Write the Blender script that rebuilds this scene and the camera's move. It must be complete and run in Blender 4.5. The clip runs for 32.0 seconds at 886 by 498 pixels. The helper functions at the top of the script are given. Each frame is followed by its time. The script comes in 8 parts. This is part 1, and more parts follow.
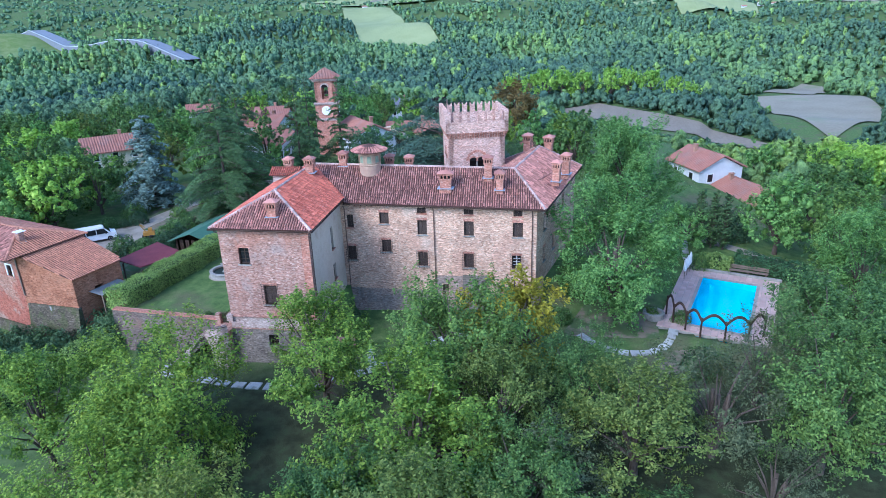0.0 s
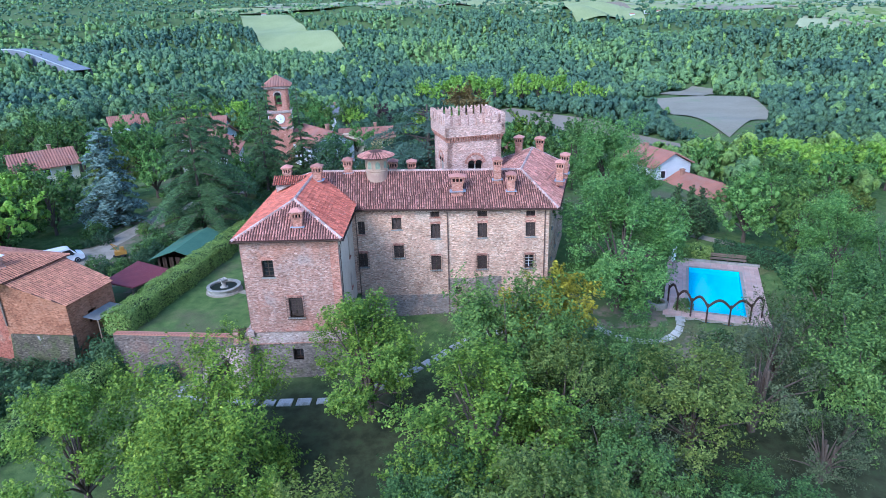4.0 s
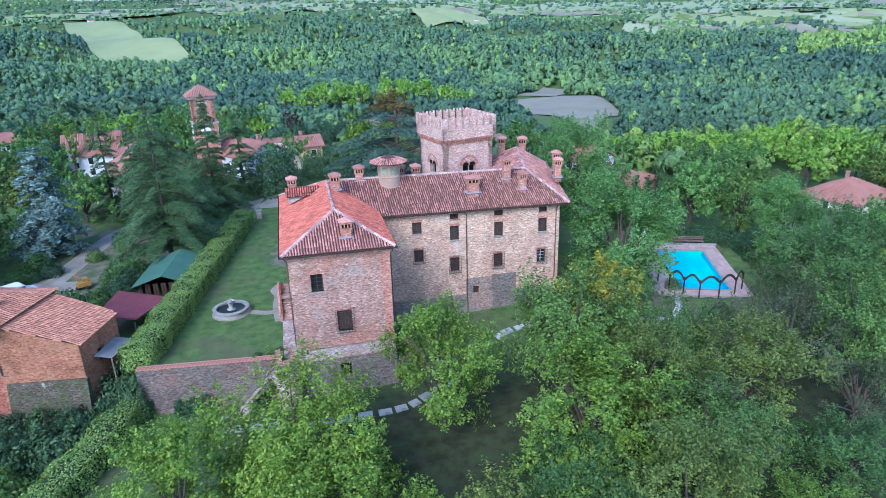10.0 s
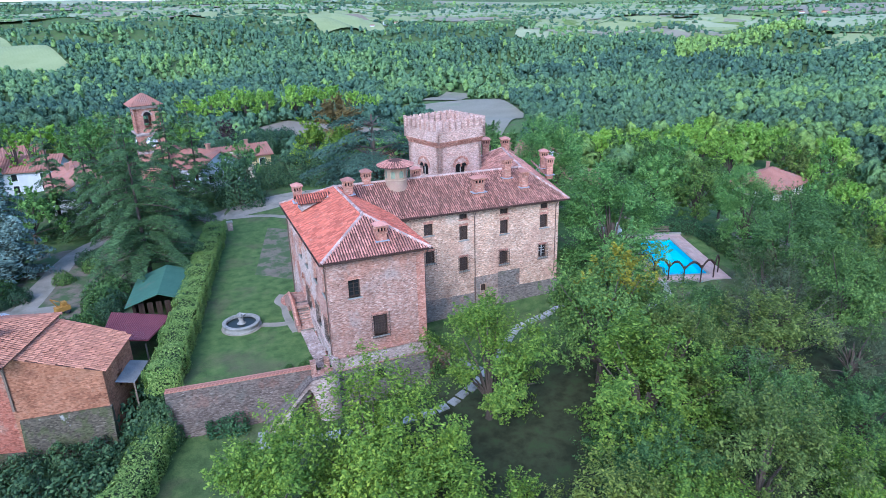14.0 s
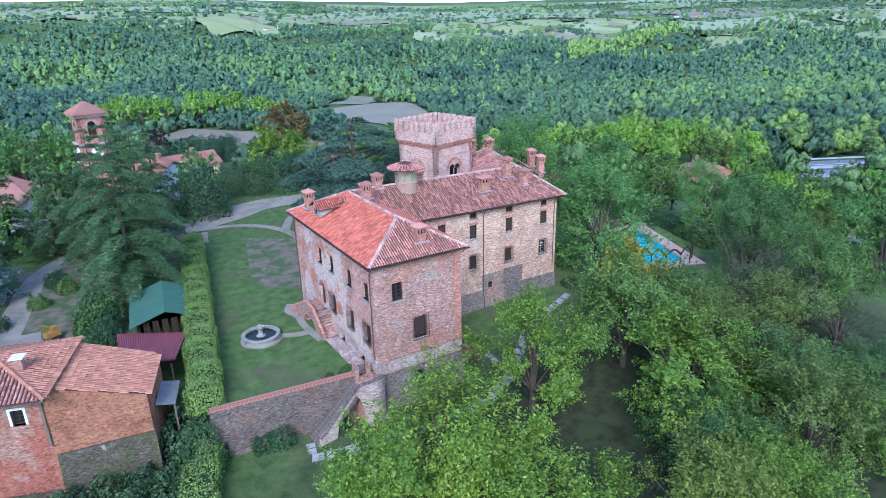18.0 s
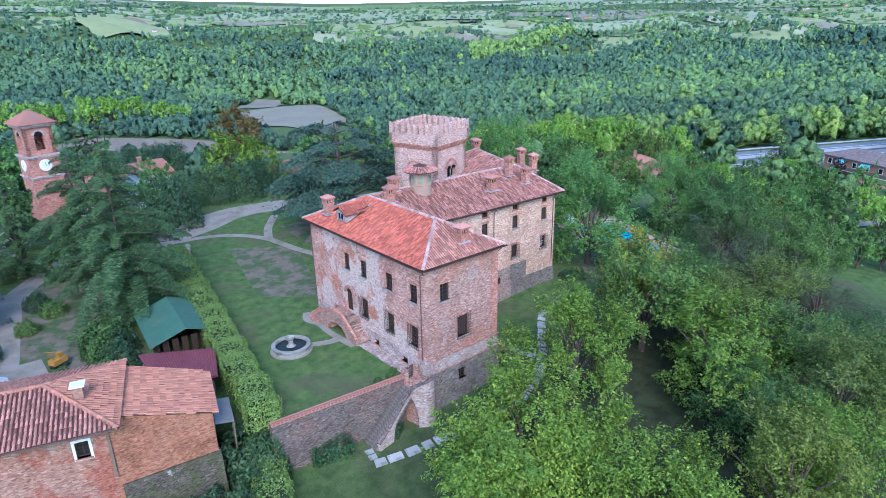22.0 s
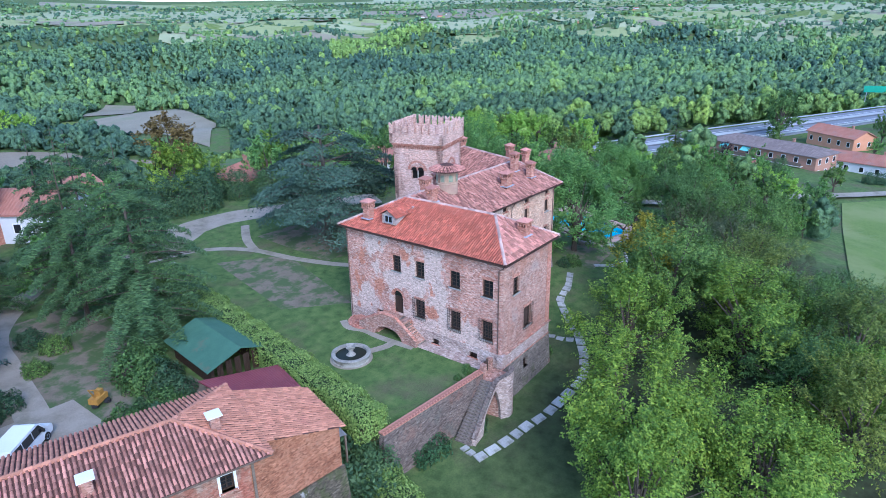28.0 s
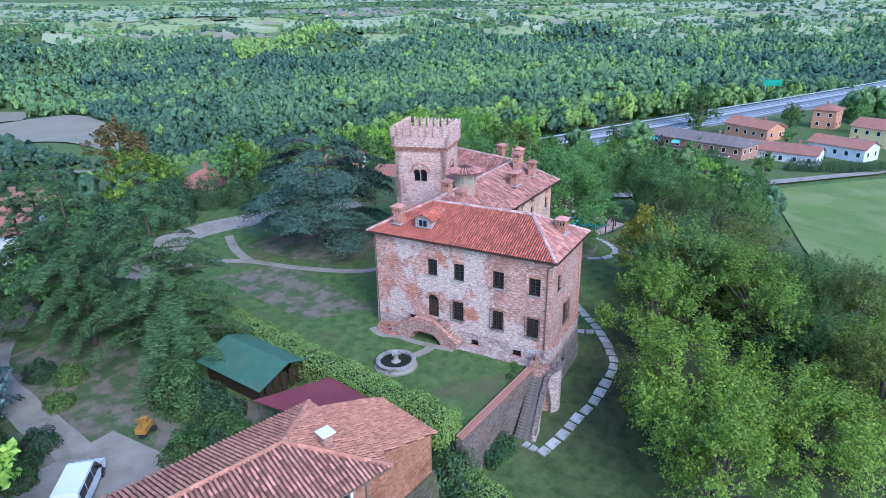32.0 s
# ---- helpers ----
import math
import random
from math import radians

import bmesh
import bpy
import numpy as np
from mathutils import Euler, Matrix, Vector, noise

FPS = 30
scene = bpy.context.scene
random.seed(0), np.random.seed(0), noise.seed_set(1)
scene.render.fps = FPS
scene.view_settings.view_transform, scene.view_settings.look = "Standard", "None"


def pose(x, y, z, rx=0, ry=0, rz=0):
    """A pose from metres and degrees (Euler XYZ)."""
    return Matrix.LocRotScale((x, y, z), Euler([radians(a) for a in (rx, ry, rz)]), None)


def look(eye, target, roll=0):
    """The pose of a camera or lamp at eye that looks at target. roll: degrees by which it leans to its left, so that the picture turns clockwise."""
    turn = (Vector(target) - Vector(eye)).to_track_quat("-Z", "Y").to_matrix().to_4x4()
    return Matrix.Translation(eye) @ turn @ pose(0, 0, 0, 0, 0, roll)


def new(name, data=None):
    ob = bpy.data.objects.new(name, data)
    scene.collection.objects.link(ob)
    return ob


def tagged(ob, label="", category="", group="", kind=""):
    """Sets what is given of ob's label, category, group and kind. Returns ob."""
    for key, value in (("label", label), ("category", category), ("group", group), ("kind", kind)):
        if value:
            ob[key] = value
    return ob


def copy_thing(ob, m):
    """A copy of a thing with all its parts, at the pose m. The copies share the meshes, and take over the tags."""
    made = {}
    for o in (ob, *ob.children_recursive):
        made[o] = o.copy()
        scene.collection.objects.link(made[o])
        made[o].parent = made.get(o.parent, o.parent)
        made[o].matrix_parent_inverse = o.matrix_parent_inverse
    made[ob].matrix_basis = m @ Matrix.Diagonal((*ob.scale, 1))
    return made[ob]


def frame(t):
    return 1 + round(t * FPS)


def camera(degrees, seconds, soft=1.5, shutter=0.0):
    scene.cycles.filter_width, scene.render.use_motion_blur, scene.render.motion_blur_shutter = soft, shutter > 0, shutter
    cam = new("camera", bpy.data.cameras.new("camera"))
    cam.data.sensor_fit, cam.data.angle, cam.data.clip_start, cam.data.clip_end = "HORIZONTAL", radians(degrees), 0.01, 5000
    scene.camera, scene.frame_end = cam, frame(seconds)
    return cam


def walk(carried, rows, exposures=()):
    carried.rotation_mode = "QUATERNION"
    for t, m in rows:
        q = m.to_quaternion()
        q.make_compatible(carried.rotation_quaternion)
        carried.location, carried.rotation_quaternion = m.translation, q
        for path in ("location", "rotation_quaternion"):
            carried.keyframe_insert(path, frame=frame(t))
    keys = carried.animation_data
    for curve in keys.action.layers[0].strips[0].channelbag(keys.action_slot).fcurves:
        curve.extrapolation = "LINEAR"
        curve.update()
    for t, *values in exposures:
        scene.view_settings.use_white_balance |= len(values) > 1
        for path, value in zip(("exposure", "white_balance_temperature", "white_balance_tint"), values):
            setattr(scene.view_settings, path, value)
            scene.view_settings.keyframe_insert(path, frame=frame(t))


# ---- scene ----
cam = camera(69.5, 32.0, 0.8)
PATH = [
    (0, (28.138, -50.663, 28.175), (27.858, -48.818, 27.455), -1.9),
    (1, (25.56, -51.082, 28.066), (25.35, -49.226, 27.351), -1.9),
    (2, (22.94, -51.387, 28.061), (22.798, -49.523, 27.35), -1.9),
    (3, (20.289, -51.587, 28.119), (20.216, -49.719, 27.409), -1.8),
    (3.5, (18.955, -51.652, 28.16), (18.917, -49.782, 27.451), -1.8),
    (5.5, (13.584, -51.685, 28.345), (13.686, -49.817, 27.637), -1.7),
    (6, (12.236, -51.639, 28.387), (12.373, -49.774, 27.679), -1.7),
    (7, (9.537, -51.483, 28.46), (9.745, -49.624, 27.753), -1.7),
    (8, (6.837, -51.24, 28.516), (7.116, -49.39, 27.81), -1.7),
    (9, (4.138, -50.909, 28.556), (4.489, -49.071, 27.851), -1.7),
    (10, (1.442, -50.488, 28.584), (1.865, -48.664, 27.879), -1.7),
    (11, (-1.249, -49.972, 28.604), (-0.754, -48.167, 27.901), -1.7),
    (12, (-3.933, -49.361, 28.624), (-3.366, -47.575, 27.922), -1.7),
    (13, (-6.606, -48.649, 28.648), (-5.969, -46.888, 27.948), -1.7),
    (14, (-9.267, -47.836, 28.681), (-8.559, -46.1, 27.983), -1.6),
    (14.5, (-10.591, -47.39, 28.703), (-9.849, -45.669, 28.005), -1.6),
    (16.5, (-15.834, -45.343, 28.832), (-14.957, -43.686, 28.136), -1.5),
    (17, (-17.128, -44.765, 28.875), (-16.218, -43.125, 28.179), -1.5),
    (18, (-19.69, -43.529, 28.973), (-18.717, -41.926, 28.277), -1.4),
    (19, (-22.213, -42.187, 29.085), (-21.178, -40.624, 28.389), -1.4),
    (20, (-24.689, -40.742, 29.207), (-23.594, -39.219, 28.511), -1.3),
    (21, (-27.111, -39.194, 29.334), (-25.959, -37.715, 28.637), -1.2),
    (22, (-29.47, -37.548, 29.461), (-28.264, -36.114, 28.762), -1.2),
    (23, (-31.76, -35.807, 29.581), (-30.501, -34.419, 28.881), -1.1),
    (24, (-33.972, -33.974, 29.691), (-32.664, -32.634, 28.989), -1.1),
    (25, (-36.1, -32.052, 29.786), (-34.744, -30.761, 29.082), -1.1),
    (25.5, (-37.13, -31.059, 29.828), (-35.751, -29.794, 29.123), -1.1),
    (27.5, (-41.013, -26.884, 29.969), (-39.548, -25.721, 29.26), -1.1),
    (28, (-41.923, -25.79, 30.002), (-40.438, -24.654, 29.292), -1.1),
    (29, (-43.67, -23.543, 30.082), (-42.145, -22.462, 29.369), -1.2),
    (30, (-45.32, -21.216, 30.197), (-43.758, -20.191, 29.482), -1.2),
    (31, (-46.88, -18.807, 30.381), (-45.284, -17.839, 29.664), -1.1),
    (32, (-48.361, -16.309, 30.679), (-46.731, -15.4, 29.96), -1.0),
]
walk(cam, [(t, look(eye, target, roll)) for t, eye, target, roll in PATH], exposures=[(0, 1.66, 5330, 12), (32, 1.56, 5390, 14)])

# ---- world, sun, exposure ----
SUN_EL, SUN_AZ = 38.0, 215.0
world = bpy.data.worlds.new("sky")
scene.world = world
world.use_nodes = True
wn = world.node_tree.nodes
sky = wn.new("ShaderNodeTexSky")
sky.sky_type, sky.sun_disc = "NISHITA", False
sky.sun_elevation, sky.sun_rotation = radians(SUN_EL), radians(SUN_AZ)
sky.air_density, sky.dust_density, sky.ozone_density = 1.0, 0.6, 3.0
wn["Background"].inputs["Strength"].default_value = 0.14
world.node_tree.links.new(sky.outputs[0], wn["Background"].inputs["Color"])
sun = new("sun", bpy.data.lights.new("sun", "SUN"))
sun.data.energy, sun.data.angle, sun.data.color = 0.95, radians(24), (1.0, 0.97, 0.93)
a, e = radians(SUN_AZ), radians(SUN_EL)
sun.matrix_world = look((60 * math.sin(a) * math.cos(e), 60 * math.cos(a) * math.cos(e), 60 * math.sin(e)), (0, 0, 0))

# ---- materials ----
def nodes_of(name):
    m = bpy.data.materials.new(name)
    m.use_nodes = True
    return m, m.node_tree.nodes, m.node_tree.links, m.node_tree.nodes["Principled BSDF"]


def ramp_node(n, stops):
    r = n.new("ShaderNodeValToRGB")
    while len(r.color_ramp.elements) < len(stops):
        r.color_ramp.elements.new(0.5)
    for el, (p, c) in zip(r.color_ramp.elements, stops):
        el.position, el.color = p, (*c, 1)
    return r


def coords(n, l, scale=(1, 1, 1), kind="Object"):
    tc, mp = n.new("ShaderNodeTexCoord"), n.new("ShaderNodeMapping")
    mp.inputs["Scale"].default_value = scale
    l.new(tc.outputs[kind], mp.inputs["Vector"])
    return mp.outputs[0]


def noise_node(n, l, vec, scale, detail=4, rough=0.6):
    t = n.new("ShaderNodeTexNoise")
    t.inputs["Scale"].default_value, t.inputs["Detail"].default_value, t.inputs["Roughness"].default_value = scale, detail, rough
    l.new(vec, t.inputs["Vector"])
    return t.outputs["Fac"]


def mix_node(n, l, fac, a, b, mode="MIX"):
    m = n.new("ShaderNodeMix")
    m.data_type, m.blend_type = "RGBA", mode
    for socket, v in ((m.inputs[0], fac), (m.inputs[6], a), (m.inputs[7], b)):
        if isinstance(v, (int, float)):
            socket.default_value = v
        elif isinstance(v, tuple):
            socket.default_value = (*v, 1)
        else:
            l.new(v, socket)
    return m.outputs[2]


def bump_node(n, l, height, strength, dist, b):
    k = n.new("ShaderNodeBump")
    k.inputs["Strength"].default_value, k.inputs["Distance"].default_value = strength, dist
    l.new(height, k.inputs["Height"])
    l.new(k.outputs[0], b.inputs["Normal"])


def surface(name, stops, scale=1.0, stretch=(1, 1, 1), rough=0.85, bump=0.3, dist=0.02, fine=14.0, stain=None, stain_scale=0.35,
            stain_at=(0.5, 0.62), island=0.0, metal=0.0, spec=0.3):
    """Two scales of noise: a coloured grain over large stains, with relief."""
    m, n, l, b = nodes_of(name)
    v = coords(n, l, stretch)
    big, small = noise_node(n, l, v, scale), noise_node(n, l, v, fine, 3)
    add = n.new("ShaderNodeMath")
    add.operation = "MULTIPLY_ADD"
    add.inputs[1].default_value = 0.5
    half = n.new("ShaderNodeMath")
    half.operation = "MULTIPLY"
    half.inputs[1].default_value = 0.5
    l.new(small, half.inputs[0])
    l.new(big, add.inputs[0])
    l.new(half.outputs[0], add.inputs[2])
    r = ramp_node(n, stops)
    l.new(add.outputs[0], r.inputs[0])
    col = r.outputs[0]
    if stain:
        s = ramp_node(n, ((stain_at[0], (0, 0, 0)), (stain_at[1], (1, 1, 1))))
        l.new(noise_node(n, l, coords(n, l), stain_scale, 5, 0.65), s.inputs[0])
        col = mix_node(n, l, s.outputs[0], col, stain)
    if island:
        geo = n.new("ShaderNodeNewGeometry")
        ir = ramp_node(n, ((0.0, (1 - island,) * 3), (0.55, (1, 1, 1)), (1.0, (1 + island,) * 3)))
        own, mixed, wrap = n.new("ShaderNodeObjectInfo"), n.new("ShaderNodeMath"), n.new("ShaderNodeMath")
        wrap.operation = "FRACT"
        l.new(geo.outputs["Random Per Island"], mixed.inputs[0])
        l.new(own.outputs["Random"], mixed.inputs[1])
        l.new(mixed.outputs[0], wrap.inputs[0])
        l.new(wrap.outputs[0], ir.inputs[0])
        col = mix_node(n, l, 1.0, col, ir.outputs[0], "MULTIPLY")
    l.new(col, b.inputs["Base Color"])
    b.inputs["Roughness"].default_value, b.inputs["Metallic"].default_value = rough, metal
    b.inputs["Specular IOR Level"].default_value = spec
    if bump:
        bump_node(n, l, small, bump, dist, b)
    return m


def brickwork(name, brick_a, brick_b, mortar, patch, patch_at=(0.55, 0.6), patch_scale=0.22, patch2=None, patch2_at=(0.55, 0.6), pale=0.35, drift=None, drift2=None, speck=0.24):
    """Weathered brick at true course height, mottled brick by brick, with stains and patches of other masonry."""
    m, n, l, b = nodes_of(name)
    rows = coords(n, l, (4.4, 4.4, 12.5))
    vor = n.new("ShaderNodeTexVoronoi")
    vor.inputs["Scale"].default_value = 1.0
    l.new(rows, vor.inputs["Vector"])
    sep = n.new("ShaderNodeSeparateColor")
    l.new(vor.outputs["Color"], sep.inputs[0])
    each = ramp_node(n, ((0.0, tuple(0.6 * p + 0.4 * q for p, q in zip(brick_a, brick_b))), (0.45, brick_b), (1.0 - pale * 0.5, tuple(0.7 * p + 0.3 * q for p, q in zip(brick_b, mortar))), (1.0, tuple(0.3 * p + 0.7 * q for p, q in zip(brick_b, mortar)))))
    l.new(sep.outputs[0], each.inputs[0])
    own = ramp_node(n, ((0.0, (0.66, 0.64, 0.63)), (0.4, (1, 1, 1)), (0.8, (1.06, 1.06, 1.06)), (1.0, (1.3, 1.3, 1.3))))
    l.new(sep.outputs[1], own.inputs[0])
    wide = noise_node(n, l, coords(n, l), 0.5, 5, 0.65)
    tone = ramp_node(n, ((0.3, (0.72, 0.70, 0.70)), (0.5, (1, 1, 1)), (0.72, (1.18, 1.16, 1.14))))
    l.new(wide, tone.inputs[0])
    col = mix_node(n, l, 1.0, each.outputs[0], tone.outputs[0], "MULTIPLY")
    flat = coords(n, l)

    def drifted(fac, d):
        """Adds d[3] to a factor beyond d[1]..d[2] along the axis d[0], so that one part of a wall keeps more of a patch."""
        if not d:
            return fac
        for axis, lo, hi, amount in d:
            sx = n.new("ShaderNodeSeparateXYZ")
            l.new(flat, sx.inputs[0])
            mr = n.new("ShaderNodeMapRange")
            for k, v in ((1, lo), (2, hi), (3, 0.0), (4, amount)):
                mr.inputs[k].default_value = v
            l.new(sx.outputs[axis], mr.inputs[0])
            ad = n.new("ShaderNodeMath")
            l.new(fac, ad.inputs[0])
            l.new(mr.outputs[0], ad.inputs[1])
            fac = ad.outputs[0]
        return fac

    pf = ramp_node(n, ((patch_at[0], (0, 0, 0)), (patch_at[1], (1, 1, 1))))
    l.new(drifted(noise_node(n, l, coords(n, l, (1, 1, 0.8)), patch_scale, 6, 0.6), drift), pf.inputs[0])
    keep = mix_node(n, l, 0.35, patch, each.outputs[0])
    col = mix_node(n, l, pf.outputs[0], col, keep)
    if patch2:
        qf = ramp_node(n, ((patch2_at[0], (0, 0, 0)), (patch2_at[1], (1, 1, 1))))
        mp = coords(n, l, (1, 1, 0.7))
        off = n.new("ShaderNodeVectorMath")
        off.inputs[1].default_value = (31, 17, 9)
        l.new(mp, off.inputs[0])
        l.new(drifted(noise_node(n, l, off.outputs[0], patch_scale * 1.3, 6, 0.6), drift2), qf.inputs[0])
        col = mix_node(n, l, qf.outputs[0], col, mix_node(n, l, 0.25, patch2, each.outputs[0]))
    col = mix_node(n, l, 1.0, col, own.outputs[0], "MULTIPLY")
    sp = ramp_node(n, ((0.32, (1 - speck * 1.3,) * 3), (0.5, (1, 1, 1)), (0.68, (1 + speck,) * 3)))
    l.new(noise_node(n, l, coords(n, l, (1, 1, 1.3)), 4.2, 5, 0.8), sp.inputs[0])
    col = mix_node(n, l, 1.0, col, sp.outputs[0], "MULTIPLY")
    l.new(col, b.inputs["Base Color"])
    b.inputs["Roughness"].default_value, b.inputs["Specular IOR Level"].default_value = 0.9, 0.2
    bump_node(n, l, vor.outputs["Distance"], 0.5, 0.02, b)
    return m


def leafage(name, dark, mid, light, vary=0.35, thin=0.28, spec=0.2):
    """Leaves: tint by leaf, by tree and by a broad drift over the ground, with light passing through."""
    m, n, l, b = nodes_of(name)
    geo, info = n.new("ShaderNodeNewGeometry"), n.new("ShaderNodeObjectInfo")
    r = ramp_node(n, ((0.0, dark), (0.5, mid), (1.0, light)))
    l.new(geo.outputs["Random Per Island"], r.inputs[0])
    tree = ramp_node(n, ((0.0, (1 - vary, 1 - vary * 0.8, 1 - vary * 0.7)), (0.5, (1, 1, 1)), (1.0, (1 + vary, 1 + vary * 0.6, 1 - vary * 0.3))))
    l.new(info.outputs["Random"], tree.inputs[0])
    col = mix_node(n, l, 1.0, r.outputs[0], tree.outputs[0], "MULTIPLY")
    l.new(col, b.inputs["Base Color"])
    b.inputs["Roughness"].default_value, b.inputs["Specular IOR Level"].default_value = 0.6, spec
    tr, mx = n.new("ShaderNodeBsdfTranslucent"), n.new("ShaderNodeMixShader")
    l.new(col, tr.inputs["Color"])
    mx.inputs[0].default_value = thin
    l.new(b.outputs[0], mx.inputs[1])
    l.new(tr.outputs[0], mx.inputs[2])
    l.new(mx.outputs[0], n["Material Output"].inputs["Surface"])
    return m


def woodland(name):
    """Far woods: each tree has a tint of its own, kept in the mesh as the tree's kind, with mottled leaf masses."""
    m, n, l, b = nodes_of(name)
    geo, at = n.new("ShaderNodeNewGeometry"), n.new("ShaderNodeAttribute")
    at.attribute_name = "tree_kind"
    # Kinds lean cool, the dark ones most: distance haze put into the leaf colour.
    r = ramp_node(n, ((0.0, (0.070, 0.134, 0.096)), (0.35, (0.132, 0.228, 0.114)), (0.65, (0.200, 0.325, 0.108)), (0.85, (0.270, 0.400, 0.095)), (1.0, (0.32, 0.44, 0.095))))
    l.new(at.outputs["Fac"], r.inputs[0])
    t = ramp_node(n, ((0.0, (0.80, 0.83, 0.86)), (0.5, (1, 1, 1)), (1.0, (1.16, 1.13, 1.06))))
    l.new(geo.outputs["Random Per Island"], t.inputs[0])
    col = mix_node(n, l, 1.0, r.outputs[0], t.outputs[0], "MULTIPLY")
    v = coords(n, l)
    mot = ramp_node(n, ((0.38, (0.60, 0.64, 0.67)), (0.5, (1.04, 1.04, 1.04)), (0.62, (1.40, 1.34, 1.22))))
    grain = noise_node(n, l, v, 0.75, 5, 0.75)
    l.new(grain, mot.inputs[0])
    col = mix_node(n, l, 1.0, col, mot.outputs[0], "MULTIPLY")
    l.new(col, b.inputs["Base Color"])
    b.inputs["Roughness"].default_value, b.inputs["Specular IOR Level"].default_value = 0.8, 0.15
    bump_node(n, l, grain, 1.0, 1.4, b)
    return m


def glass_dark(name, tint=(0.02, 0.022, 0.025)):
    m, n, l, b = nodes_of(name)
    b.inputs["Base Color"].default_value = (*tint, 1)
    b.inputs["Roughness"].default_value, b.inputs["Specular IOR Level"].default_value = 0.08, 0.6
    return m


BRICK_MAIN = brickwork("brick main", (0.40, 0.215, 0.14), (0.57, 0.36, 0.25), (0.70, 0.55, 0.42), (0.50, 0.285, 0.20), (0.5, 0.64), 0.3, (0.63, 0.47, 0.36), (0.57, 0.68), 0.4)
BRICK_END = brickwork("brick wing end", (0.25, 0.13, 0.095), (0.39, 0.22, 0.168), (0.52, 0.39, 0.325), (0.42, 0.19, 0.13), (0.52, 0.62), 0.35, (0.36, 0.275, 0.24), (0.58, 0.70), 0.35)
BRICK_WEST = brickwork("brick and old plaster", (0.36, 0.165, 0.12), (0.48, 0.255, 0.195), (0.62, 0.46, 0.39), (0.60, 0.485, 0.42), (0.585, 0.615), 0.30, (0.46, 0.175, 0.105), (0.570, 0.595), 0.5, ((1, 5.7, 6.2, 0.14), (1, 9.9, 11.2, -0.085), (2, 4.2, 2.4, 0.085)), ((1, 9.6, 11.2, 0.045), (1, 5.6, 6.1, -0.03)))
BRICK_TOWER = brickwork("brick tower", (0.42, 0.235, 0.185), (0.55, 0.345, 0.275), (0.64, 0.49, 0.41), (0.58, 0.40, 0.34), (0.5, 0.6), 0.4, None, (0, 1), 0.35)
BRICK_RED = brickwork("brick trim", (0.36, 0.15, 0.105), (0.46, 0.21, 0.15), (0.55, 0.37, 0.29), (0.40, 0.16, 0.11), (0.55, 0.6), 0.6, None, (0, 1), 0.2)
BRICK_PALE = brickwork("brick pale band", (0.30, 0.20, 0.165), (0.42, 0.31, 0.265), (0.55, 0.46, 0.41), (0.48, 0.40, 0.36), (0.48, 0.62), 0.5, None, (0, 1), 0.5)
STONE_BASE = brickwork("rubble base", (0.10, 0.085, 0.075), (0.20, 0.165, 0.14), (0.30, 0.26, 0.22), (0.25, 0.15, 0.11), (0.6, 0.66), 0.5, (0.13, 0.125, 0.075), (0.58, 0.66), 0.3)
PLASTER_EAST = surface("cream plaster", ((0.3, (0.50, 0.37, 0.27)), (0.6, (0.66, 0.53, 0.41))), 0.7, stain=(0.46, 0.30, 0.22), stain_at=(0.52, 0.68), bump=0.2)
WALL_GARDEN = brickwork("garden wall stone", (0.085, 0.065, 0.056), (0.16, 0.12, 0.10), (0.26, 0.215, 0.19), (0.22, 0.125, 0.095), (0.55, 0.62), 0.4, (0.14, 0.125, 0.105), (0.55, 0.65), 0.4)
BRICK_BARN = brickwork("barn brick", (0.25, 0.115, 0.08), (0.35, 0.185, 0.13), (0.44, 0.32, 0.25), (0.31, 0.075, 0.045), (0.49, 0.57), 0.3, (0.34, 0.25, 0.195), (0.56, 0.64), 0.3, ((2, 4.5, 1.0, 0.09),))
RENDER_ORANGE = brickwork("orange thinly rendered brick", (0.27, 0.105, 0.058), (0.36, 0.155, 0.088), (0.41, 0.21, 0.13), (0.33, 0.165, 0.105), (0.45, 0.70), 0.5, (0.38, 0.24, 0.17), (0.62, 0.78), 0.25)
FOOT_MOSSY = brickwork("mossy rubble footing", (0.045, 0.040, 0.028), (0.105, 0.085, 0.060), (0.17, 0.145, 0.11), (0.075, 0.085, 0.032), (0.48, 0.56), 0.9, (0.30, 0.29, 0.27), (0.66, 0.70), 0.2)
PLINTH_MIXED = brickwork("patched brick plinth", (0.20, 0.135, 0.105), (0.32, 0.225, 0.175), (0.42, 0.35, 0.295), (0.19, 0.175, 0.155), (0.46, 0.58), 0.55, (0.44, 0.25, 0.19), (0.58, 0.70), 0.3)
TILE_NEW = surface("new clay tiles", ((0.3, (0.42, 0.095, 0.058)), (0.6, (0.58, 0.165, 0.105))), 0.8, rough=0.8, bump=0.2, island=0.34, stain=(0.60, 0.33, 0.26), stain_at=(0.60, 0.72), stain_scale=4.0)
TILE_OLD = surface("old clay tiles", ((0.3, (0.27, 0.108, 0.082)), (0.6, (0.43, 0.205, 0.158))), 0.9, rough=0.9, bump=0.3, island=0.5, stain=(0.50, 0.38, 0.32), stain_at=(0.60, 0.70), stain_scale=5.0)
TILE_PINK = surface("pink clay tiles", ((0.3, (0.39, 0.155, 0.118)), (0.6, (0.52, 0.24, 0.185))), 0.8, rough=0.9, bump=0.2, island=0.4, stain=(0.54, 0.39, 0.33), stain_at=(0.60, 0.72), stain_scale=4.5)
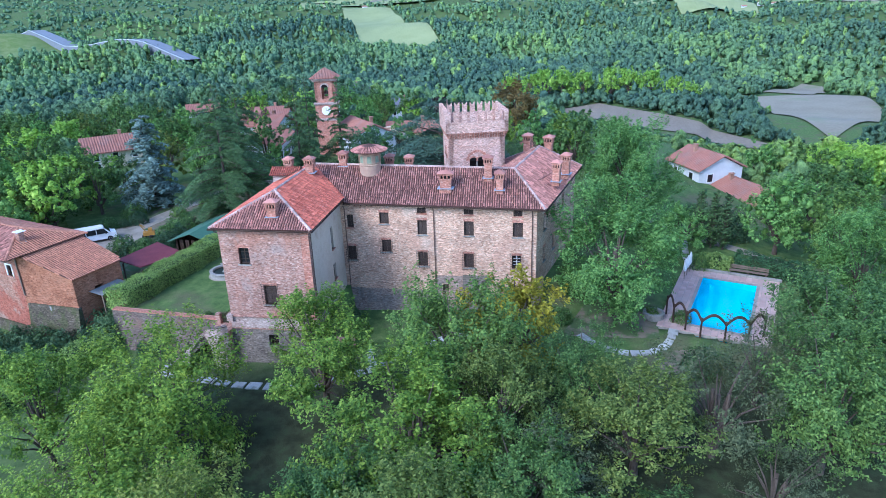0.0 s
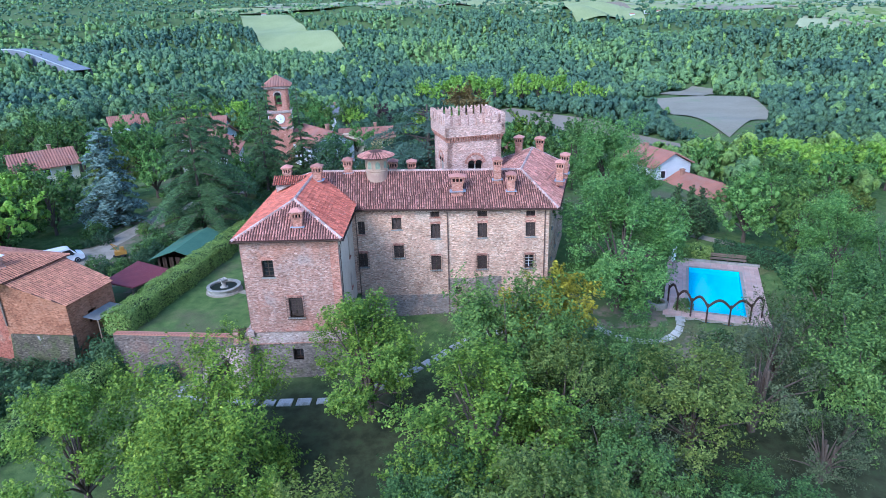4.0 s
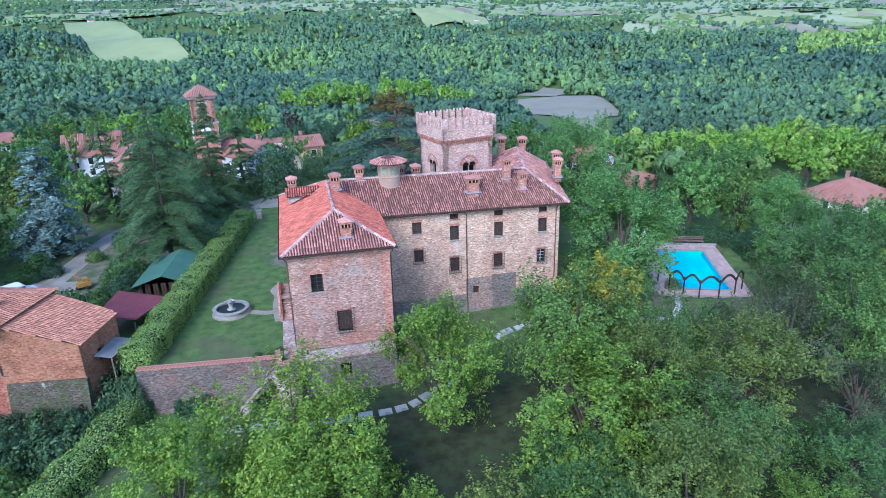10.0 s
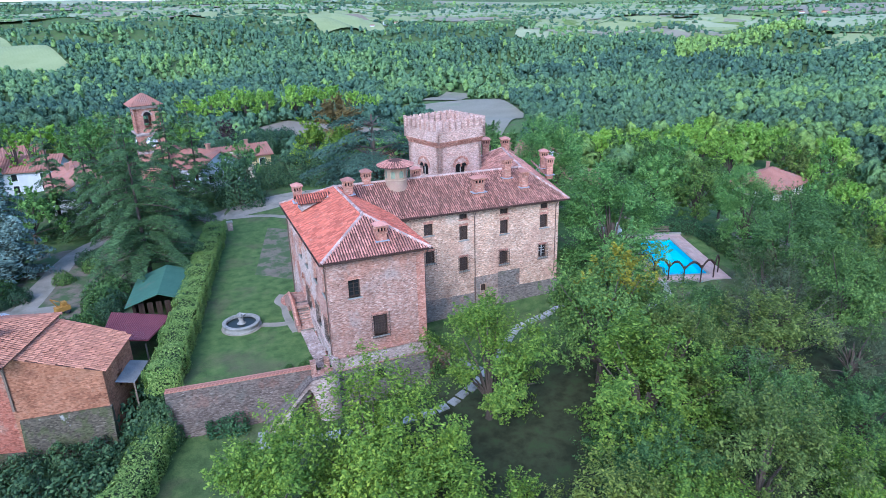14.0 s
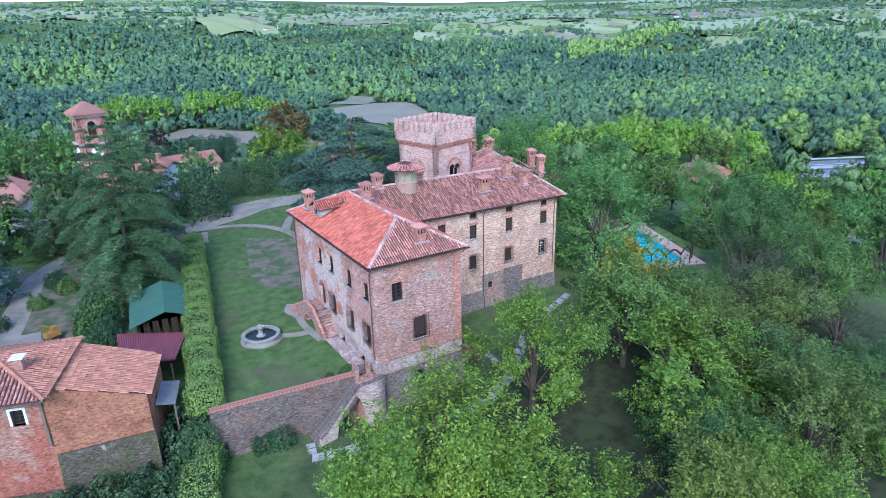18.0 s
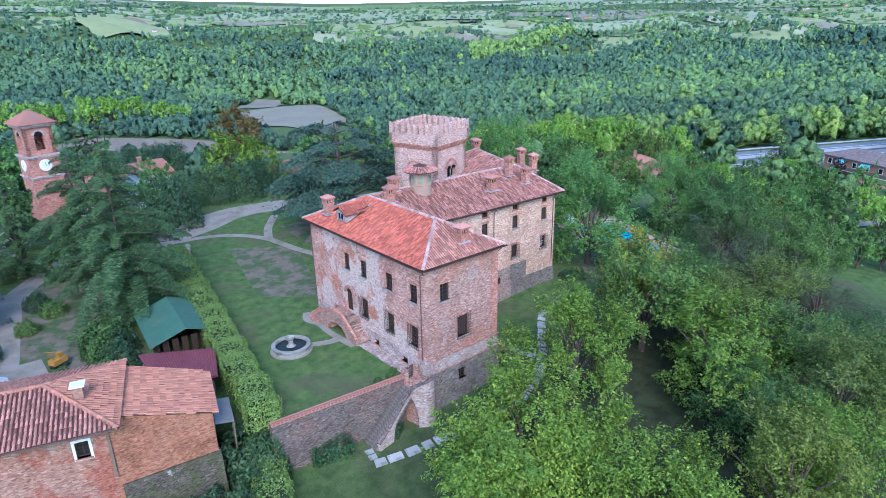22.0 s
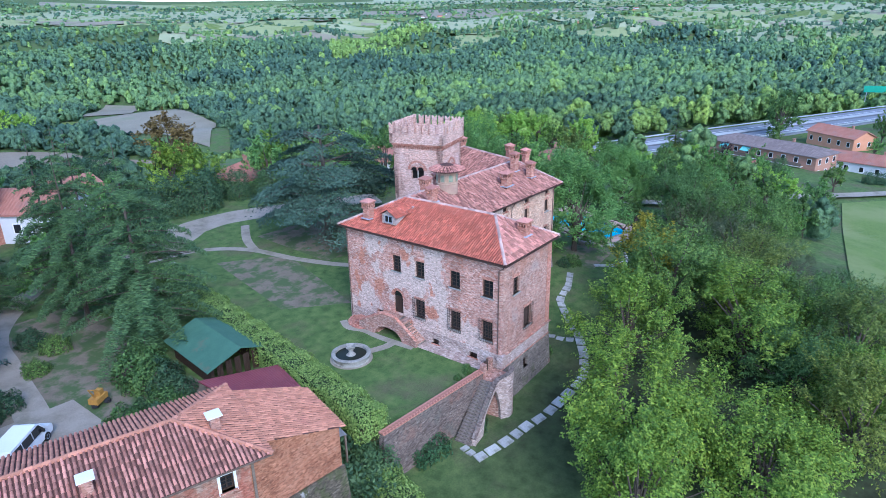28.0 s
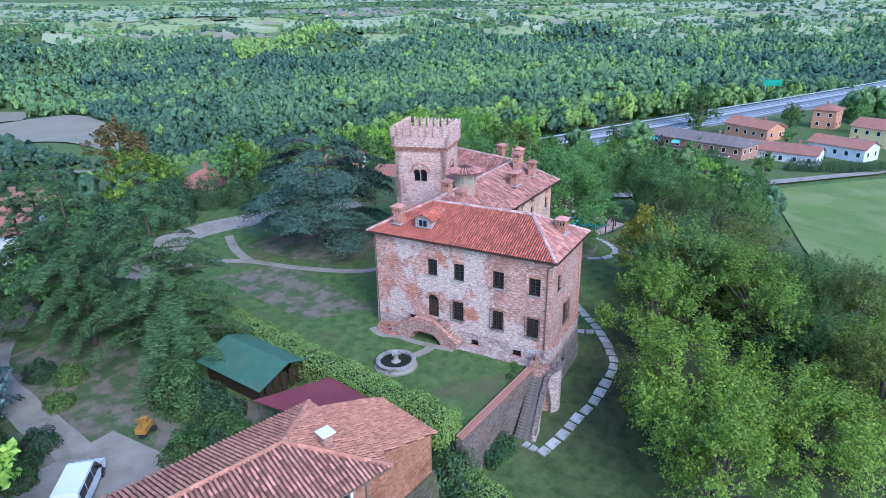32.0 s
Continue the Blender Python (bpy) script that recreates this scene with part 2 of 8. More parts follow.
TILE_BARN = surface("barn clay tiles", ((0.3, (0.42, 0.165, 0.10)), (0.6, (0.54, 0.25, 0.16))), 0.6, rough=0.85, bump=0.3, island=0.24, stain=(0.40, 0.155, 0.105), stain_at=(0.52, 0.7), stain_scale=0.3)
TILE_HIP = surface("mixed old barn tiles", ((0.3, (0.34, 0.125, 0.085)), (0.6, (0.52, 0.25, 0.185))), 1.2, rough=0.9, bump=0.3, island=0.5, stain=(0.33, 0.15, 0.115), stain_at=(0.55, 0.70), stain_scale=1.5)
# Clay painted dark: the shade between the tile rows is in this colour.
TILE_UNDER = surface("shaded tile channels", ((0.3, (0.07, 0.034, 0.028)), (0.6, (0.12, 0.060, 0.048))), 1.0, rough=0.95, bump=0.3)
TILE_RIDGE = surface("mortared ridge tiles", ((0.3, (0.38, 0.235, 0.195)), (0.6, (0.54, 0.40, 0.35))), 2.5, rough=0.9, bump=0.2, island=0.3)
# Near-black colour that stands for the unlit inside of arches and chimney crowns.
DARK_ROOM = surface("near-black unlit inside", ((0.3, (0.006, 0.006, 0.006)), (0.6, (0.012, 0.011, 0.010))), 2.0, rough=1.0)
WOOD_DARK = surface("dark brown shutter wood", ((0.3, (0.030, 0.018, 0.013)), (0.6, (0.060, 0.036, 0.025))), 3.0, rough=0.6, bump=0.2)
WOOD_GREY = surface("weathered timber", ((0.3, (0.11, 0.08, 0.06)), (0.6, (0.22, 0.165, 0.125))), 2.0, (1, 1, 6), rough=0.85)
IRON = surface("rusty iron", ((0.3, (0.06, 0.04, 0.033)), (0.6, (0.11, 0.075, 0.06))), 4.0, rough=0.7, metal=0.4)
COPPER = surface("brown copper gutter", ((0.3, (0.10, 0.062, 0.048)), (0.6, (0.17, 0.105, 0.08))), 3.0, rough=0.6, metal=0.2)
LEAD = surface("lead flashing", ((0.3, (0.28, 0.31, 0.36)), (0.6, (0.42, 0.46, 0.52))), 4.0, rough=0.5, metal=0.3)
STONE_PALE = surface("pale carved stone", ((0.3, (0.22, 0.21, 0.185)), (0.6, (0.36, 0.34, 0.30))), 2.0, rough=0.85, stain=(0.17, 0.165, 0.14), stain_at=(0.52, 0.68), stain_scale=1.2)
STONE_SLAB = surface("grey stone slabs", ((0.3, (0.32, 0.315, 0.295)), (0.6, (0.49, 0.485, 0.455))), 1.5, rough=0.85, island=0.2, stain=(0.26, 0.26, 0.22), stain_scale=1.0)
GRAVEL = surface("pale gravel", ((0.3, (0.225, 0.192, 0.150)), (0.6, (0.35, 0.305, 0.245))), 0.5, rough=0.95, bump=0.5, stain=(0.20, 0.18, 0.13), stain_at=(0.5, 0.68))
GLASS = glass_dark("dark window glass")
PAINT_WHITE = surface("white paint", ((0.3, (0.72, 0.71, 0.69)), (0.6, (0.82, 0.81, 0.79))), 2.0, rough=0.5, bump=0.0)
HOUSE_WHITE = surface("white house render", ((0.3, (0.52, 0.53, 0.54)), (0.6, (0.66, 0.67, 0.67))), 0.5, rough=0.9)
HOUSE_CREAM = surface("cream house render", ((0.3, (0.58, 0.50, 0.38)), (0.6, (0.70, 0.62, 0.48))), 0.5, rough=0.9)
HOUSE_YELLOW = surface("yellow house render", ((0.3, (0.62, 0.45, 0.20)), (0.6, (0.74, 0.56, 0.27))), 0.5, rough=0.9)
HOUSE_ORANGE = surface("orange house render", ((0.3, (0.55, 0.24, 0.13)), (0.6, (0.65, 0.31, 0.18))), 0.5, rough=0.9)
HOUSE_BRICK = surface("house brick", ((0.3, (0.32, 0.16, 0.11)), (0.6, (0.42, 0.23, 0.16))), 0.8, (1, 1, 3), rough=0.9)
ROOF_SLATE = surface("grey slate roof", ((0.3, (0.13, 0.135, 0.15)), (0.6, (0.21, 0.215, 0.23))), 1.0, rough=0.8, island=0.2)
ROOF_RED = surface("village clay roof", ((0.3, (0.30, 0.12, 0.085)), (0.6, (0.44, 0.20, 0.145))), 0.5, rough=0.9, stain=(0.34, 0.20, 0.16), stain_at=(0.5, 0.7))
BARK = surface("bark", ((0.3, (0.055, 0.042, 0.033)), (0.6, (0.13, 0.10, 0.08))), 2.0, (3, 3, 0.7), rough=0.95, bump=0.6)
# Darkness of an unlit inside put into the colour: hedge cores, cellar gate.
SHADE_CORE = surface("shaded inside", ((0.3, (0.025, 0.045, 0.020)), (0.6, (0.05, 0.080, 0.035))), 2.0, rough=1.0)


# ---- mesh tools ----
class Mesh:
    """Gathers vertices and faces of one part."""

    def __init__(self):
        self.v, self.f = [], []

    def add(self, verts, faces):
        k = len(self.v)
        self.v += [tuple(p) for p in verts]
        self.f += [tuple(i + k for i in f) for f in faces]
        return self

    def poly(self, *pts):
        return self.add(pts, [tuple(range(len(pts)))])

    def box(self, c, s, turn=0.0, m=None):
        x, y, z = s[0] / 2, s[1] / 2, s[2] / 2
        ca, sa = math.cos(turn), math.sin(turn)
        pts = [(c[0] + ca * i * x - sa * j * y, c[1] + sa * i * x + ca * j * y, c[2] + k * z) for k in (-1, 1) for i, j in ((-1, -1), (1, -1), (1, 1), (-1, 1))]
        if m is not None:
            pts = [m @ Vector(p) for p in pts]
        return self.add(pts, [(3, 2, 1, 0), (4, 5, 6, 7), (0, 1, 5, 4), (1, 2, 6, 5), (2, 3, 7, 6), (3, 0, 4, 7)])

    def lathe(self, profile, n, c=(0, 0, 0), caps=True, phase=0.0, a0=0.0, a1=2 * math.pi):
        full = abs(a1 - a0 - 2 * math.pi) < 1e-6
        cols = n if full else n + 1
        pts = [(c[0] + r * math.cos(phase + a0 + (a1 - a0) * i / n), c[1] + r * math.sin(phase + a0 + (a1 - a0) * i / n), c[2] + z) for r, z in profile for i in range(cols)]
        faces = [(k * cols + i, k * cols + (i + 1) % cols, (k + 1) * cols + (i + 1) % cols, (k + 1) * cols + i) for k in range(len(profile) - 1) for i in range(n)]
        if caps and full:
            faces += [tuple(reversed(range(cols))), tuple((len(profile) - 1) * cols + i for i in range(cols))]
        return self.add(pts, faces)

    def tube(self, path, r, n=5, r1=None):
        rings = []
        for i, p in enumerate(path):
            p = Vector(p)
            d = (Vector(path[min(i + 1, len(path) - 1)]) - Vector(path[max(i - 1, 0)])).normalized()
            s = d.orthogonal().normalized() if abs(d.z) > 0.95 else d.cross(Vector((0, 0, 1))).normalized()
            t = d.cross(s)
            q = r if r1 is None else r + (r1 - r) * i / max(1, len(path) - 1)
            rings.append([p + q * (math.cos(2 * math.pi * j / n) * s + math.sin(2 * math.pi * j / n) * t) for j in range(n)])
        faces = [(k * n + j, k * n + (j + 1) % n, (k + 1) * n + (j + 1) % n, (k + 1) * n + j) for k in range(len(path) - 1) for j in range(n)]
        faces += [tuple(range(n)), tuple(reversed([(len(path) - 1) * n + j for j in range(n)]))]
        return self.add([p for ring in rings for p in ring], faces)

    def prism(self, outline, z0, z1):
        """An upright solid over an outline of (x, y)."""
        k = len(outline)
        pts = [(x, y, z0) for x, y in outline] + [(x, y, z1) for x, y in outline]
        return self.add(pts, [tuple(reversed(range(k))), tuple(range(k, 2 * k))] + [(i, (i + 1) % k, k + (i + 1) % k, k + i) for i in range(k)])

    def strip(self, profile, m, width):
        """A solid with an outline (u, z) in the plane y = 0 of m, width deep."""
        k = len(profile)
        pts = [m @ Vector((u, y, z)) for y in (0, width) for u, z in profile]
        return self.add(pts, [tuple(range(k)), tuple(reversed(range(k, 2 * k)))] + [((i + 1) % k, i, k + i, k + (i + 1) % k) for i in range(k)])

    def data(self, name):
        me = bpy.data.meshes.new(name)
        me.from_pydata(self.v, [], self.f)
        return me


def fast_data(name, verts, faces):
    """A mesh out of arrays: verts (n, 3), faces (m, k)."""
    me = bpy.data.meshes.new(name)
    verts, faces = np.asarray(verts, np.float32), np.asarray(faces, np.int32)
    m, k = faces.shape
    me.vertices.add(len(verts))
    me.vertices.foreach_set("co", verts.ravel())
    me.loops.add(m * k)
    me.loops.foreach_set("vertex_index", faces.ravel())
    me.polygons.add(m)
    me.polygons.foreach_set("loop_start", np.arange(0, m * k, k, dtype=np.int32))
    me.update(calc_edges=True)
    return me


def thing(name, loc=(0, 0, 0), label="", category="", group="", kind=""):
    ob = new(name)
    ob.empty_display_size = 0.3
    ob.matrix_world = Matrix.Translation(loc)
    ob.matrix_basis = Matrix.Translation(loc)
    return tagged(ob, label, category, group, kind)


def part(name, mesh, material, parent=None, label="", smooth=False, kind=""):
    """Links one mesh, drawn in the place's own metres, as a part of its thing."""
    me = mesh.data(name) if isinstance(mesh, Mesh) else mesh
    if material is not None and not me.materials:
        me.materials.append(material)
    if smooth:
        me.polygons.foreach_set("use_smooth", [True] * len(me.polygons))
    ob = new(name, me)
    if parent is not None:
        ob.parent = parent
        top = parent
        while top.parent is not None:
            top = top.parent
        ob.matrix_parent_inverse = top.matrix_basis.inverted() if parent is top else Matrix.Identity(4)
        if parent is top and top.data is not None:
            ob.matrix_parent_inverse = Matrix.Identity(4)
    return tagged(ob, label, kind=kind)


def smooth01(v, a, b):
    t = np.clip((np.asarray(v, float) - a) / (b - a), 0, 1)
    return t * t * (3 - 2 * t)


def hedge_line(y):
    return -13.6 + (np.asarray(y, float) - 2.5) * 0.178


def wall_line(x):
    return 1.95 - 0.09 * (np.asarray(x, float) + 13.2)


def pool_u(x, y):
    """Across the pool, which lies turned to the castle, and along it."""
    return 0.937 * (x - 48.4) - 0.35 * (y - 14.5)


def pool_v(x, y):
    return 0.35 * (x - 48.4) + 0.937 * (y - 14.5)


def ground_z(x, y):
    """The lie of the land."""
    x, y = np.asarray(x, float), np.asarray(y, float)
    low = -3.65 + 0.055 * np.clip(y, -60, 20) + 0.0375 * np.clip(x, -10, 30) - 0.06 * np.clip(x - 25, 0, 40)
    low = low + smooth01(y, 18, 40) * (0.0 - low) * smooth01(60 - x, -10, 30)
    yard = smooth01(y, 5, 9) * smooth01(hedge_line(y) - x, -0.3, 0.3)
    z = low * (1 - yard) - 0.35 * yard
    south = np.where(x < -0.2, wall_line(x), np.where(x < 9.2, 1.0, 13.0))
    east = 30.5 + 0.27 * (y - 12)
    terr = smooth01(y - south, -0.02, 0.02) * smooth01(x - hedge_line(y), -0.3, 0.3) * np.where(y < 16, smooth01(east - x, -0.2, 0.2), smooth01(east - x, -12, 0))
    z = z * (1 - terr)
    pool = smooth01(np.maximum(np.abs(pool_u(x, y)) - 5.6, np.abs(pool_v(x, y)) - 8.6), 4, 0)
    z = z * (1 - pool) - 2.95 * pool
    d = np.hypot(x - 5, (y - 25) * 0.9)
    plain = np.interp(d, [0, 62, 100, 170, 300, 700, 1100, 2000, 3000, 4600], [0, 0, -6, -9, -24, -56, -66, -50, -10, 96])
    az = np.degrees(np.arctan2(x - 5, y - 25))
    hills = np.interp(d, [0, 62, 100, 170, 230, 300, 500, 700, 1000, 1600, 2600, 4600], [0, 0, -5, -8, -17, -30, -60, -64, -50, -18, 28, 182])
    plain = plain + smooth01(az, 64, 42) * np.interp(d, [0, 200, 300, 500, 700, 1000, 1500], [0, 0, -8, -20, -10, -2, 0])
    w = smooth01(az, 34, 8) * smooth01(az, -120, -60)
    z = z + plain * (1 - w) + hills * w
    # the near valley sinks steeply below the castle's hill
    z = z + smooth01(az, 62, 46) * smooth01(az, -18, -4) * np.interp(d, [0, 90, 130, 180, 240, 320, 420, 560, 760], [0, 0, -7, -19, -25, -19, -9, -2, 0])
    roll = np.sin(x * 0.011 + 1.3) * np.cos(y * 0.009 - 0.4) + 0.5 * np.sin(x * 0.027 + y * 0.019)
    z = z + roll * np.interp(d, [0, 90, 300, 1500, 2600, 3600], [0, 0, 4, 9, 6, 1])
    # wooded ridges and side valleys
    ridge = np.sin(x * 0.0065 + y * 0.0125 + 1.6 * np.sin(x * 0.0042 - 0.5)) + 0.6 * np.sin(y * 0.0172 - x * 0.0093 + 1.3 * np.cos(x * 0.0051))
    z = z + ridge * np.interp(d, [0, 720, 1000, 1500, 2400, 3200], [0, 0, 12, 20, 14, 0])
    shelf = np.interp(d, [0, 150, 270, 360, 460], [-40, -16.0, -16.5, -22, -60])
    z = z + (np.maximum(z, shelf) - z) * smooth01(az, 50, 62)
    # the motorway runs in a shallow cutting, and the land drops again behind it
    side = (x - 163) * 0.464 + (y - 55) * 0.886
    cut = smooth01(side, -40, -20) * smooth01(side, 44, 28) * smooth01(x, 135, 158) * smooth01(d, 480, 380)
    z = z + (np.minimum(z, -16.6) - z) * cut
    behind = (x - 120) * 0.506 + (y - 88) * 0.863
    return z - 11 * smooth01(behind, 16, 45) * smooth01(az, 45, 58) * smooth01(az, 100, 88) * smooth01(d, 480, 380)


def gz(x, y):
    return float(ground_z(x, y))


def ribbon(points, width, lift, step=1.0):
    """A strip of ground surface along a line of (x, y)."""
    pts = [Vector((*p, 0)) for p in points]
    line = []
    n = len(pts)
    for i in range(n - 1):
        p0, p1, p2, p3 = pts[max(i - 1, 0)], pts[i], pts[i + 1], pts[min(i + 2, n - 1)]
        k = max(2, int((p2 - p1).length / step))
        for j in range(k):
            t = j / k
            line.append(0.5 * (2 * p1 + (p2 - p0) * t + (2 * p0 - 5 * p1 + 4 * p2 - p3) * t * t + (3 * p1 - p0 - 3 * p2 + p3) * t ** 3))
    line.append(pts[-1])
    m = Mesh()
    across = 4
    v = []
    for i, p in enumerate(line):
        d = (line[min(i + 1, len(line) - 1)] - line[max(i - 1, 0)]).normalized()
        s = Vector((-d.y, d.x, 0))
        w = width * (1 + 0.12 * noise.noise(p * 0.35))
        for j in range(across + 1):
            q = p + s * w * (j / across - 0.5)
            v.append((q.x, q.y, gz(q.x, q.y) + lift))
    m.add(v, [(i * (across + 1) + j, i * (across + 1) + j + 1, (i + 1) * (across + 1) + j + 1, (i + 1) * (across + 1) + j) for i in range(len(line) - 1) for j in range(across)])
    return m


def patch(c00, c10, c11, c01, lift, n=24):
    """A four-cornered piece of ground surface."""
    m = Mesh()
    v = []
    for i in range(n + 1):
        for j in range(n + 1):
            s, t = i / n, j / n
            x = (1 - s) * (1 - t) * c00[0] + s * (1 - t) * c10[0] + s * t * c11[0] + (1 - s) * t * c01[0]
            y = (1 - s) * (1 - t) * c00[1] + s * (1 - t) * c10[1] + s * t * c11[1] + (1 - s) * t * c01[1]
            v.append((x, y, gz(x, y) + lift))
    return m.add(v, [(i * (n + 1) + j, (i + 1) * (n + 1) + j, (i + 1) * (n + 1) + j + 1, i * (n + 1) + j + 1) for i in range(n) for j in range(n)])


def wall_panel(m, p0, p1, z0, z1, holes=(), thick=0.5, flare=0.0, flare_top=0.0, shear=0.0):
    """An upright wall from p0 to p1 (its outside to the right of that way), with square holes (u0, u1, z0, z1) that go through.
    flare: how far its foot leans out below flare_top; shear: how its levels drop along the way."""
    p0, p1 = Vector((*p0, 0)), Vector((*p1, 0))
    ln = (p1 - p0).length
    d = (p1 - p0) / ln
    out = Vector((d.y, -d.x, 0))
    us = sorted({0.0, ln, *(h[0] for h in holes), *(h[1] for h in holes)})
    zs = sorted({z0, z1, *(h[2] for h in holes), *(h[3] for h in holes), *([flare_top] if flare and z0 < flare_top < z1 else [])})

    def at(u, z, deep):
        f = flare * max(0.0, (flare_top - z) / (flare_top - z0)) if flare and z < flare_top else 0.0
        p = p0 + d * u + out * (f if not deep else -thick)
        return (p.x, p.y, z + shear * u)

    def hole(i, j):
        if not (0 <= i < len(us) - 1 and 0 <= j < len(zs) - 1):
            return None
        u, z = (us[i] + us[i + 1]) / 2, (zs[j] + zs[j + 1]) / 2
        return any(h[0] < u < h[1] and h[2] < z < h[3] for h in holes)

    for i in range(len(us) - 1):
        for j in range(len(zs) - 1):
            a, b, c, e = us[i], us[i + 1], zs[j], zs[j + 1]
            if not hole(i, j):
                m.poly(at(a, c, 0), at(b, c, 0), at(b, e, 0), at(a, e, 0))
                m.poly(at(b, c, 1), at(a, c, 1), at(a, e, 1), at(b, e, 1))
                if hole(i - 1, j) is not False:
                    m.poly(at(a, c, 1), at(a, c, 0), at(a, e, 0), at(a, e, 1))
                if hole(i + 1, j) is not False:
                    m.poly(at(b, c, 0), at(b, c, 1), at(b, e, 1), at(b, e, 0))
                if hole(i, j - 1) is not False:
                    m.poly(at(a, c, 1), at(b, c, 1), at(b, c, 0), at(a, c, 0))
                if hole(i, j + 1) is not False:
                    m.poly(at(a, e, 0), at(b, e, 0), at(b, e, 1), at(a, e, 1))
    return m


def tiled(polygon, across=0.23, along=0.40, lift=0.05, rise=0.075, seed=1):
    """Barrel tiles over one sloping, convex roof face: vertices and four-sided faces, one island a tile."""
    rng = np.random.default_rng(seed)
    P = np.array(polygon, float)
    nrm = np.zeros(3)
    for i in range(len(P)):
        nrm += np.cross(P[i] - P[0], P[(i + 1) % len(P)] - P[0])
    nrm /= np.linalg.norm(nrm)
    if nrm[2] < 0:
        nrm = -nrm
    down = np.array([nrm[0] * nrm[2], nrm[1] * nrm[2], -(nrm[0] ** 2 + nrm[1] ** 2)])
    down /= np.linalg.norm(down)
    side = np.cross(nrm, down)
    A, S = (P - P[0]) @ side, (P - P[0]) @ down
    V = []
    smax = S.max()
    for a in np.arange(A.min() + across / 2, A.max(), across):
        cut = []
        for i in range(len(P)):
            j = (i + 1) % len(P)
            if (A[i] - a) * (A[j] - a) < 0:
                t = (a - A[i]) / (A[j] - A[i])
                cut.append(S[i] + t * (S[j] - S[i]))
        if len(cut) < 2:
            continue
        lo, hi = min(cut), max(cut)
        s0 = smax - along * math.ceil((smax - lo) / along)
        for s in np.arange(s0, hi - 0.08, along):
            b, e = max(s, lo), min(s + along + 0.03, hi + 0.04)
            if e - b < 0.1:
                continue
            w0, w1 = across * 0.26, across * 0.36
            jit = rng.normal(0, 0.008, 3)
            for q, w, up in ((b, w0, 0.0), (e, w1, 0.04)):
                base = P[0] + side * (a + jit[0]) + down * q + nrm * (lift * 0.4 + up + jit[1])
                for k in (-1.0, -0.5, 0.5, 1.0):
                    V.append(base + side * (w * k) + nrm * (rise * (1.0 if abs(k) < 0.9 else 0.0)))
    V = np.array(V)
    n = len(V) // 8
    F = np.concatenate([np.array([[0, 1, 5, 4], [1, 2, 6, 5], [2, 3, 7, 6]]) + 8 * i for i in range(n)]) if n else np.zeros((0, 4), int)
    return V, F


def join_arrays(pieces):
    V, F, k = [], [], 0
    for v, f in pieces:
        if len(v):
            V.append(v)
            F.append(f + k)
            k += len(v)
    return np.concatenate(V), np.concatenate(F)


# ---- ground ----
def grass_material():
    m, n, l, b = nodes_of("grass and bare earth")
    v = coords(n, l)
    grain, mid, wide = noise_node(n, l, v, 9.0, 4), noise_node(n, l, v, 0.9, 5), noise_node(n, l, v, 0.13, 6, 0.65)
    g = ramp_node(n, ((0.30, (0.058, 0.100, 0.032)), (0.50, (0.092, 0.150, 0.046)), (0.70, (0.140, 0.190, 0.064))))
    l.new(mid, g.inputs[0])
    fine = ramp_node(n, ((0.25, (0.68, 0.7, 0.7)), (0.5, (1, 1, 1)), (0.75, (1.3, 1.25, 1.2))))
    l.new(grain, fine.inputs[0])
    grass = mix_node(n, l, 1.0, g.outputs[0], fine.outputs[0], "MULTIPLY")
    bare = ramp_node(n, ((0.50, (0, 0, 0)), (0.64, (0.8, 0.8, 0.8))))
    l.new(wide, bare.inputs[0])
    earth = ramp_node(n, ((0.3, (0.085, 0.078, 0.044)), (0.7, (0.165, 0.150, 0.090))))
    l.new(grain, earth.inputs[0])
    col = mix_node(n, l, bare.outputs[0], grass, earth.outputs[0])
    # brown ground of the lower park, darkened with painted tree shade, ragged at its edge
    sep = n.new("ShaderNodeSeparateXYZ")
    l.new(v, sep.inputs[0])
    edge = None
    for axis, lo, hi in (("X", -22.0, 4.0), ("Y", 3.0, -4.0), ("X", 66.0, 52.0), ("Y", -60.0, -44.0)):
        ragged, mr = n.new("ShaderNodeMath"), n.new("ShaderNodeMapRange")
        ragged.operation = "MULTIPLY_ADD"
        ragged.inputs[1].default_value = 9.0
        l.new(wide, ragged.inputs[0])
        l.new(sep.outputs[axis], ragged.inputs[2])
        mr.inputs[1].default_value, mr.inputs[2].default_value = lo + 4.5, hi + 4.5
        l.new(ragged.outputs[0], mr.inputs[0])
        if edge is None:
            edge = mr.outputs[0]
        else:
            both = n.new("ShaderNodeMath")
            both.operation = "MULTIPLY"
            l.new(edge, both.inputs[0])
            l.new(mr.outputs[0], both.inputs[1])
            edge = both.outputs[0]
    shaded_turf = ramp_node(n, ((0.35, (0.034, 0.040, 0.021)), (0.55, (0.056, 0.066, 0.033)), (0.72, (0.056, 0.085, 0.034))))
    l.new(mid, shaded_turf.inputs[0])
    l.new(mix_node(n, l, edge, col, shaded_turf.outputs[0]), b.inputs["Base Color"])
    b.inputs["Roughness"].default_value, b.inputs["Specular IOR Level"].default_value = 0.95, 0.1
    bump_node(n, l, grain, 0.6, 0.05, b)
    return m


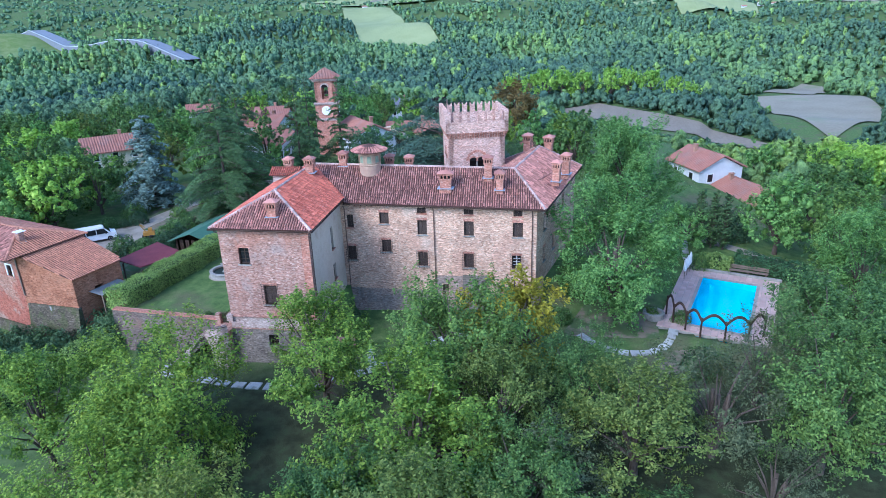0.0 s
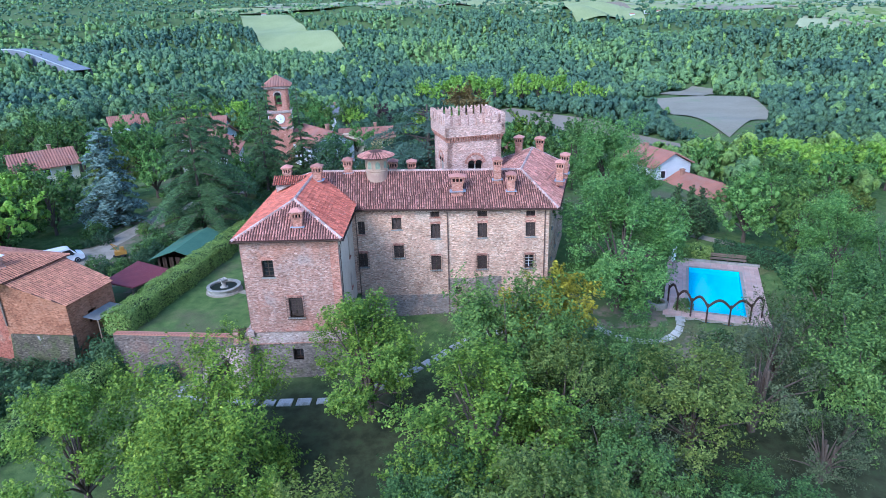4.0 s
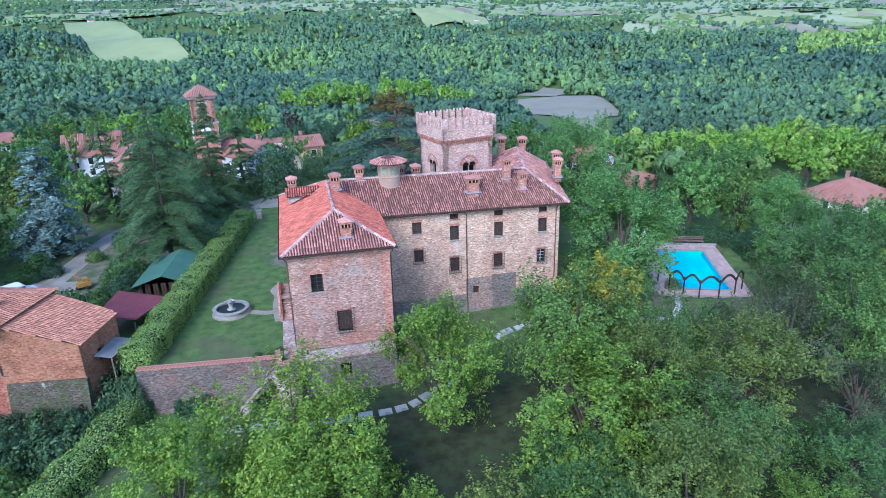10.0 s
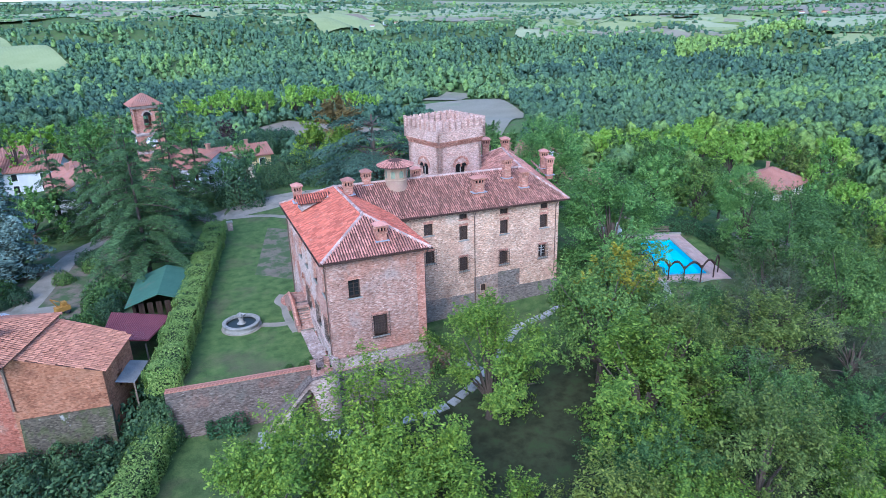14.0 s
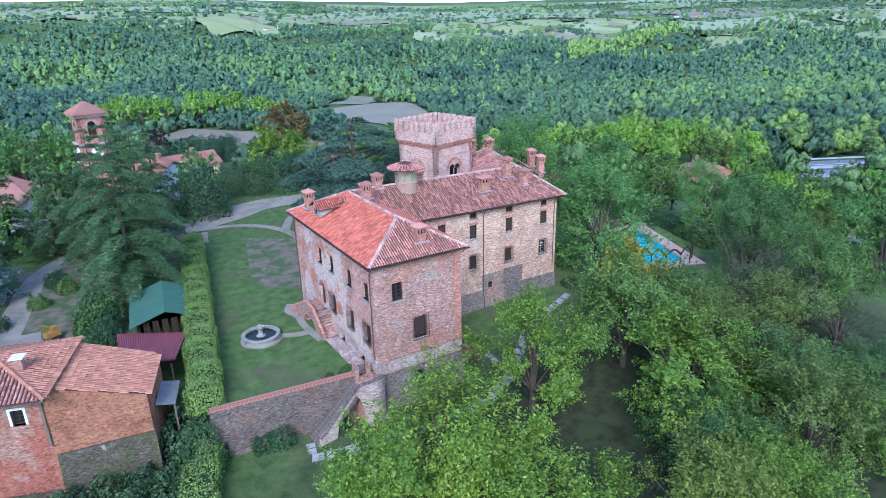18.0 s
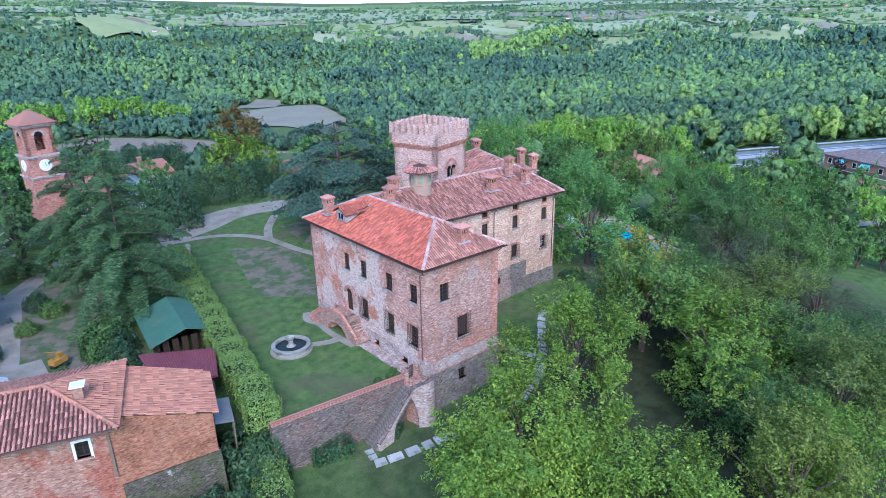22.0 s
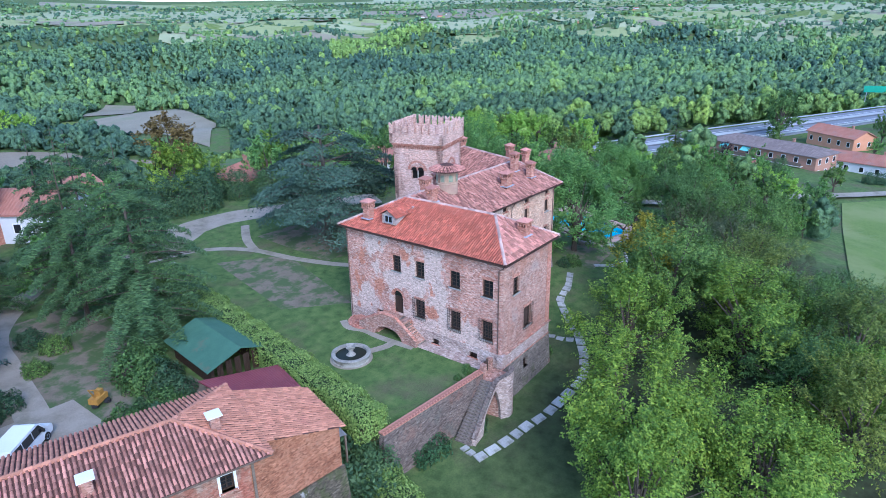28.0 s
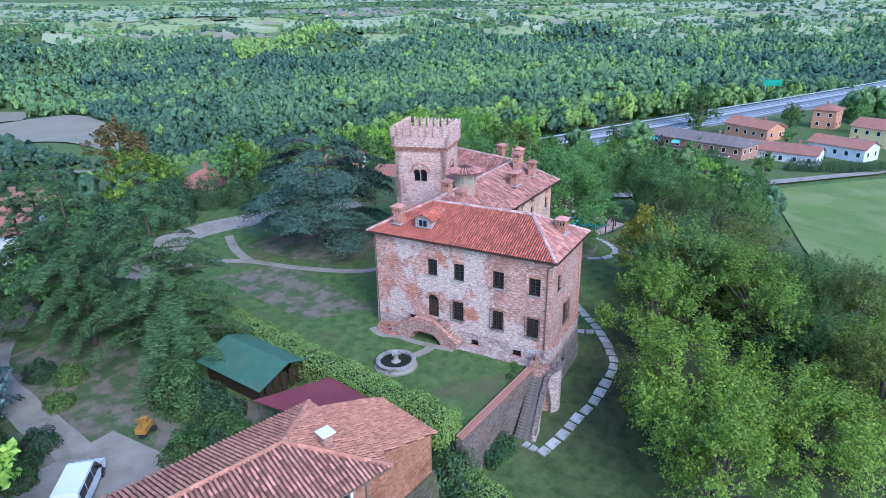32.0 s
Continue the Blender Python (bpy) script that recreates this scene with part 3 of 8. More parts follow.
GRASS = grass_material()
nn = 300
u = np.linspace(-1, 1, nn + 1)
gx, gy = 8.2 * np.sinh(7 * u) + 2.0, 8.2 * np.sinh(7 * u) + 6.0
X, Y = np.meshgrid(gx, gy, indexing="ij")
Z = ground_z(X, Y)
inside = smooth01(np.maximum(np.abs(pool_u(X, Y)) - 4.4, np.abs(pool_v(X, Y)) - 7.5), 0.5, -0.5)
Z = Z - 3.4 * inside
idx = np.arange((nn + 1) ** 2).reshape(nn + 1, nn + 1)
F = np.stack([idx[:-1, :-1], idx[1:, :-1], idx[1:, 1:], idx[:-1, 1:]], -1).reshape(-1, 4)
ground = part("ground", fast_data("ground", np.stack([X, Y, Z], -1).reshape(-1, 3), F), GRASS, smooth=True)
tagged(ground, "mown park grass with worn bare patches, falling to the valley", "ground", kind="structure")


# ---- castle ----
castle = thing("castle", (0, 0, -4), "old brick castle with red clay roofs and crenellated tower", "castle")
SH = -0.018


def frame_of(p0, p1, u, z, deep=0.0):
    """A pose on a wall: x along the wall, y into it, z up."""
    p0, p1 = Vector((*p0, 0)), Vector((*p1, 0))
    d = (p1 - p0).normalized()
    inn = Vector((-d.y, d.x, 0))
    p = p0 + d * u + inn * deep
    return Matrix(((d.x, inn.x, 0, p.x), (d.y, inn.y, 0, p.y), (0, 0, 1, z), (0, 0, 0, 1)))


def window_unit(parent, p0, p1, h, shear=0.0, style="shutter", grille=False, arch=False, surround=True):
    """A window in a hole (u0, u1, z0, z1) of a wall: frame, leaves, sill, iron cage."""
    w, ht = h[1] - h[0], h[3] - h[2]
    m = frame_of(p0, p1, h[0], h[2] + shear * (h[0] + h[1]) / 2, 0.0)
    fr = Mesh()
    t = 0.09
    for c, s in (((t / 2, 0.24, ht / 2), (t, 0.1, ht)), ((w - t / 2, 0.24, ht / 2), (t, 0.1, ht)), ((w / 2, 0.24, t / 2), (w - 2 * t, 0.1, t)), ((w / 2, 0.24, ht - t / 2), (w - 2 * t, 0.1, t))):
        fr.box(c, s, m=m)
    win = part("window", fr, WOOD_DARK, parent)
    if style == "shutter":
        for k in (0, 1):
            leaf = Mesh()
            x0, x1 = t + k * (w - 2 * t) / 2 + 0.01, t + (k + 1) * (w - 2 * t) / 2 - 0.01
            n = max(4, int((ht - 0.25) / 0.12))
            step = (ht - 2 * t) / n
            rows = [(0.29, t)] + [r for i in range(n) for r in ((0.245, t + i * step + 0.012), (0.288, t + (i + 1) * step - 0.012))] + [(0.29, ht - t), (0.31, ht - t), (0.31, t)]
            k2 = len(rows)
            leaf.add([m @ Vector((x, yy, zz)) for x in (x0, x1) for yy, zz in rows], [(i, (i + 1) % k2, k2 + (i + 1) % k2, k2 + i) for i in range(k2)] + [tuple(reversed(range(k2))), tuple(range(k2, 2 * k2))])
            part("shutter", leaf, WOOD_DARK, win)
    else:
        gl = Mesh().box((w / 2, 0.29, ht / 2), (w - 2 * t, 0.015, ht - 2 * t), m=m)
        part("pane", gl, GLASS, win, "dark reflecting window glass")
        bars = Mesh().box((w / 2, 0.265, ht / 2), (0.07, 0.05, ht - 2 * t), m=m)
        for i in (1, 2, 3):
            bars.box((w / 2, 0.268, t + i * (ht - 2 * t) / 4), (w - 2 * t, 0.03, 0.035), m=m)
        part("glazing_bar", bars, PAINT_WHITE if style == "glass_white" else WOOD_DARK, win)
    sill = Mesh().box((w / 2, 0.05, -0.05), (w + 0.24, 0.34, 0.1), m=m)
    part("sill", sill, STONE_PALE if surround else BRICK_RED, win)
    if surround:
        head = Mesh()
        head.box((w / 2, -0.012, ht + 0.13), (w + 0.12, 0.03, 0.26), m=m)
        part("lintel", head, BRICK_RED, win)
    if grille:
        g = Mesh()
        e = 0.16
        nx, nz = max(4, round(w / 0.2)), max(5, round(ht / 0.22))
        for i in range(nx + 1):
            g.box((-e + (w + 2 * e) * i / nx, -0.16, ht / 2), (0.022, 0.022, ht + 2 * e), m=m)
        for j in range(nz + 1):
            z = -e + (ht + 2 * e) * j / nz
            g.box((w / 2, -0.16, z), (w + 2 * e, 0.022, 0.022), m=m)
            for x in (-e, w + e):
                g.box((x, -0.08, z), (0.02, 0.17, 0.02), m=m)
        part("iron_grille", g, IRON, win, "rusty iron window grille")
    return win


def downpipe(path, parent):
    part("downpipe", Mesh().tube(path, 0.05, 6), COPPER, parent)


# wing, south end: outside faces south
WS0, WS1, WE = (0.006, 0.0), (8.46, 0.0), 18.4
end_holes = [(1.69, 2.70, 6.50, 8.09), (3.62, 4.88, 2.50, 4.45)]
part("wall", wall_panel(Mesh(), WS0, WS1, 1.25, 10.05, end_holes), BRICK_END, castle, "weathered brown-grey brick end wall of the wing")
base_hole = [(3.6, 4.55, -1.75, -0.66)]
part("wall", wall_panel(Mesh(), (-0.055, -0.04), (8.5, -0.04), -0.05, 1.22, []), BRICK_PALE, castle, "pale brick band above the plinth")
part("wall", wall_panel(Mesh(), (-0.08, -0.06), (8.55, -0.06), -4.3, -0.05, base_hole, 0.7, 0.35, -0.05), STONE_BASE, castle, "dark rubble stone plinth")
ledge = Mesh().box((4.2, -0.1, 1.235), (8.75, 0.2, 0.09)).box((4.2, -0.06, -0.05), (8.7, 0.16, 0.06))
part("string_course", ledge, BRICK_END, castle)
for h, s, g in ((end_holes[0], "glass", False), (end_holes[1], "shutter", True), (base_hole[0], "glass", False)):
    window_unit(castle, WS0, WS1, h, style=s, grille=g)
part("quoin", Mesh().box((8.1, -0.012, 5.6), (0.75, 0.03, 8.6)), BRICK_RED, castle)

# wing, west side: u runs from the north corner to the south one
WW0, WW1 = (0.0, WE), (0.0, 0.03)
up = [(WE - y1, WE - y0, 6.5, 8.12) for y0, y1 in ((1.0, 2.11), (4.48, 5.6), (8.5, 9.6), (11.35, 12.4))]
lo = [(WE - y1, WE - y0, 2.35, 4.2) for y0, y1 in ((1.05, 2.18), (4.5, 5.62), (8.6, 9.75))]
door_hole = (WE - 12.45, WE - 11.25, 2.05, 4.45)
small = [(WE - 7.75, WE - 6.95, 0.15, 0.65), (WE - 3.5, WE - 2.6, 0.15, 0.65), (WE - 14.6, WE - 13.9, 1.35, 1.75)]
part("wall", wall_panel(Mesh(), WW0, WW1, 1.25, 10.05, up + lo + [door_hole, small[2]]), BRICK_WEST, castle, "brick side wall with patches of old pale plaster")
part("wall", wall_panel(Mesh(), (-0.06, WE), (-0.06, 0.03), -4.0, 1.25, small[:2]), BRICK_PALE, castle, "pale worn brick footing of the side wall")
for h in up:
    window_unit(castle, WW0, WW1, h, style="glass", surround=True)
for h in lo:
    window_unit(castle, WW0, WW1, h, style="glass", grille=True)
for h in small:
    window_unit(castle, WW0, WW1, h, style="glass", surround=False)
m = frame_of(WW0, WW1, door_hole[0], door_hole[2])
door = part("door", Mesh().box((0.6, 0.25, 0.9), (1.14, 0.05, 1.78), m=m), WOOD_DARK, castle, "dark wooden arched double door")
for k in (0, 1):
    for i in range(3):
        part("board", Mesh().box((0.08 + k * 0.53 + i * 0.175 + 0.08, 0.2, 0.9), (0.15, 0.05, 1.75), m=m), WOOD_DARK, door)
fan = Mesh()
for i in range(8):
    a0, a1 = math.pi * i / 8, math.pi * (i + 1) / 8
    fan.add([m @ Vector((0.6 + r * math.cos(q), yy, 1.8 + r * math.sin(q))) for yy in (0.16, 0.24) for r, q in ((0.02, a0), (0.55, a0), (0.55, a1), (0.02, a1))], [(0, 1, 2, 3), (7, 6, 5, 4), (1, 5, 6, 2)])
part("fanlight", fan, GLASS, door)
for i in range(11):
    a0, a1 = math.pi * i / 11, math.pi * (i + 0.9) / 11
    arch = Mesh().add([m @ Vector((0.6 + r * math.cos(q), yy, 1.8 + r * math.sin(q))) for yy in (-0.03, 0.3) for r, q in ((0.6, a0), (0.86, a0), (0.86, a1), (0.6, a1))], [(0, 1, 2, 3), (7, 6, 5, 4), (1, 5, 6, 2), (0, 4, 5, 1), (3, 2, 6, 7), (0, 3, 7, 4)])
    part("arch_brick", arch, BRICK_RED, castle)
for h in up[:2]:
    m = frame_of(WW0, WW1, (h[0] + h[1]) / 2, h[3] + 0.05)
    for i in range(12):
        a0, a1 = math.pi * i / 12, math.pi * (i + 0.92) / 12
        blind = Mesh().add([m @ Vector((r * math.cos(q), yy, 0.05 + r * 0.85 * math.sin(q))) for yy in (-0.025, 0.1) for r, q in ((0.85, a0), (1.02, a0), (1.02, a1), (0.85, a1))], [(0, 1, 2, 3), (7, 6, 5, 4), (1, 5, 6, 2), (0, 4, 5, 1), (3, 2, 6, 7), (0, 3, 7, 4)])
        part("arch_brick", blind, BRICK_RED, castle)

# wing, east side towards the main range, and its short north end
WEa, WEb = (8.45, 0.03), (8.3, 10.3)
e_holes = [(6.3, 7.0, 5.6, 7.9), (6.2, 7.0, 2.4, 4.0)]
part("wall", wall_panel(Mesh(), WEa, WEb, -4.2, 10.05, e_holes, 0.5, 0.3, 0.0), PLASTER_EAST, castle, "cream plastered side wall of the wing")
for h in e_holes:
    window_unit(castle, WEa, WEb, h, style="glass", surround=False)
part("wall", wall_panel(Mesh(), (8.5, WE), (0.05, WE), -0.5, 10.05, [(2, 3, 6, 7.8), (5, 6, 6, 7.8)]), BRICK_WEST, castle)

# main range, south front
MF0, MF1 = (8.3, 10.22), (28.45, 10.22)


def mh(x0, x1, z0, z1):
    k = SH * ((x0 + x1) / 2 - 8.3)
    return (x0 - 8.3, x1 - 8.3, z0 - k, z1 - k)


floor2 = [mh(12.37, 13.35, 7.05, 8.30), mh(16.32, 17.30, 5.95, 7.52), mh(21.12, 22.12, 5.9, 7.47), mh(26.06, 27.06, 5.85, 7.40)]
floor1 = [mh(8.75, 9.65, 3.0, 4.55), mh(12.45, 13.45, 3.95, 5.30), mh(16.27, 17.27, 2.45, 4.02), mh(21.07, 22.07, 2.4, 3.92), mh(26.0, 26.95, 2.35, 3.85)]
attic = [mh(16.35, 17.25, 8.25, 8.85), mh(21.12, 22.1, 8.15, 8.75), mh(26.1, 27.0, 8.05, 8.65), mh(8.9, 9.6, 6.6, 8.0)]
low_w = [mh(18.75, 19.4, -0.55, 0.45)]
part("wall", wall_panel(Mesh(), MF0, MF1, -0.2, 9.3, floor2 + floor1 + attic + low_w, 0.6, shear=SH), BRICK_MAIN, castle, "pale pinkish brick front of the main range")
XP = 20.9  # patched brick to one side of the settlement crack, dark rubble to the other
for xa, xb, mat, label in ((8.3, XP, PLINTH_MIXED, "patched brick plinth of the main range"), (XP, 28.5, STONE_BASE, "dark rubble plinth of the main range")):
    k = SH * (xa - 8.3)
    part("wall", wall_panel(Mesh(), (xa, 10.19), (xb, 10.19), -3.6 + k, -0.2 + k, [], 0.7, 0.5, -0.2 + k, shear=SH), mat, castle, label)
XS, k = 17.95, SH * (17.95 - 10.4)
low_k = SH * (19.07 - XS)
part("stained_band", wall_panel(Mesh(), (XS, 10.205), (XP, 10.205), -0.2 + k, 1.6 + k, [(18.7 - XS, 19.45 - XS, -0.6 - low_k, 0.5 - low_k)], 0.1, shear=SH), PLINTH_MIXED, castle, "damp patched brick band")
k = SH * (XP - 10.4)
part("stained_band", wall_panel(Mesh(), (XP, 10.205), (23.6, 10.205), -0.2 + k, 1.75 + k, [], 0.1, shear=SH), STONE_BASE, castle, "dark damp-stained brick band")
for h in floor2:
    window_unit(castle, MF0, MF1, h, SH, "shutter")
for h in floor1:
    window_unit(castle, MF0, MF1, h, SH, "glass_white" if h is floor1[-1] else "shutter", grille=True)
for h in attic + low_w:
    window_unit(castle, MF0, MF1, h, SH, "shutter", surround=False)
for x in (18.05, 28.0, 8.75):
    z = 9.2 + SH * (x - 8.3)
    downpipe([(x, 9.75, z - 0.1), (x, 9.95, z - 0.35), (x, 10.1, z - 0.6), (x, 10.1, -0.3 if x < 27 else 0.4)] + ([(x, 9.85, -2.6)] if x < 27 else []), castle)
downpipe([(8.75, -0.35, 9.85), (8.75, -0.1, 9.5), (8.6, 0.25, 9.2), (8.55, 0.3, -0.8)], castle)
downpipe([(-0.35, -0.3, 9.95), (-0.15, -0.05, 9.55), (-0.12, 0.35, 9.3), (-0.12, 0.4, 1.4)], castle)
downpipe([(-0.3, WE + 0.1, 9.95), (-0.12, WE - 0.2, 9.5), (-0.12, WE - 0.25, 0.2)], castle)

# east range and hidden sides
ES, EN, EW = (28.44, 10.24), (33.0, 26.6), (24.3, 29.0)
zt = 9.3 + SH * 20.15
e_win = [(2.6, 3.5, 5.7, 7.3), (2.6, 3.5, 2.2, 3.8), (6.5, 7.4, 5.7, 7.3), (6.5, 7.4, 2.2, 3.8), (10.5, 11.4, 5.7, 7.3), (10.5, 11.4, 2.2, 3.8), (4.6, 5.4, 7.7, 8.3)]
part("wall", wall_panel(Mesh(), ES, EN, -3.6, zt, e_win, 0.6, 0.3, 0.0), BRICK_MAIN, castle, "ochre brick side wall of the east range")
for h in e_win:
    window_unit(castle, ES, EN, h, style="shutter")
part("wall", wall_panel(Mesh(), EN, EW, -1.5, zt, [], 0.5), BRICK_MAIN, castle)
part("wall", wall_panel(Mesh(), EW, (22.0, 19.0), -0.5, zt, [], 0.5), BRICK_MAIN, castle)
part("wall", wall_panel(Mesh(), (22.0, 19.0), (8.5, 18.9), -0.5, 9.2, [], 0.5), BRICK_MAIN, castle)

# roofs
EV = 10.08
R = dict(w_sw=(-0.5, -0.5, EV), w_se=(8.95, -0.5, EV - 0.08), w_s=(4.33, 3.62, 12.46), w_n=(4.4, 14.2, 12.4), w_nw=(-0.5, 18.9, EV), w_ne=(9.0, 18.9, EV - 0.1),
         v_e=(8.85, 9.72, 9.62), m_sw=(8.85, 9.72, 9.42), m_se=(29.25, 9.5, 9.02), m_e=(26.05, 14.6, 11.86), e_n=(28.6, 24.2, 12.1), e_ne=(33.75, 27.4, 9.05), e_nw=(23.9, 29.9, 9.05), m_nw=(9.0, 19.4, 9.45), m_ne=(21.6, 19.4, 9.25))
faces = [("roof", TILE_NEW, [R["w_sw"], R["w_s"], R["w_n"], R["w_nw"]], "newly relaid orange-red clay tile slope"),
         ("roof", TILE_PINK, [R["w_sw"], R["w_se"], R["w_s"]], "faded clay tile hip with whitish ridges"),
         ("roof", TILE_NEW, [R["w_se"], (8.95, 9.72, EV - 0.1), R["w_n"], R["w_s"]], "newly relaid orange-red clay tile slope"),
         ("roof", TILE_NEW, [R["w_nw"], R["w_n"], R["w_ne"]], "clay tile slope"),
         ("roof", TILE_OLD, [R["m_sw"], R["m_se"], R["m_e"], R["w_n"]], "old dark clay tile slope with pale lichen"),
         ("roof", TILE_PINK, [R["m_se"], R["e_ne"], R["e_n"], R["m_e"]], "faded pink clay tile slope"),
         ("roof", TILE_PINK, [R["e_ne"], R["e_nw"], R["e_n"]], "clay tile slope"),
         ("roof", TILE_OLD, [R["e_nw"], R["m_ne"], R["m_e"], R["e_n"]], "old clay tile slope"),
         ("roof", TILE_OLD, [R["m_ne"], R["m_nw"], R["w_n"], R["m_e"]], "old clay tile slope")]
parts_of = [(f[0], f[1], tri, f[3]) for f in faces[:4] for tri in [f[2]]]
for f in faces[4:]:
    q = f[2]
    parts_of += [(f[0], f[1], q, f[3])] if len(q) == 3 else [(f[0], f[1], [q[0], q[1], q[2]], f[3]), (f[0], f[1], [q[0], q[2], q[3]], f[3])]
for i, (name, mat, poly, label) in enumerate(parts_of):
    under = Mesh()
    nrm = (Vector(poly[1]) - Vector(poly[0])).cross(Vector(poly[2]) - Vector(poly[0])).normalized()
    if nrm.z < 0:
        nrm = -nrm
    low = [Vector(p) - nrm * 0.16 for p in poly]
    k = len(poly)
    under.add([*poly, *low], [tuple(range(k)), tuple(reversed(range(k, 2 * k)))] + [(j, (j + 1) % k, k + (j + 1) % k, k + j) for j in range(k)])
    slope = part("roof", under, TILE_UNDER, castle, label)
    cover = part("roof_tiles", fast_data("roof_tiles", *tiled(poly, seed=i)), mat, slope, kind="stuff")


def ridge_tiles(a, b, parent, mat, r=0.15):
    """A row of half-round ridge tiles."""
    a, b = Vector(a), Vector(b)
    n = max(2, int((b - a).length / 0.42))
    row = Mesh()
    d = (b - a).normalized()
    s = d.cross(Vector((0, 0, 1))).normalized()
    t = s.cross(d)
    for i in range(n):
        p, q = a + (b - a) * i / n, a + (b - a) * (i + 1.08) / n
        ring = [[c + (r * w) * (math.cos(x) * s + math.sin(x) * t) for x in (-0.2, 0.75, 1.57, 2.4, 3.34)] for c, w in ((p, 1.08), (q, 0.92))]
        row.add(ring[0] + ring[1], [(j, j + 1, 6 + j, 5 + j) for j in range(4)])
    return part("ridge", row, mat, parent, kind="stuff")


for a, b in (("w_sw", "w_s"), ("w_se", "w_s"), ("w_s", "w_n"), ("w_n", "w_nw"), ("w_n", "m_e"), ("m_se", "m_e"), ("m_e", "e_n"), ("e_ne", "e_n"), ("e_n", "e_nw"), ("w_n", "w_ne")):
    ridge_tiles(R[a], R[b], castle, TILE_RIDGE)
ridge_tiles((28.55, 13.35, 10.95), (31.6, 21.8, 10.55), castle, TILE_PINK, 0.1)
part("valley", Mesh().tube([(8.85, 9.78, 9.7), (6.6, 12.0, 11.1), (4.5, 14.1, 12.38)], 0.09, 5), LEAD, castle, "grey lead valley between two roofs")


def gutter(a, b):
    a, b = Vector(a), Vector(b)
    m = Mesh()
    d = (b - a).normalized()
    s = Vector((d.y, -d.x, 0))
    ring = [[c + 0.085 * (math.cos(x) * s + Vector((0, 0, math.sin(x)))) for x in (math.pi, 3.93, 4.71, 5.5, 2 * math.pi)] for c in (a, b)]
    m.add(ring[0] + ring[1], [(j, j + 1, 6 + j, 5 + j) for j in range(4)] + [(6 + j, j + 1, j, 5 + j) for j in range(4)])
    part("gutter", m, COPPER, castle)


for a, b in (((-0.6, 18.9, 10.0), (-0.6, -0.6, 10.0)), ((-0.6, -0.6, 10.0), (9.0, -0.6, 9.92)), ((9.05, -0.6, 9.92), (9.05, 9.6, 9.9)), ((8.9, 9.62, 9.36), (29.3, 9.4, 8.95)), ((29.35, 9.4, 8.95), (33.85, 27.4, 8.98))):
    gutter(a, b)
eave = Mesh()
for a, b in (((0.0, WE), (0.0, 0.0)), ((0.0, 0.0), (8.45, 0.0)), ((8.45, 0.0), (8.4, 10.2))):
    d = (Vector(b) - Vector(a)).normalized()
    o = Vector((d.y, -d.x))
    ln = (Vector(b) - Vector(a)).length
    for i in range(int(ln / 0.6)):
        p = Vector(a) + d * (i + 0.5) * 0.6 + o * 0.22
        eave.box((p.x, p.y, 9.93), (0.44, 0.1, 0.12), math.atan2(o.y, o.x))
for i in range(34):
    x = 8.8 + i * 0.6
    eave.box((x, 10.0, 9.22 + SH * (x - 8.3)), (0.1, 0.44, 0.12))
part("rafter_end", eave, WOOD_DARK, castle, kind="stuff")


def chimney(c, top, base, w=0.75, d=0.75, turn=0.0, tall=False):
    """A brick stack with a corbelled crown and a small tiled hat."""
    x, y = c
    k = top - base
    st = Mesh().box((x, y, base + (k - 0.9) / 2 - 0.2), (w, d, k - 0.9 + 0.4), turn)
    stack = part("chimney", st, BRICK_RED, castle, "brick chimney with corbelled crown and tiled cap")
    cr = Mesh()
    for i, f in enumerate((1.12, 1.25)):
        cr.box((x, y, top - 0.88 + i * 0.08), (w * f, d * f, 0.075), turn)
    nx, ny = 3, 3
    ca, sa = math.cos(turn), math.sin(turn)
    for i in range(nx + 1):
        for j in range(ny + 1):
            if i in (0, nx) or j in (0, ny):
                u, v = w * 1.05 * (i / nx - 0.5), d * 1.05 * (j / ny - 0.5)
                cr.box((x + ca * u - sa * v, y + sa * u + ca * v, top - 0.58), (0.11, 0.11, 0.34), turn)
    for i, f in enumerate((1.2, 1.36, 1.48)):
        cr.box((x, y, top - 0.38 + i * 0.07), (w * f, d * f, 0.065), turn)
    part("crown", cr, BRICK_RED, stack)
    hat = Mesh()
    e = 0.78
    cs = [(-w * e, -d * e), (w * e, -d * e), (w * e, d * e), (-w * e, d * e)]
    cs = [(x + ca * u - sa * v, y + sa * u + ca * v, top - 0.19) for u, v in cs]
    hat.add([*cs, (x, y, top + 0.12)], [(0, 1, 4), (1, 2, 4), (2, 3, 4), (3, 0, 4), (3, 2, 1, 0)])
    part("cap", hat, TILE_PINK, stack)
    part("hollow", Mesh().box((x, y, top - 0.58), (w * 0.8, d * 0.8, 0.33), turn), DARK_ROOM, stack)
    part("flashing", Mesh().box((x, y, base + 0.1), (w * 1.5, d * 1.5, 0.05), turn), LEAD, stack)


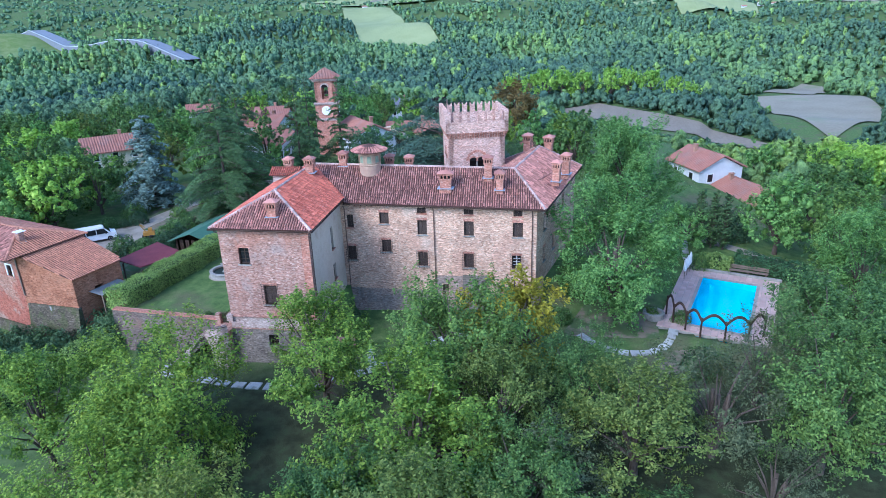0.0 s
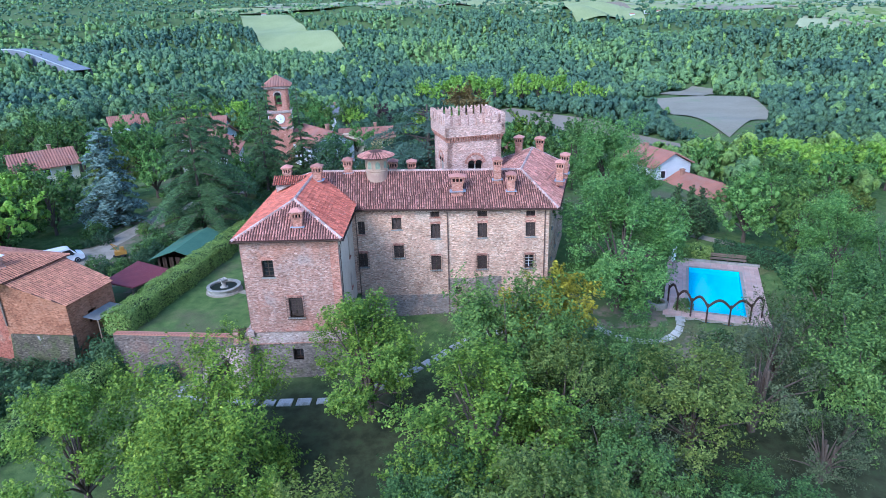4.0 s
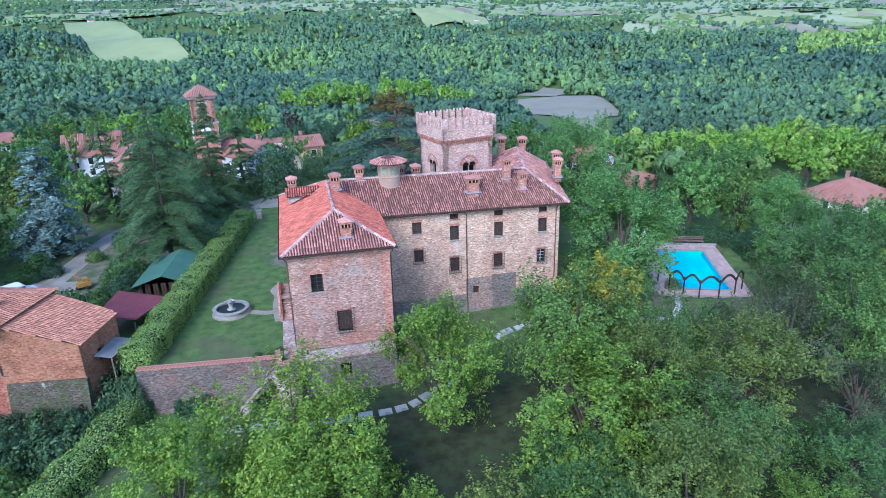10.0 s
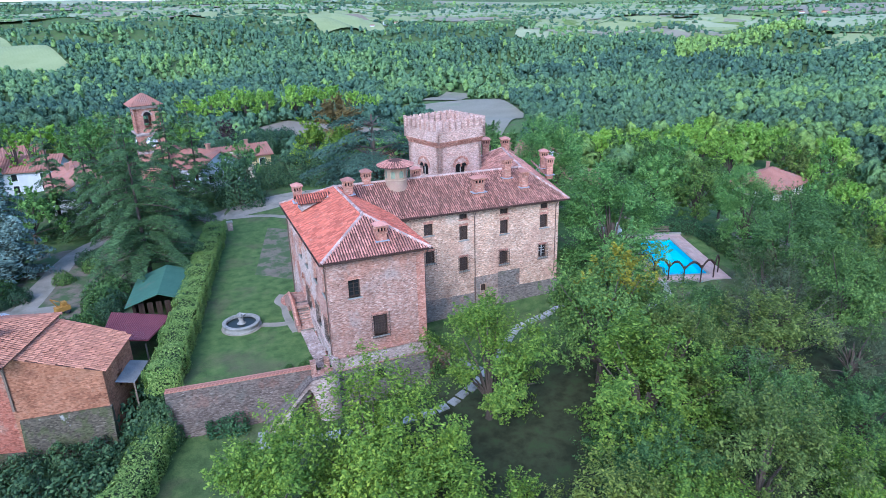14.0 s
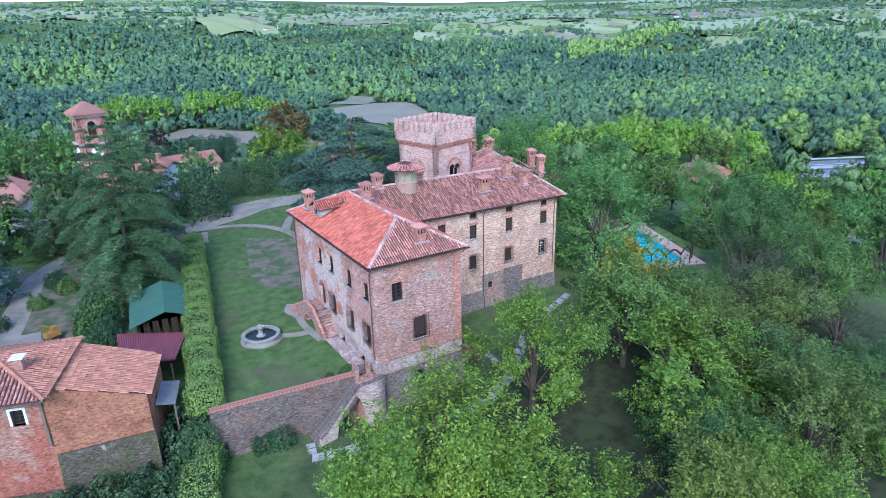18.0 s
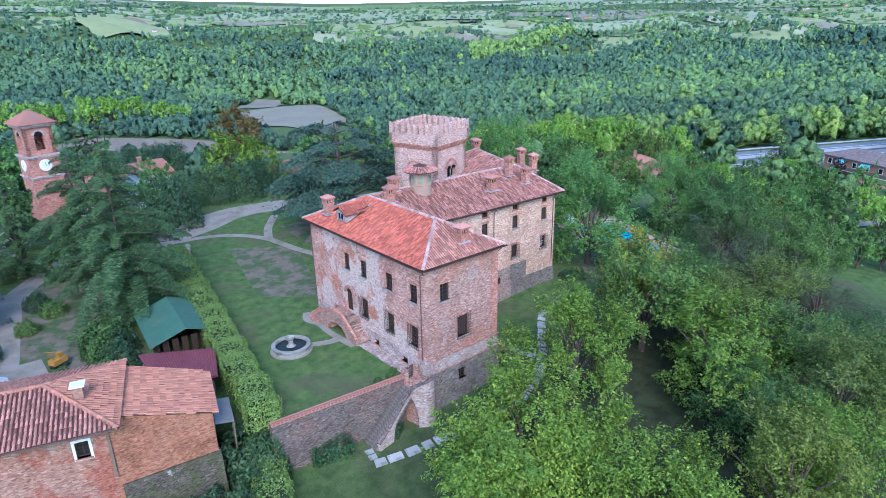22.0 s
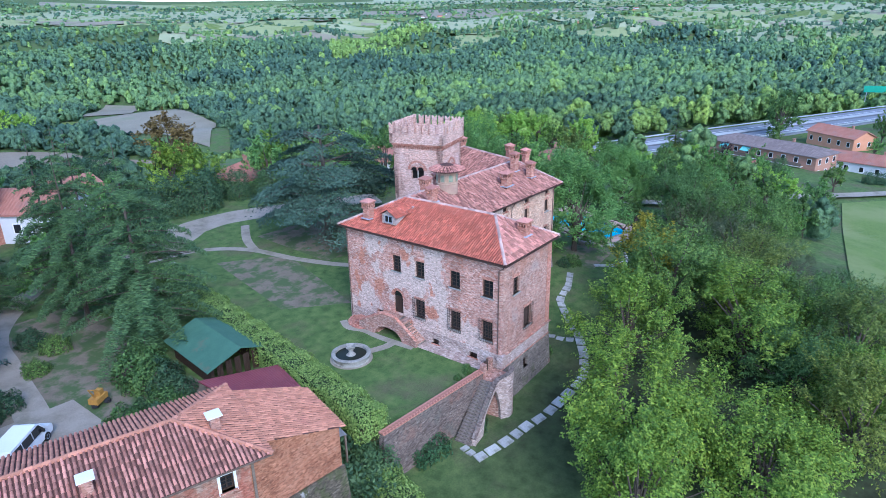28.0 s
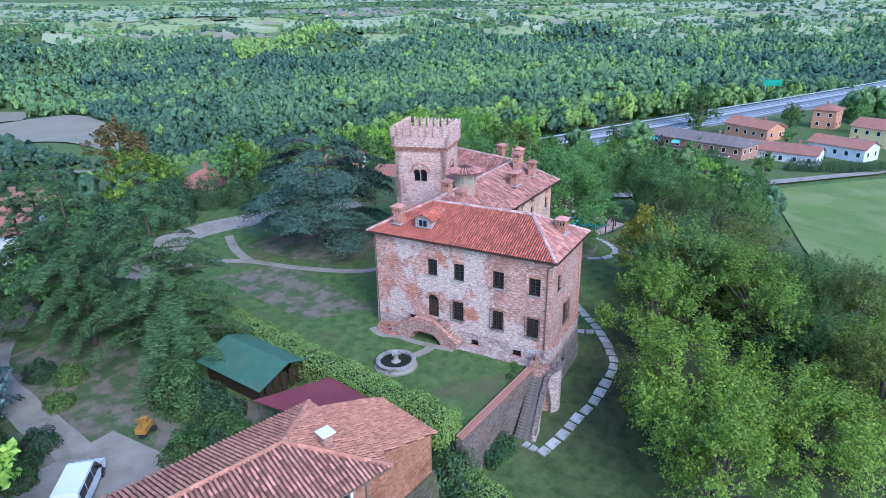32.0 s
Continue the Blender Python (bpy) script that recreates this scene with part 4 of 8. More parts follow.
for c, top, base, w, d, turn in (((0.95, 16.05), 12.75, 10.75, 0.75, 0.75, 0), ((5.1, 11.4), 13.85, 12.1, 0.8, 0.7, 0), ((7.8, 14.4), 13.75, 12.1, 0.75, 0.75, 0), ((14.35, 17.5), 12.65, 10.4, 0.75, 0.75, 0),
                                 ((12.4, 16.3), 13.0, 11.0, 0.75, 0.75, 0), ((19.2, 11.6), 12.35, 10.5, 1.1, 0.8, 0), ((24.65, 11.6), 12.4, 10.35, 0.72, 0.72, 0), ((23.4, 13.1), 13.6, 11.2, 0.75, 0.7, 0),
                                 ((30.4, 15.6), 12.5, 10.2, 0.72, 0.72, -0.27), ((31.5, 18.7), 12.6, 10.2, 0.75, 0.75, -0.27), ((27.2, 26.0), 13.3, 10.9, 0.8, 0.8, -0.27), ((29.7, 25.4), 13.2, 11.0, 0.85, 0.85, -0.27), ((5.05, 1.0), 12.4, 10.75, 0.8, 0.75, 0)):
    chimney(c, top, base, w, d, turn)

# dormer on the west slope
dm = thing("dormer", (1.5, 13.0, 10.8), "small gabled roof dormer with tiled top and one window", "dormer")
body = Mesh()
z0, z1, xf, xb = 10.85, 11.75, 0.55, 3.3
body.add([(xf, 12.2, z0), (xf, 13.9, z0), (xf, 13.9, z1), (xf, 13.05, z1 + 0.5), (xf, 12.2, z1), (xb, 12.2, z0 + 1.2), (xb, 13.9, z0 + 1.2), (xb, 13.9, z1), (xb, 13.05, z1 + 0.5), (xb, 12.2, z1)],
         [(0, 1, 2, 3, 4), (5, 9, 8, 7, 6), (0, 4, 9, 5), (1, 6, 7, 2), (4, 3, 8, 9), (3, 2, 7, 8), (0, 5, 6, 1)])
part("cheek", body, BRICK_PALE, dm)
for k in (-1, 1):
    poly = [(xf - 0.3, 13.05 + k * 1.15, z1 - 0.12), (xb, 13.05 + k * 1.15, z1 - 0.12), (xb + 0.3, 13.05, z1 + 0.55), (xf - 0.3, 13.05, z1 + 0.55)]
    s = part("dormer_roof", Mesh().poly(*poly), TILE_UNDER, dm)
    part("roof_tiles", fast_data("roof_tiles", *tiled(poly, seed=40 + k)), TILE_NEW, s, kind="stuff")
m = frame_of((xf, 13.9), (xf, 12.2), 0.4, 11.0)
part("window", Mesh().box((0.45, -0.03, 0.35), (0.9, 0.04, 0.6), m=m), GLASS, dm)
bars = Mesh()
for c, s in (((0.45, -0.06, 0.68), (1.0, 0.05, 0.06)), ((0.45, -0.06, 0.03), (1.0, 0.05, 0.06)), ((0.0, -0.06, 0.35), (0.06, 0.05, 0.7)), ((0.9, -0.06, 0.35), (0.06, 0.05, 0.7)), ((0.45, -0.06, 0.35), (0.05, 0.05, 0.7))):
    bars.box(c, s, m=m)
part("window_frame", bars, LEAD, dm)

OCHRE = surface("ochre lantern plaster", ((0.3, (0.33, 0.215, 0.14)), (0.6, (0.47, 0.34, 0.24))), 1.5, rough=0.9, stain=(0.36, 0.22, 0.17), stain_at=(0.5, 0.66))
FRESCO = surface("green painted blind window", ((0.3, (0.10, 0.16, 0.13)), (0.6, (0.30, 0.33, 0.22))), 3.0, rough=0.8)
# round lantern on the ridge
LX, LY = 10.85, 13.85
lantern = thing("roof_lantern", (LX, LY, 11.6), "round plastered roof lantern with arched painted windows and tiled cone", "lantern")
part("drum", Mesh().lathe([(1.12, 11.4), (1.12, 12.45), (1.18, 12.5), (1.18, 12.58), (1.08, 12.62), (1.08, 13.85)], 24, (LX, LY, 0)), OCHRE, lantern, smooth=False)
for i in range(8):
    a = 2 * math.pi * i / 8 + 0.2
    mm = Matrix.Translation((LX, LY, 12.75)) @ Matrix.Rotation(a, 4, "Z") @ Matrix.Translation((1.085, 0, 0))
    pane = Mesh()
    out = [(-0.26, 0.0), (0.26, 0.0), (0.26, 0.55)] + [(0.26 * math.cos(q), 0.55 + 0.26 * math.sin(q)) for q in (0.5, 1.05, 1.57, 2.1, 2.64)] + [(-0.26, 0.55)]
    pane.add([mm @ Vector((0.03, u, z)) for u, z in out], [tuple(range(len(out)))])
    part("blind_window", pane, FRESCO, lantern)
    rim = Mesh()
    for j in range(len(out)):
        (u0, z0), (u1, z1) = out[j], out[(j + 1) % len(out)]
        rim.tube([mm @ Vector((0.03, u0, z0)), mm @ Vector((0.03, u1, z1))], 0.035, 4)
    part("window_rim", rim, OCHRE, lantern)
part("cornice", Mesh().lathe([(1.1, 13.72), (1.25, 13.78), (1.25, 13.86), (1.5, 13.9), (1.5, 13.95)], 24, (LX, LY, 0)), BRICK_RED, lantern)
cone = part("lantern_roof", Mesh().lathe([(1.85, 13.92), (1.85, 13.96), (0.02, 14.68)], 24, (LX, LY, 0)), TILE_UNDER, lantern)
row = []
for i in range(24):
    a0, a1 = 2 * math.pi * i / 24, 2 * math.pi * (i + 1) / 24
    row.append(tiled([(LX + 1.88 * math.cos(a0), LY + 1.88 * math.sin(a0), 13.95), (LX + 1.88 * math.cos(a1), LY + 1.88 * math.sin(a1), 13.95), (LX, LY, 14.7)], seed=60 + i))
part("roof_tiles", fast_data("roof_tiles", *join_arrays(row)), TILE_PINK, cone, kind="stuff")

# crenellated tower
TC, TA = Vector((20.77, 24.31, 0)), radians(14.0)
TM = Matrix.Translation(TC) @ Matrix.Rotation(TA, 4, "Z")
hs = 3.2


def tw(u, v):
    p = TM @ Vector((u, v, 0))
    return (p.x, p.y)


sides = [((-hs, -hs), (hs, -hs)), ((hs, -hs), (hs, hs)), ((hs, hs), (-hs, hs)), ((-hs, hs), (-hs, -hs))]
for k, (a, b) in enumerate(sides):
    p0, p1 = tw(*a), tw(*b)
    hole = (2.35, 4.05, 10.0, 11.5)
    part("tower_wall", wall_panel(Mesh(), p0, p1, -0.5, 14.4, [hole], 0.6), BRICK_TOWER, castle, "pink brick wall of the crenellated tower")
    m = frame_of(p0, p1, hole[0], hole[2])
    win = Mesh().tube([m @ Vector((0.85, 0.15, 0)), m @ Vector((0.85, 0.15, 1.15))], 0.08, 8)
    win.box((0.85, 0.15, 1.2), (0.28, 0.3, 0.12), m=m)
    bif = part("twin_window", win, STONE_PALE, castle, "twin-arched tower window with a slim stone column")
    sp = Mesh()
    for c in (0.42, 1.28):
        prev = None
        pts = [(c + 0.43 * math.cos(q), 1.1 + 0.43 * math.sin(q)) for q in [math.pi * i / 10 for i in range(11)]]
        for i in range(10):
            (u0, w0), (u1, w1) = pts[i], pts[i + 1]
            sp.add([m @ Vector((u, y, w)) for y in (-0.02, 0.3) for u, w in ((u0, w0), (u1, w1), (u1 + (u1 - c) * 0.3, w1 + (w1 - 1.1) * 0.3), (u0 + (u0 - c) * 0.3, w0 + (w0 - 1.1) * 0.3))], [(3, 2, 1, 0), (4, 5, 6, 7), (0, 1, 5, 4), (2, 3, 7, 6)])
    part("arch", sp, BRICK_RED, bif)
    # dark sheet over the wall, in place of the unlit arch heads
    dark = Mesh()
    for c in (0.42, 1.28):
        out = [(c - 0.42, 0.0), (c + 0.42, 0.0)] + [(c + 0.42 * math.cos(q), 1.1 + 0.42 * math.sin(q)) for q in [math.pi * i / 8 for i in range(9)]]
        dark.add([m @ Vector((u, -0.006, w)) for u, w in out if w > 1.05] , [tuple(range(len([1 for u, w in out if w > 1.05])))])
    part("tympanum", dark, DARK_ROOM, bif)
    for i in range(14):
        q0, q1 = math.pi * i / 14, math.pi * (i + 0.9) / 14
        hood = Mesh().add([m @ Vector((0.85 + r * math.cos(q), y, 1.15 + r * 0.95 * math.sin(q))) for y in (-0.05, 0.1) for r, q in ((1.0, q0), (1.28, q0), (1.28, q1), (1.0, q1))], [(0, 1, 2, 3), (7, 6, 5, 4), (1, 5, 6, 2), (0, 4, 5, 1), (3, 2, 6, 7), (0, 3, 7, 4)])
        part("hood_brick", hood, BRICK_RED, bif)
    back = Mesh().box((0.85, 0.45, 0.7), (1.9, 0.04, 1.7), m=m)
    part("opening", back, DARK_ROOM, bif)
    fr = Mesh()
    for i in range(13):
        u = 0.75 + i * (6.4 - 1.5) / 12
        fr.box((0, 0, 0), (0.16, 0.07, 0.2), m=frame_of(p0, p1, u, 12.75, -0.03))
        fr.box((0, 0, 0), (0.09, 0.05, 0.14), m=frame_of(p0, p1, u + 0.2, 12.58, -0.02))
    fr.box((3.2, -0.02, 12.9), (5.3, 0.05, 0.08), m=frame_of(p0, p1, 0, 0))
    for uu in (0.5, 5.9):
        fr.box((uu, -0.015, 11.1), (0.09, 0.05, 3.6), m=frame_of(p0, p1, 0, 0))
    part("frieze", fr, BRICK_TOWER, castle)
    cb = Mesh()
    for i in range(22):
        u = 0.15 + i * 6.1 / 21
        m = frame_of(p0, p1, u, 0)
        cb.box((0, -0.06, 13.9), (0.15, 0.14, 0.3), m=m)
        cb.box((0, -0.13, 14.13), (0.15, 0.28, 0.2), m=m)
        cb.box((0, -0.18, 14.32), (0.16, 0.38, 0.2), m=m)
    part("corbel_band", cb, BRICK_RED, castle, "band of small red brick corbels")
ho = 3.55
for k, (a, b) in enumerate([((-ho, -ho), (ho, -ho)), ((ho, -ho), (ho, ho)), ((ho, ho), (-ho, ho)), ((-ho, ho), (-ho, -ho))]):
    p0, p1 = tw(*a), tw(*b)
    part("parapet", wall_panel(Mesh(), p0, p1, 14.4, 15.65, [], 0.45), BRICK_TOWER, castle)
    for i in range(8):
        w = 0.58
        u = i * (7.1 - w) / 7
        m = frame_of(p0, p1, u, 0)
        if i == 7:
            continue
        mer = Mesh().strip([(0, 15.64), (w, 15.64), (w, 16.85), (w * 0.72, 16.62), (w * 0.5, 16.52), (w * 0.28, 16.62), (0, 16.85)], m, 0.42)
        part("merlon", mer, BRICK_TOWER, castle)
part("tower_deck", Mesh().prism([tw(-3.1, -3.1), tw(3.1, -3.1), tw(3.1, 3.1), tw(-3.1, 3.1)], 14.2, 14.45), BRICK_PALE, castle)


# ---- garden terrace ----
def loft_wall(name, p0, p1, top0, top1, foot, thick, mat, parent, n=24):
    """A straight wall with a level or sloping top, standing down to the given foot."""
    p0, p1 = Vector((*p0, 0)), Vector((*p1, 0))
    d = (p1 - p0).normalized()
    o = Vector((d.y, -d.x, 0)) * thick / 2
    m = Mesh()
    k = []
    for i in range(n + 1):
        p = p0 + (p1 - p0) * i / n
        t = top0 + (top1 - top0) * i / n
        bulge = 0.03 * noise.noise(p * 0.8)
        k += [(p.x + o.x * 2.0, p.y + o.y * 2.0, foot), (p.x + o.x + o.x * bulge, p.y + o.y + o.y * bulge, t), (p.x - o.x, p.y - o.y, t), (p.x - o.x, p.y - o.y, foot)]
    f = []
    for i in range(n):
        for j in range(4):
            f.append((4 * i + j, 4 * (i + 1) + j, 4 * (i + 1) + (j + 1) % 4, 4 * i + (j + 1) % 4))
    f += [(0, 1, 2, 3), (4 * n + 3, 4 * n + 2, 4 * n + 1, 4 * n)]
    m.add(k, f)
    return part(name, m, mat, parent)


gw = thing("garden_wall", (-7, 1.4, -4), "dark stone retaining wall with a red brick coping", "wall", kind="structure")
ga, gb = (-13.6, 2.0), (-1.75, 0.93)
loft_wall("masonry", ga, gb, 0.42, 0.30, -4.6, 0.55, WALL_GARDEN, gw)
gd = (Vector(gb) - Vector(ga)).normalized()
cop = Mesh().box((0, 0, 0), (0.31, 0.62, 0.11))
cop_me = cop.data("coping_brick")
cop_me.materials.append(BRICK_RED)
for i in range(37):
    p = Vector(ga) + gd * (i * 0.321 + 0.2)
    b = new("coping_brick", cop_me)
    b.parent = gw
    b.matrix_parent_inverse = gw.matrix_basis.inverted()
    b.matrix_basis = Matrix.Translation((p.x, p.y, 0.47 - 0.0032 * i)) @ Matrix.Rotation(math.atan2(gd.y, gd.x) + 0.02 * noise.noise(Vector((i * 1.7, 0, 0))), 4, "Z")

# pier and curved stair from the terrace down to the park
st = thing("park_stair", (-3.5, -0.6, -4), "curved stone stair with brick parapet leaning on the garden wall", "stair")
part("landing", Mesh().prism([(-1.75, -0.75), (-1.2, -1.15), (-0.6, -1.2), (-0.1, -0.9), (-0.1, 1.0), (-2.0, 1.0), (-2.0, 0.3)], -4.3, -0.12), BRICK_END, st)
GATE_POST = [(-0.55, 0.95), (-1.75, 0.8)]
for x, y in GATE_POST:
    part("gate_pier", Mesh().prism([(x - 0.22, y - 0.22), (x + 0.22, y - 0.22), (x + 0.22, y + 0.22), (x - 0.22, y + 0.22)], -0.2, 1.0), BRICK_END, st)
for k in range(9):
    x = -0.80 - 0.09 * k
    part("gate_bar", Mesh().tube([(x, 0.93 - 0.012 * k, -0.05), (x, 0.93 - 0.012 * k, 1.15)], 0.018, 4), IRON, st)
for z in (0.1, 1.0):
    part("gate_rail", Mesh().tube([(-0.75, 0.93, z), (-1.55, 0.82, z)], 0.022, 4), IRON, st)
part("corner_stone", Mesh().prism([(-0.35, -0.28), (0.25, -0.28), (0.25, 0.3), (-0.35, 0.3)], 0.75, 1.35), BRICK_PALE, st, "weathered stone block on the wing corner")
n = 20
step_me = Mesh().box((0, 0, 0), (0.30, 1.5, 0.17)).data("step")
step_me.materials.append(STONE_BASE)
for i in range(n):
    x, y = -2.1 - (i + 0.5) * 0.212, -0.02 - 0.012 * i
    s = new("step", step_me)
    s.parent = st
    s.matrix_parent_inverse = st.matrix_basis.inverted()
    s.matrix_basis = Matrix.Translation((x, y, -0.24 - (i + 0.5) * 0.182)) @ Matrix.Rotation(0.07, 4, "Z")


def smooth_line(pts, k=6):
    """Points along a smooth curve through the given ones."""
    pts = [Vector(p) for p in pts]
    out = []
    for i in range(len(pts) - 1):
        p0, p1, p2, p3 = pts[max(i - 1, 0)], pts[i], pts[i + 1], pts[min(i + 2, len(pts) - 1)]
        for j in range(k):
            t = j / k
            out.append(0.5 * (2 * p1 + (p2 - p0) * t + (2 * p0 - 5 * p1 + 4 * p2 - p3) * t * t + (3 * p1 - p0 - 3 * p2 + p3) * t ** 3))
    return out + [pts[-1]]


def banded(line, bottom, thick, name, mat, label=""):
    """An upright curved band of masonry under a line, down to bottom(i, p)."""
    k = []
    for i, p in enumerate(line):
        d = (line[min(i + 1, len(line) - 1)] - line[max(i - 1, 0)])
        o = Vector((-d.y, d.x, 0)).normalized() * thick / 2
        low = bottom(i, p)
        k += [(p.x + o.x, p.y + o.y, low), (p.x + o.x, p.y + o.y, p.z), (p.x - o.x, p.y - o.y, p.z), (p.x - o.x, p.y - o.y, low)]
    q = len(line)
    f = [(4 * i + j, 4 * i + 4 + j, 4 * i + 4 + (j + 1) % 4, 4 * i + (j + 1) % 4) for i in range(q - 1) for j in range(4)] + [(0, 1, 2, 3), (4 * q - 1, 4 * q - 2, 4 * q - 3, 4 * q - 4)]
    return part(name, Mesh().add(k, f), mat, st, label)


RAIL = smooth_line([(-0.12, -1.0, 0.62), (-0.55, -1.32, 0.6), (-1.15, -1.34, 0.5), (-1.65, -1.02, 0.28), (-2.2, -0.82, 0.12), (-2.9, -0.80, -0.45), (-4.0, -0.86, -1.55), (-5.1, -0.98, -2.6), (-6.05, -1.12, -3.35)])


def under_rail(i, p):
    """The underside: a leg beside the landing, an open arch, then a solid ramp to the foot."""
    if p.x > -1.75 or p.x < -5.3:
        return -4.5
    return min(p.z - 0.45, -4.4 + 3.95 * math.sin(math.pi * min(1.0, (-1.75 - p.x) / 3.55 * 1.25) ** 0.75) ** 0.55) if p.x > -4.59 else -4.4


banded(RAIL, under_rail, 0.36, "parapet", BRICK_PALE, "sloping brick parapet over an arch")
banded([p + Vector((0, 0, 0.07)) for p in RAIL], lambda i, p: p.z - 0.068, 0.44, "parapet_coping", WALL_GARDEN, "worn flat stone coping")
body = Mesh()
k = []
for i in range(25):
    q = i / 24 * n
    x, y = -1.95 - q * 0.212, 0.80 - 0.01 * q
    k += [(x, -0.68 - 0.02 * q, -0.35 - q * 0.182 - 0.45), (x, y, -0.35 - q * 0.182 - 0.45), (x, y, -0.30 - q * 0.182), (x, -0.68 - 0.02 * q, -0.30 - q * 0.182)]
body.add(k, [(4 * i + j, 4 * i + 4 + j, 4 * i + 4 + (j + 1) % 4, 4 * i + (j + 1) % 4) for i in range(24) for j in range(4)] + [(0, 1, 2, 3), (99, 98, 97, 96)])
part("flight", body, STONE_BASE, st)

# double stair to the side door
ds = thing("door_stair", (-1, 12, 0), "arched double brick stair up to the side door", "stair")
prof = []
DT = 2.05


def ds_top(y):
    return float(np.interp(y, [8.5, 11.0, 12.7, 15.6], [0.25, DT - 0.05, DT - 0.05, 0.45]))


ys = np.linspace(8.5, 15.8, 45)
outer = Mesh()
k = []
for y in ys:
    t = ds_top(y) + 0.42
    a = 0.0
    if 10.2 < y < 13.7:
        a = 1.25 * math.sqrt(max(0.0, 1 - ((y - 11.95) / 1.75) ** 2))
    k += [(-1.62, y, a - 0.1), (-1.62, y, t), (-1.32, y, t), (-1.32, y, a - 0.1)]
q = len(ys)
outer.add(k, [(4 * i + 4 + j, 4 * i + j, 4 * i + (j + 1) % 4, 4 * i + 4 + (j + 1) % 4) for i in range(q - 1) for j in range(4)] + [(3, 2, 1, 0), (4 * q - 4, 4 * q - 3, 4 * q - 2, 4 * q - 1)])
part("parapet", outer, BRICK_END, ds, "brick parapet over a low wide arch")
cap = Mesh().tube([(-1.47, y, ds_top(y) + 0.45) for y in ys], 0.19, 4)
part("coping", cap, BRICK_RED, ds)
inner = Mesh()
for y0, y1 in ((8.6, 10.35), (13.55, 15.7)):
    ya, yb = y0, y1
    inner.add([(-1.33, ya, -0.2), (-0.02, ya, -0.2), (-0.02, yb, -0.2), (-1.33, yb, -0.2), (-1.33, ya, ds_top(ya) - 0.1), (-0.02, ya, ds_top(ya) - 0.1), (-0.02, yb, ds_top(yb) - 0.1), (-1.33, yb, ds_top(yb) - 0.1)],
              [(3, 2, 1, 0), (4, 5, 6, 7), (0, 1, 5, 4), (1, 2, 6, 5), (2, 3, 7, 6), (3, 0, 4, 7)])
inner.box((-0.68, 11.95, DT - 0.25), (1.3, 3.3, 0.3))
part("core", inner, BRICK_END, ds)
for i in range(11):
    y = 8.7 + i * 0.235
    part("step", Mesh().box((-0.68, y, 0.09 + i * 0.178), (1.29, 0.3, 0.17)), STONE_BASE, ds)
for i in range(9):
    y = 15.6 - i * 0.32
    part("step", Mesh().box((-0.68, y, 0.45 + i * 0.175), (1.29, 0.36, 0.17)), STONE_BASE, ds)
for i in range(4):
    r = 1.95 - i * 0.35
    fan = [(-0.05, 16.2)] + [(-0.05 - r * math.sin(a), 16.2 + r * math.cos(a)) for a in np.linspace(0, math.pi * 0.72, 9)]
    part("step", Mesh().prism(list(reversed(fan)), -0.02 if i == 0 else 0.12 * i, 0.12 * (i + 1)), BRICK_RED, ds)
part("vault_shade", Mesh().box((-0.12, 11.95, 0.5), (0.06, 3.4, 1.3)), BRICK_END, ds)

# fountain
FX, FY = -6.45, 12.15
fo = thing("fountain", (FX, FY, 0), "round pale stone fountain with a bowl on a pedestal", "fountain")
part("apron", Mesh().lathe([(1.95, -0.1), (1.95, 0.045), (1.6, 0.055)], 40, (FX, FY, 0), caps=False), GRAVEL, fo)
basin = part("basin", Mesh().lathe([(1.78, 0.0), (1.78, 0.12), (1.66, 0.18), (1.66, 0.42), (1.80, 0.5), (1.82, 0.6), (1.76, 0.64), (1.46, 0.64), (1.42, 0.58), (1.42, 0.1), (0.02, 0.08)], 40, (FX, FY, 0), caps=False), STONE_PALE, fo)
WATER_DARK = surface("still dark water", ((0.3, (0.010, 0.014, 0.010)), (0.6, (0.020, 0.026, 0.016))), 1.0, rough=0.3, bump=0.0, spec=0.15)
part("water", Mesh().lathe([(1.43, 0.42), (0.3, 0.42)], 40, (FX, FY, 0), caps=False), WATER_DARK, fo, "still dark green water")
part("pedestal", Mesh().lathe([(0.45, 0.1), (0.45, 0.42), (0.28, 0.5), (0.2, 0.75), (0.26, 0.95), (0.18, 1.05)], 14, (FX, FY, 0)), STONE_PALE, fo)
part("bowl", Mesh().lathe([(0.16, 1.0), (0.34, 1.06), (0.52, 1.2), (0.58, 1.34), (0.5, 1.36), (0.36, 1.25), (0.05, 1.2)], 4, (FX, FY, 0)), STONE_PALE, fo)
part("finial", Mesh().lathe([(0.14, 1.2), (0.16, 1.3), (0.1, 1.38), (0.03, 1.42)], 10, (FX, FY, 0)), STONE_PALE, fo)

# paths and drives
tagged(part("garden_path", ribbon([(-1.7, 11.0), (-3.0, 11.0), (-4.6, 11.7)], 0.9, 0.03, 0.4), GRAVEL), "narrow gravel path to the fountain", "path", kind="structure")
tagged(part("garden_path", ribbon([(-1.75, 8.7), (-1.9, 10.5), (-2.0, 13.0), (-1.85, 15.0), (-2.3, 16.6), (-1.5, 18.2)], 0.75, 0.025, 0.4), GRAVEL), "gravel strip along the stair", "path", kind="structure")
tagged(part("garden_path", ribbon([(-0.75, 8.6), (-0.72, 4.0), (-0.7, 0.6)], 1.25, 0.02, 0.4), BRICK_PALE), "brick pavement along the wing wall", "pavement", kind="structure")
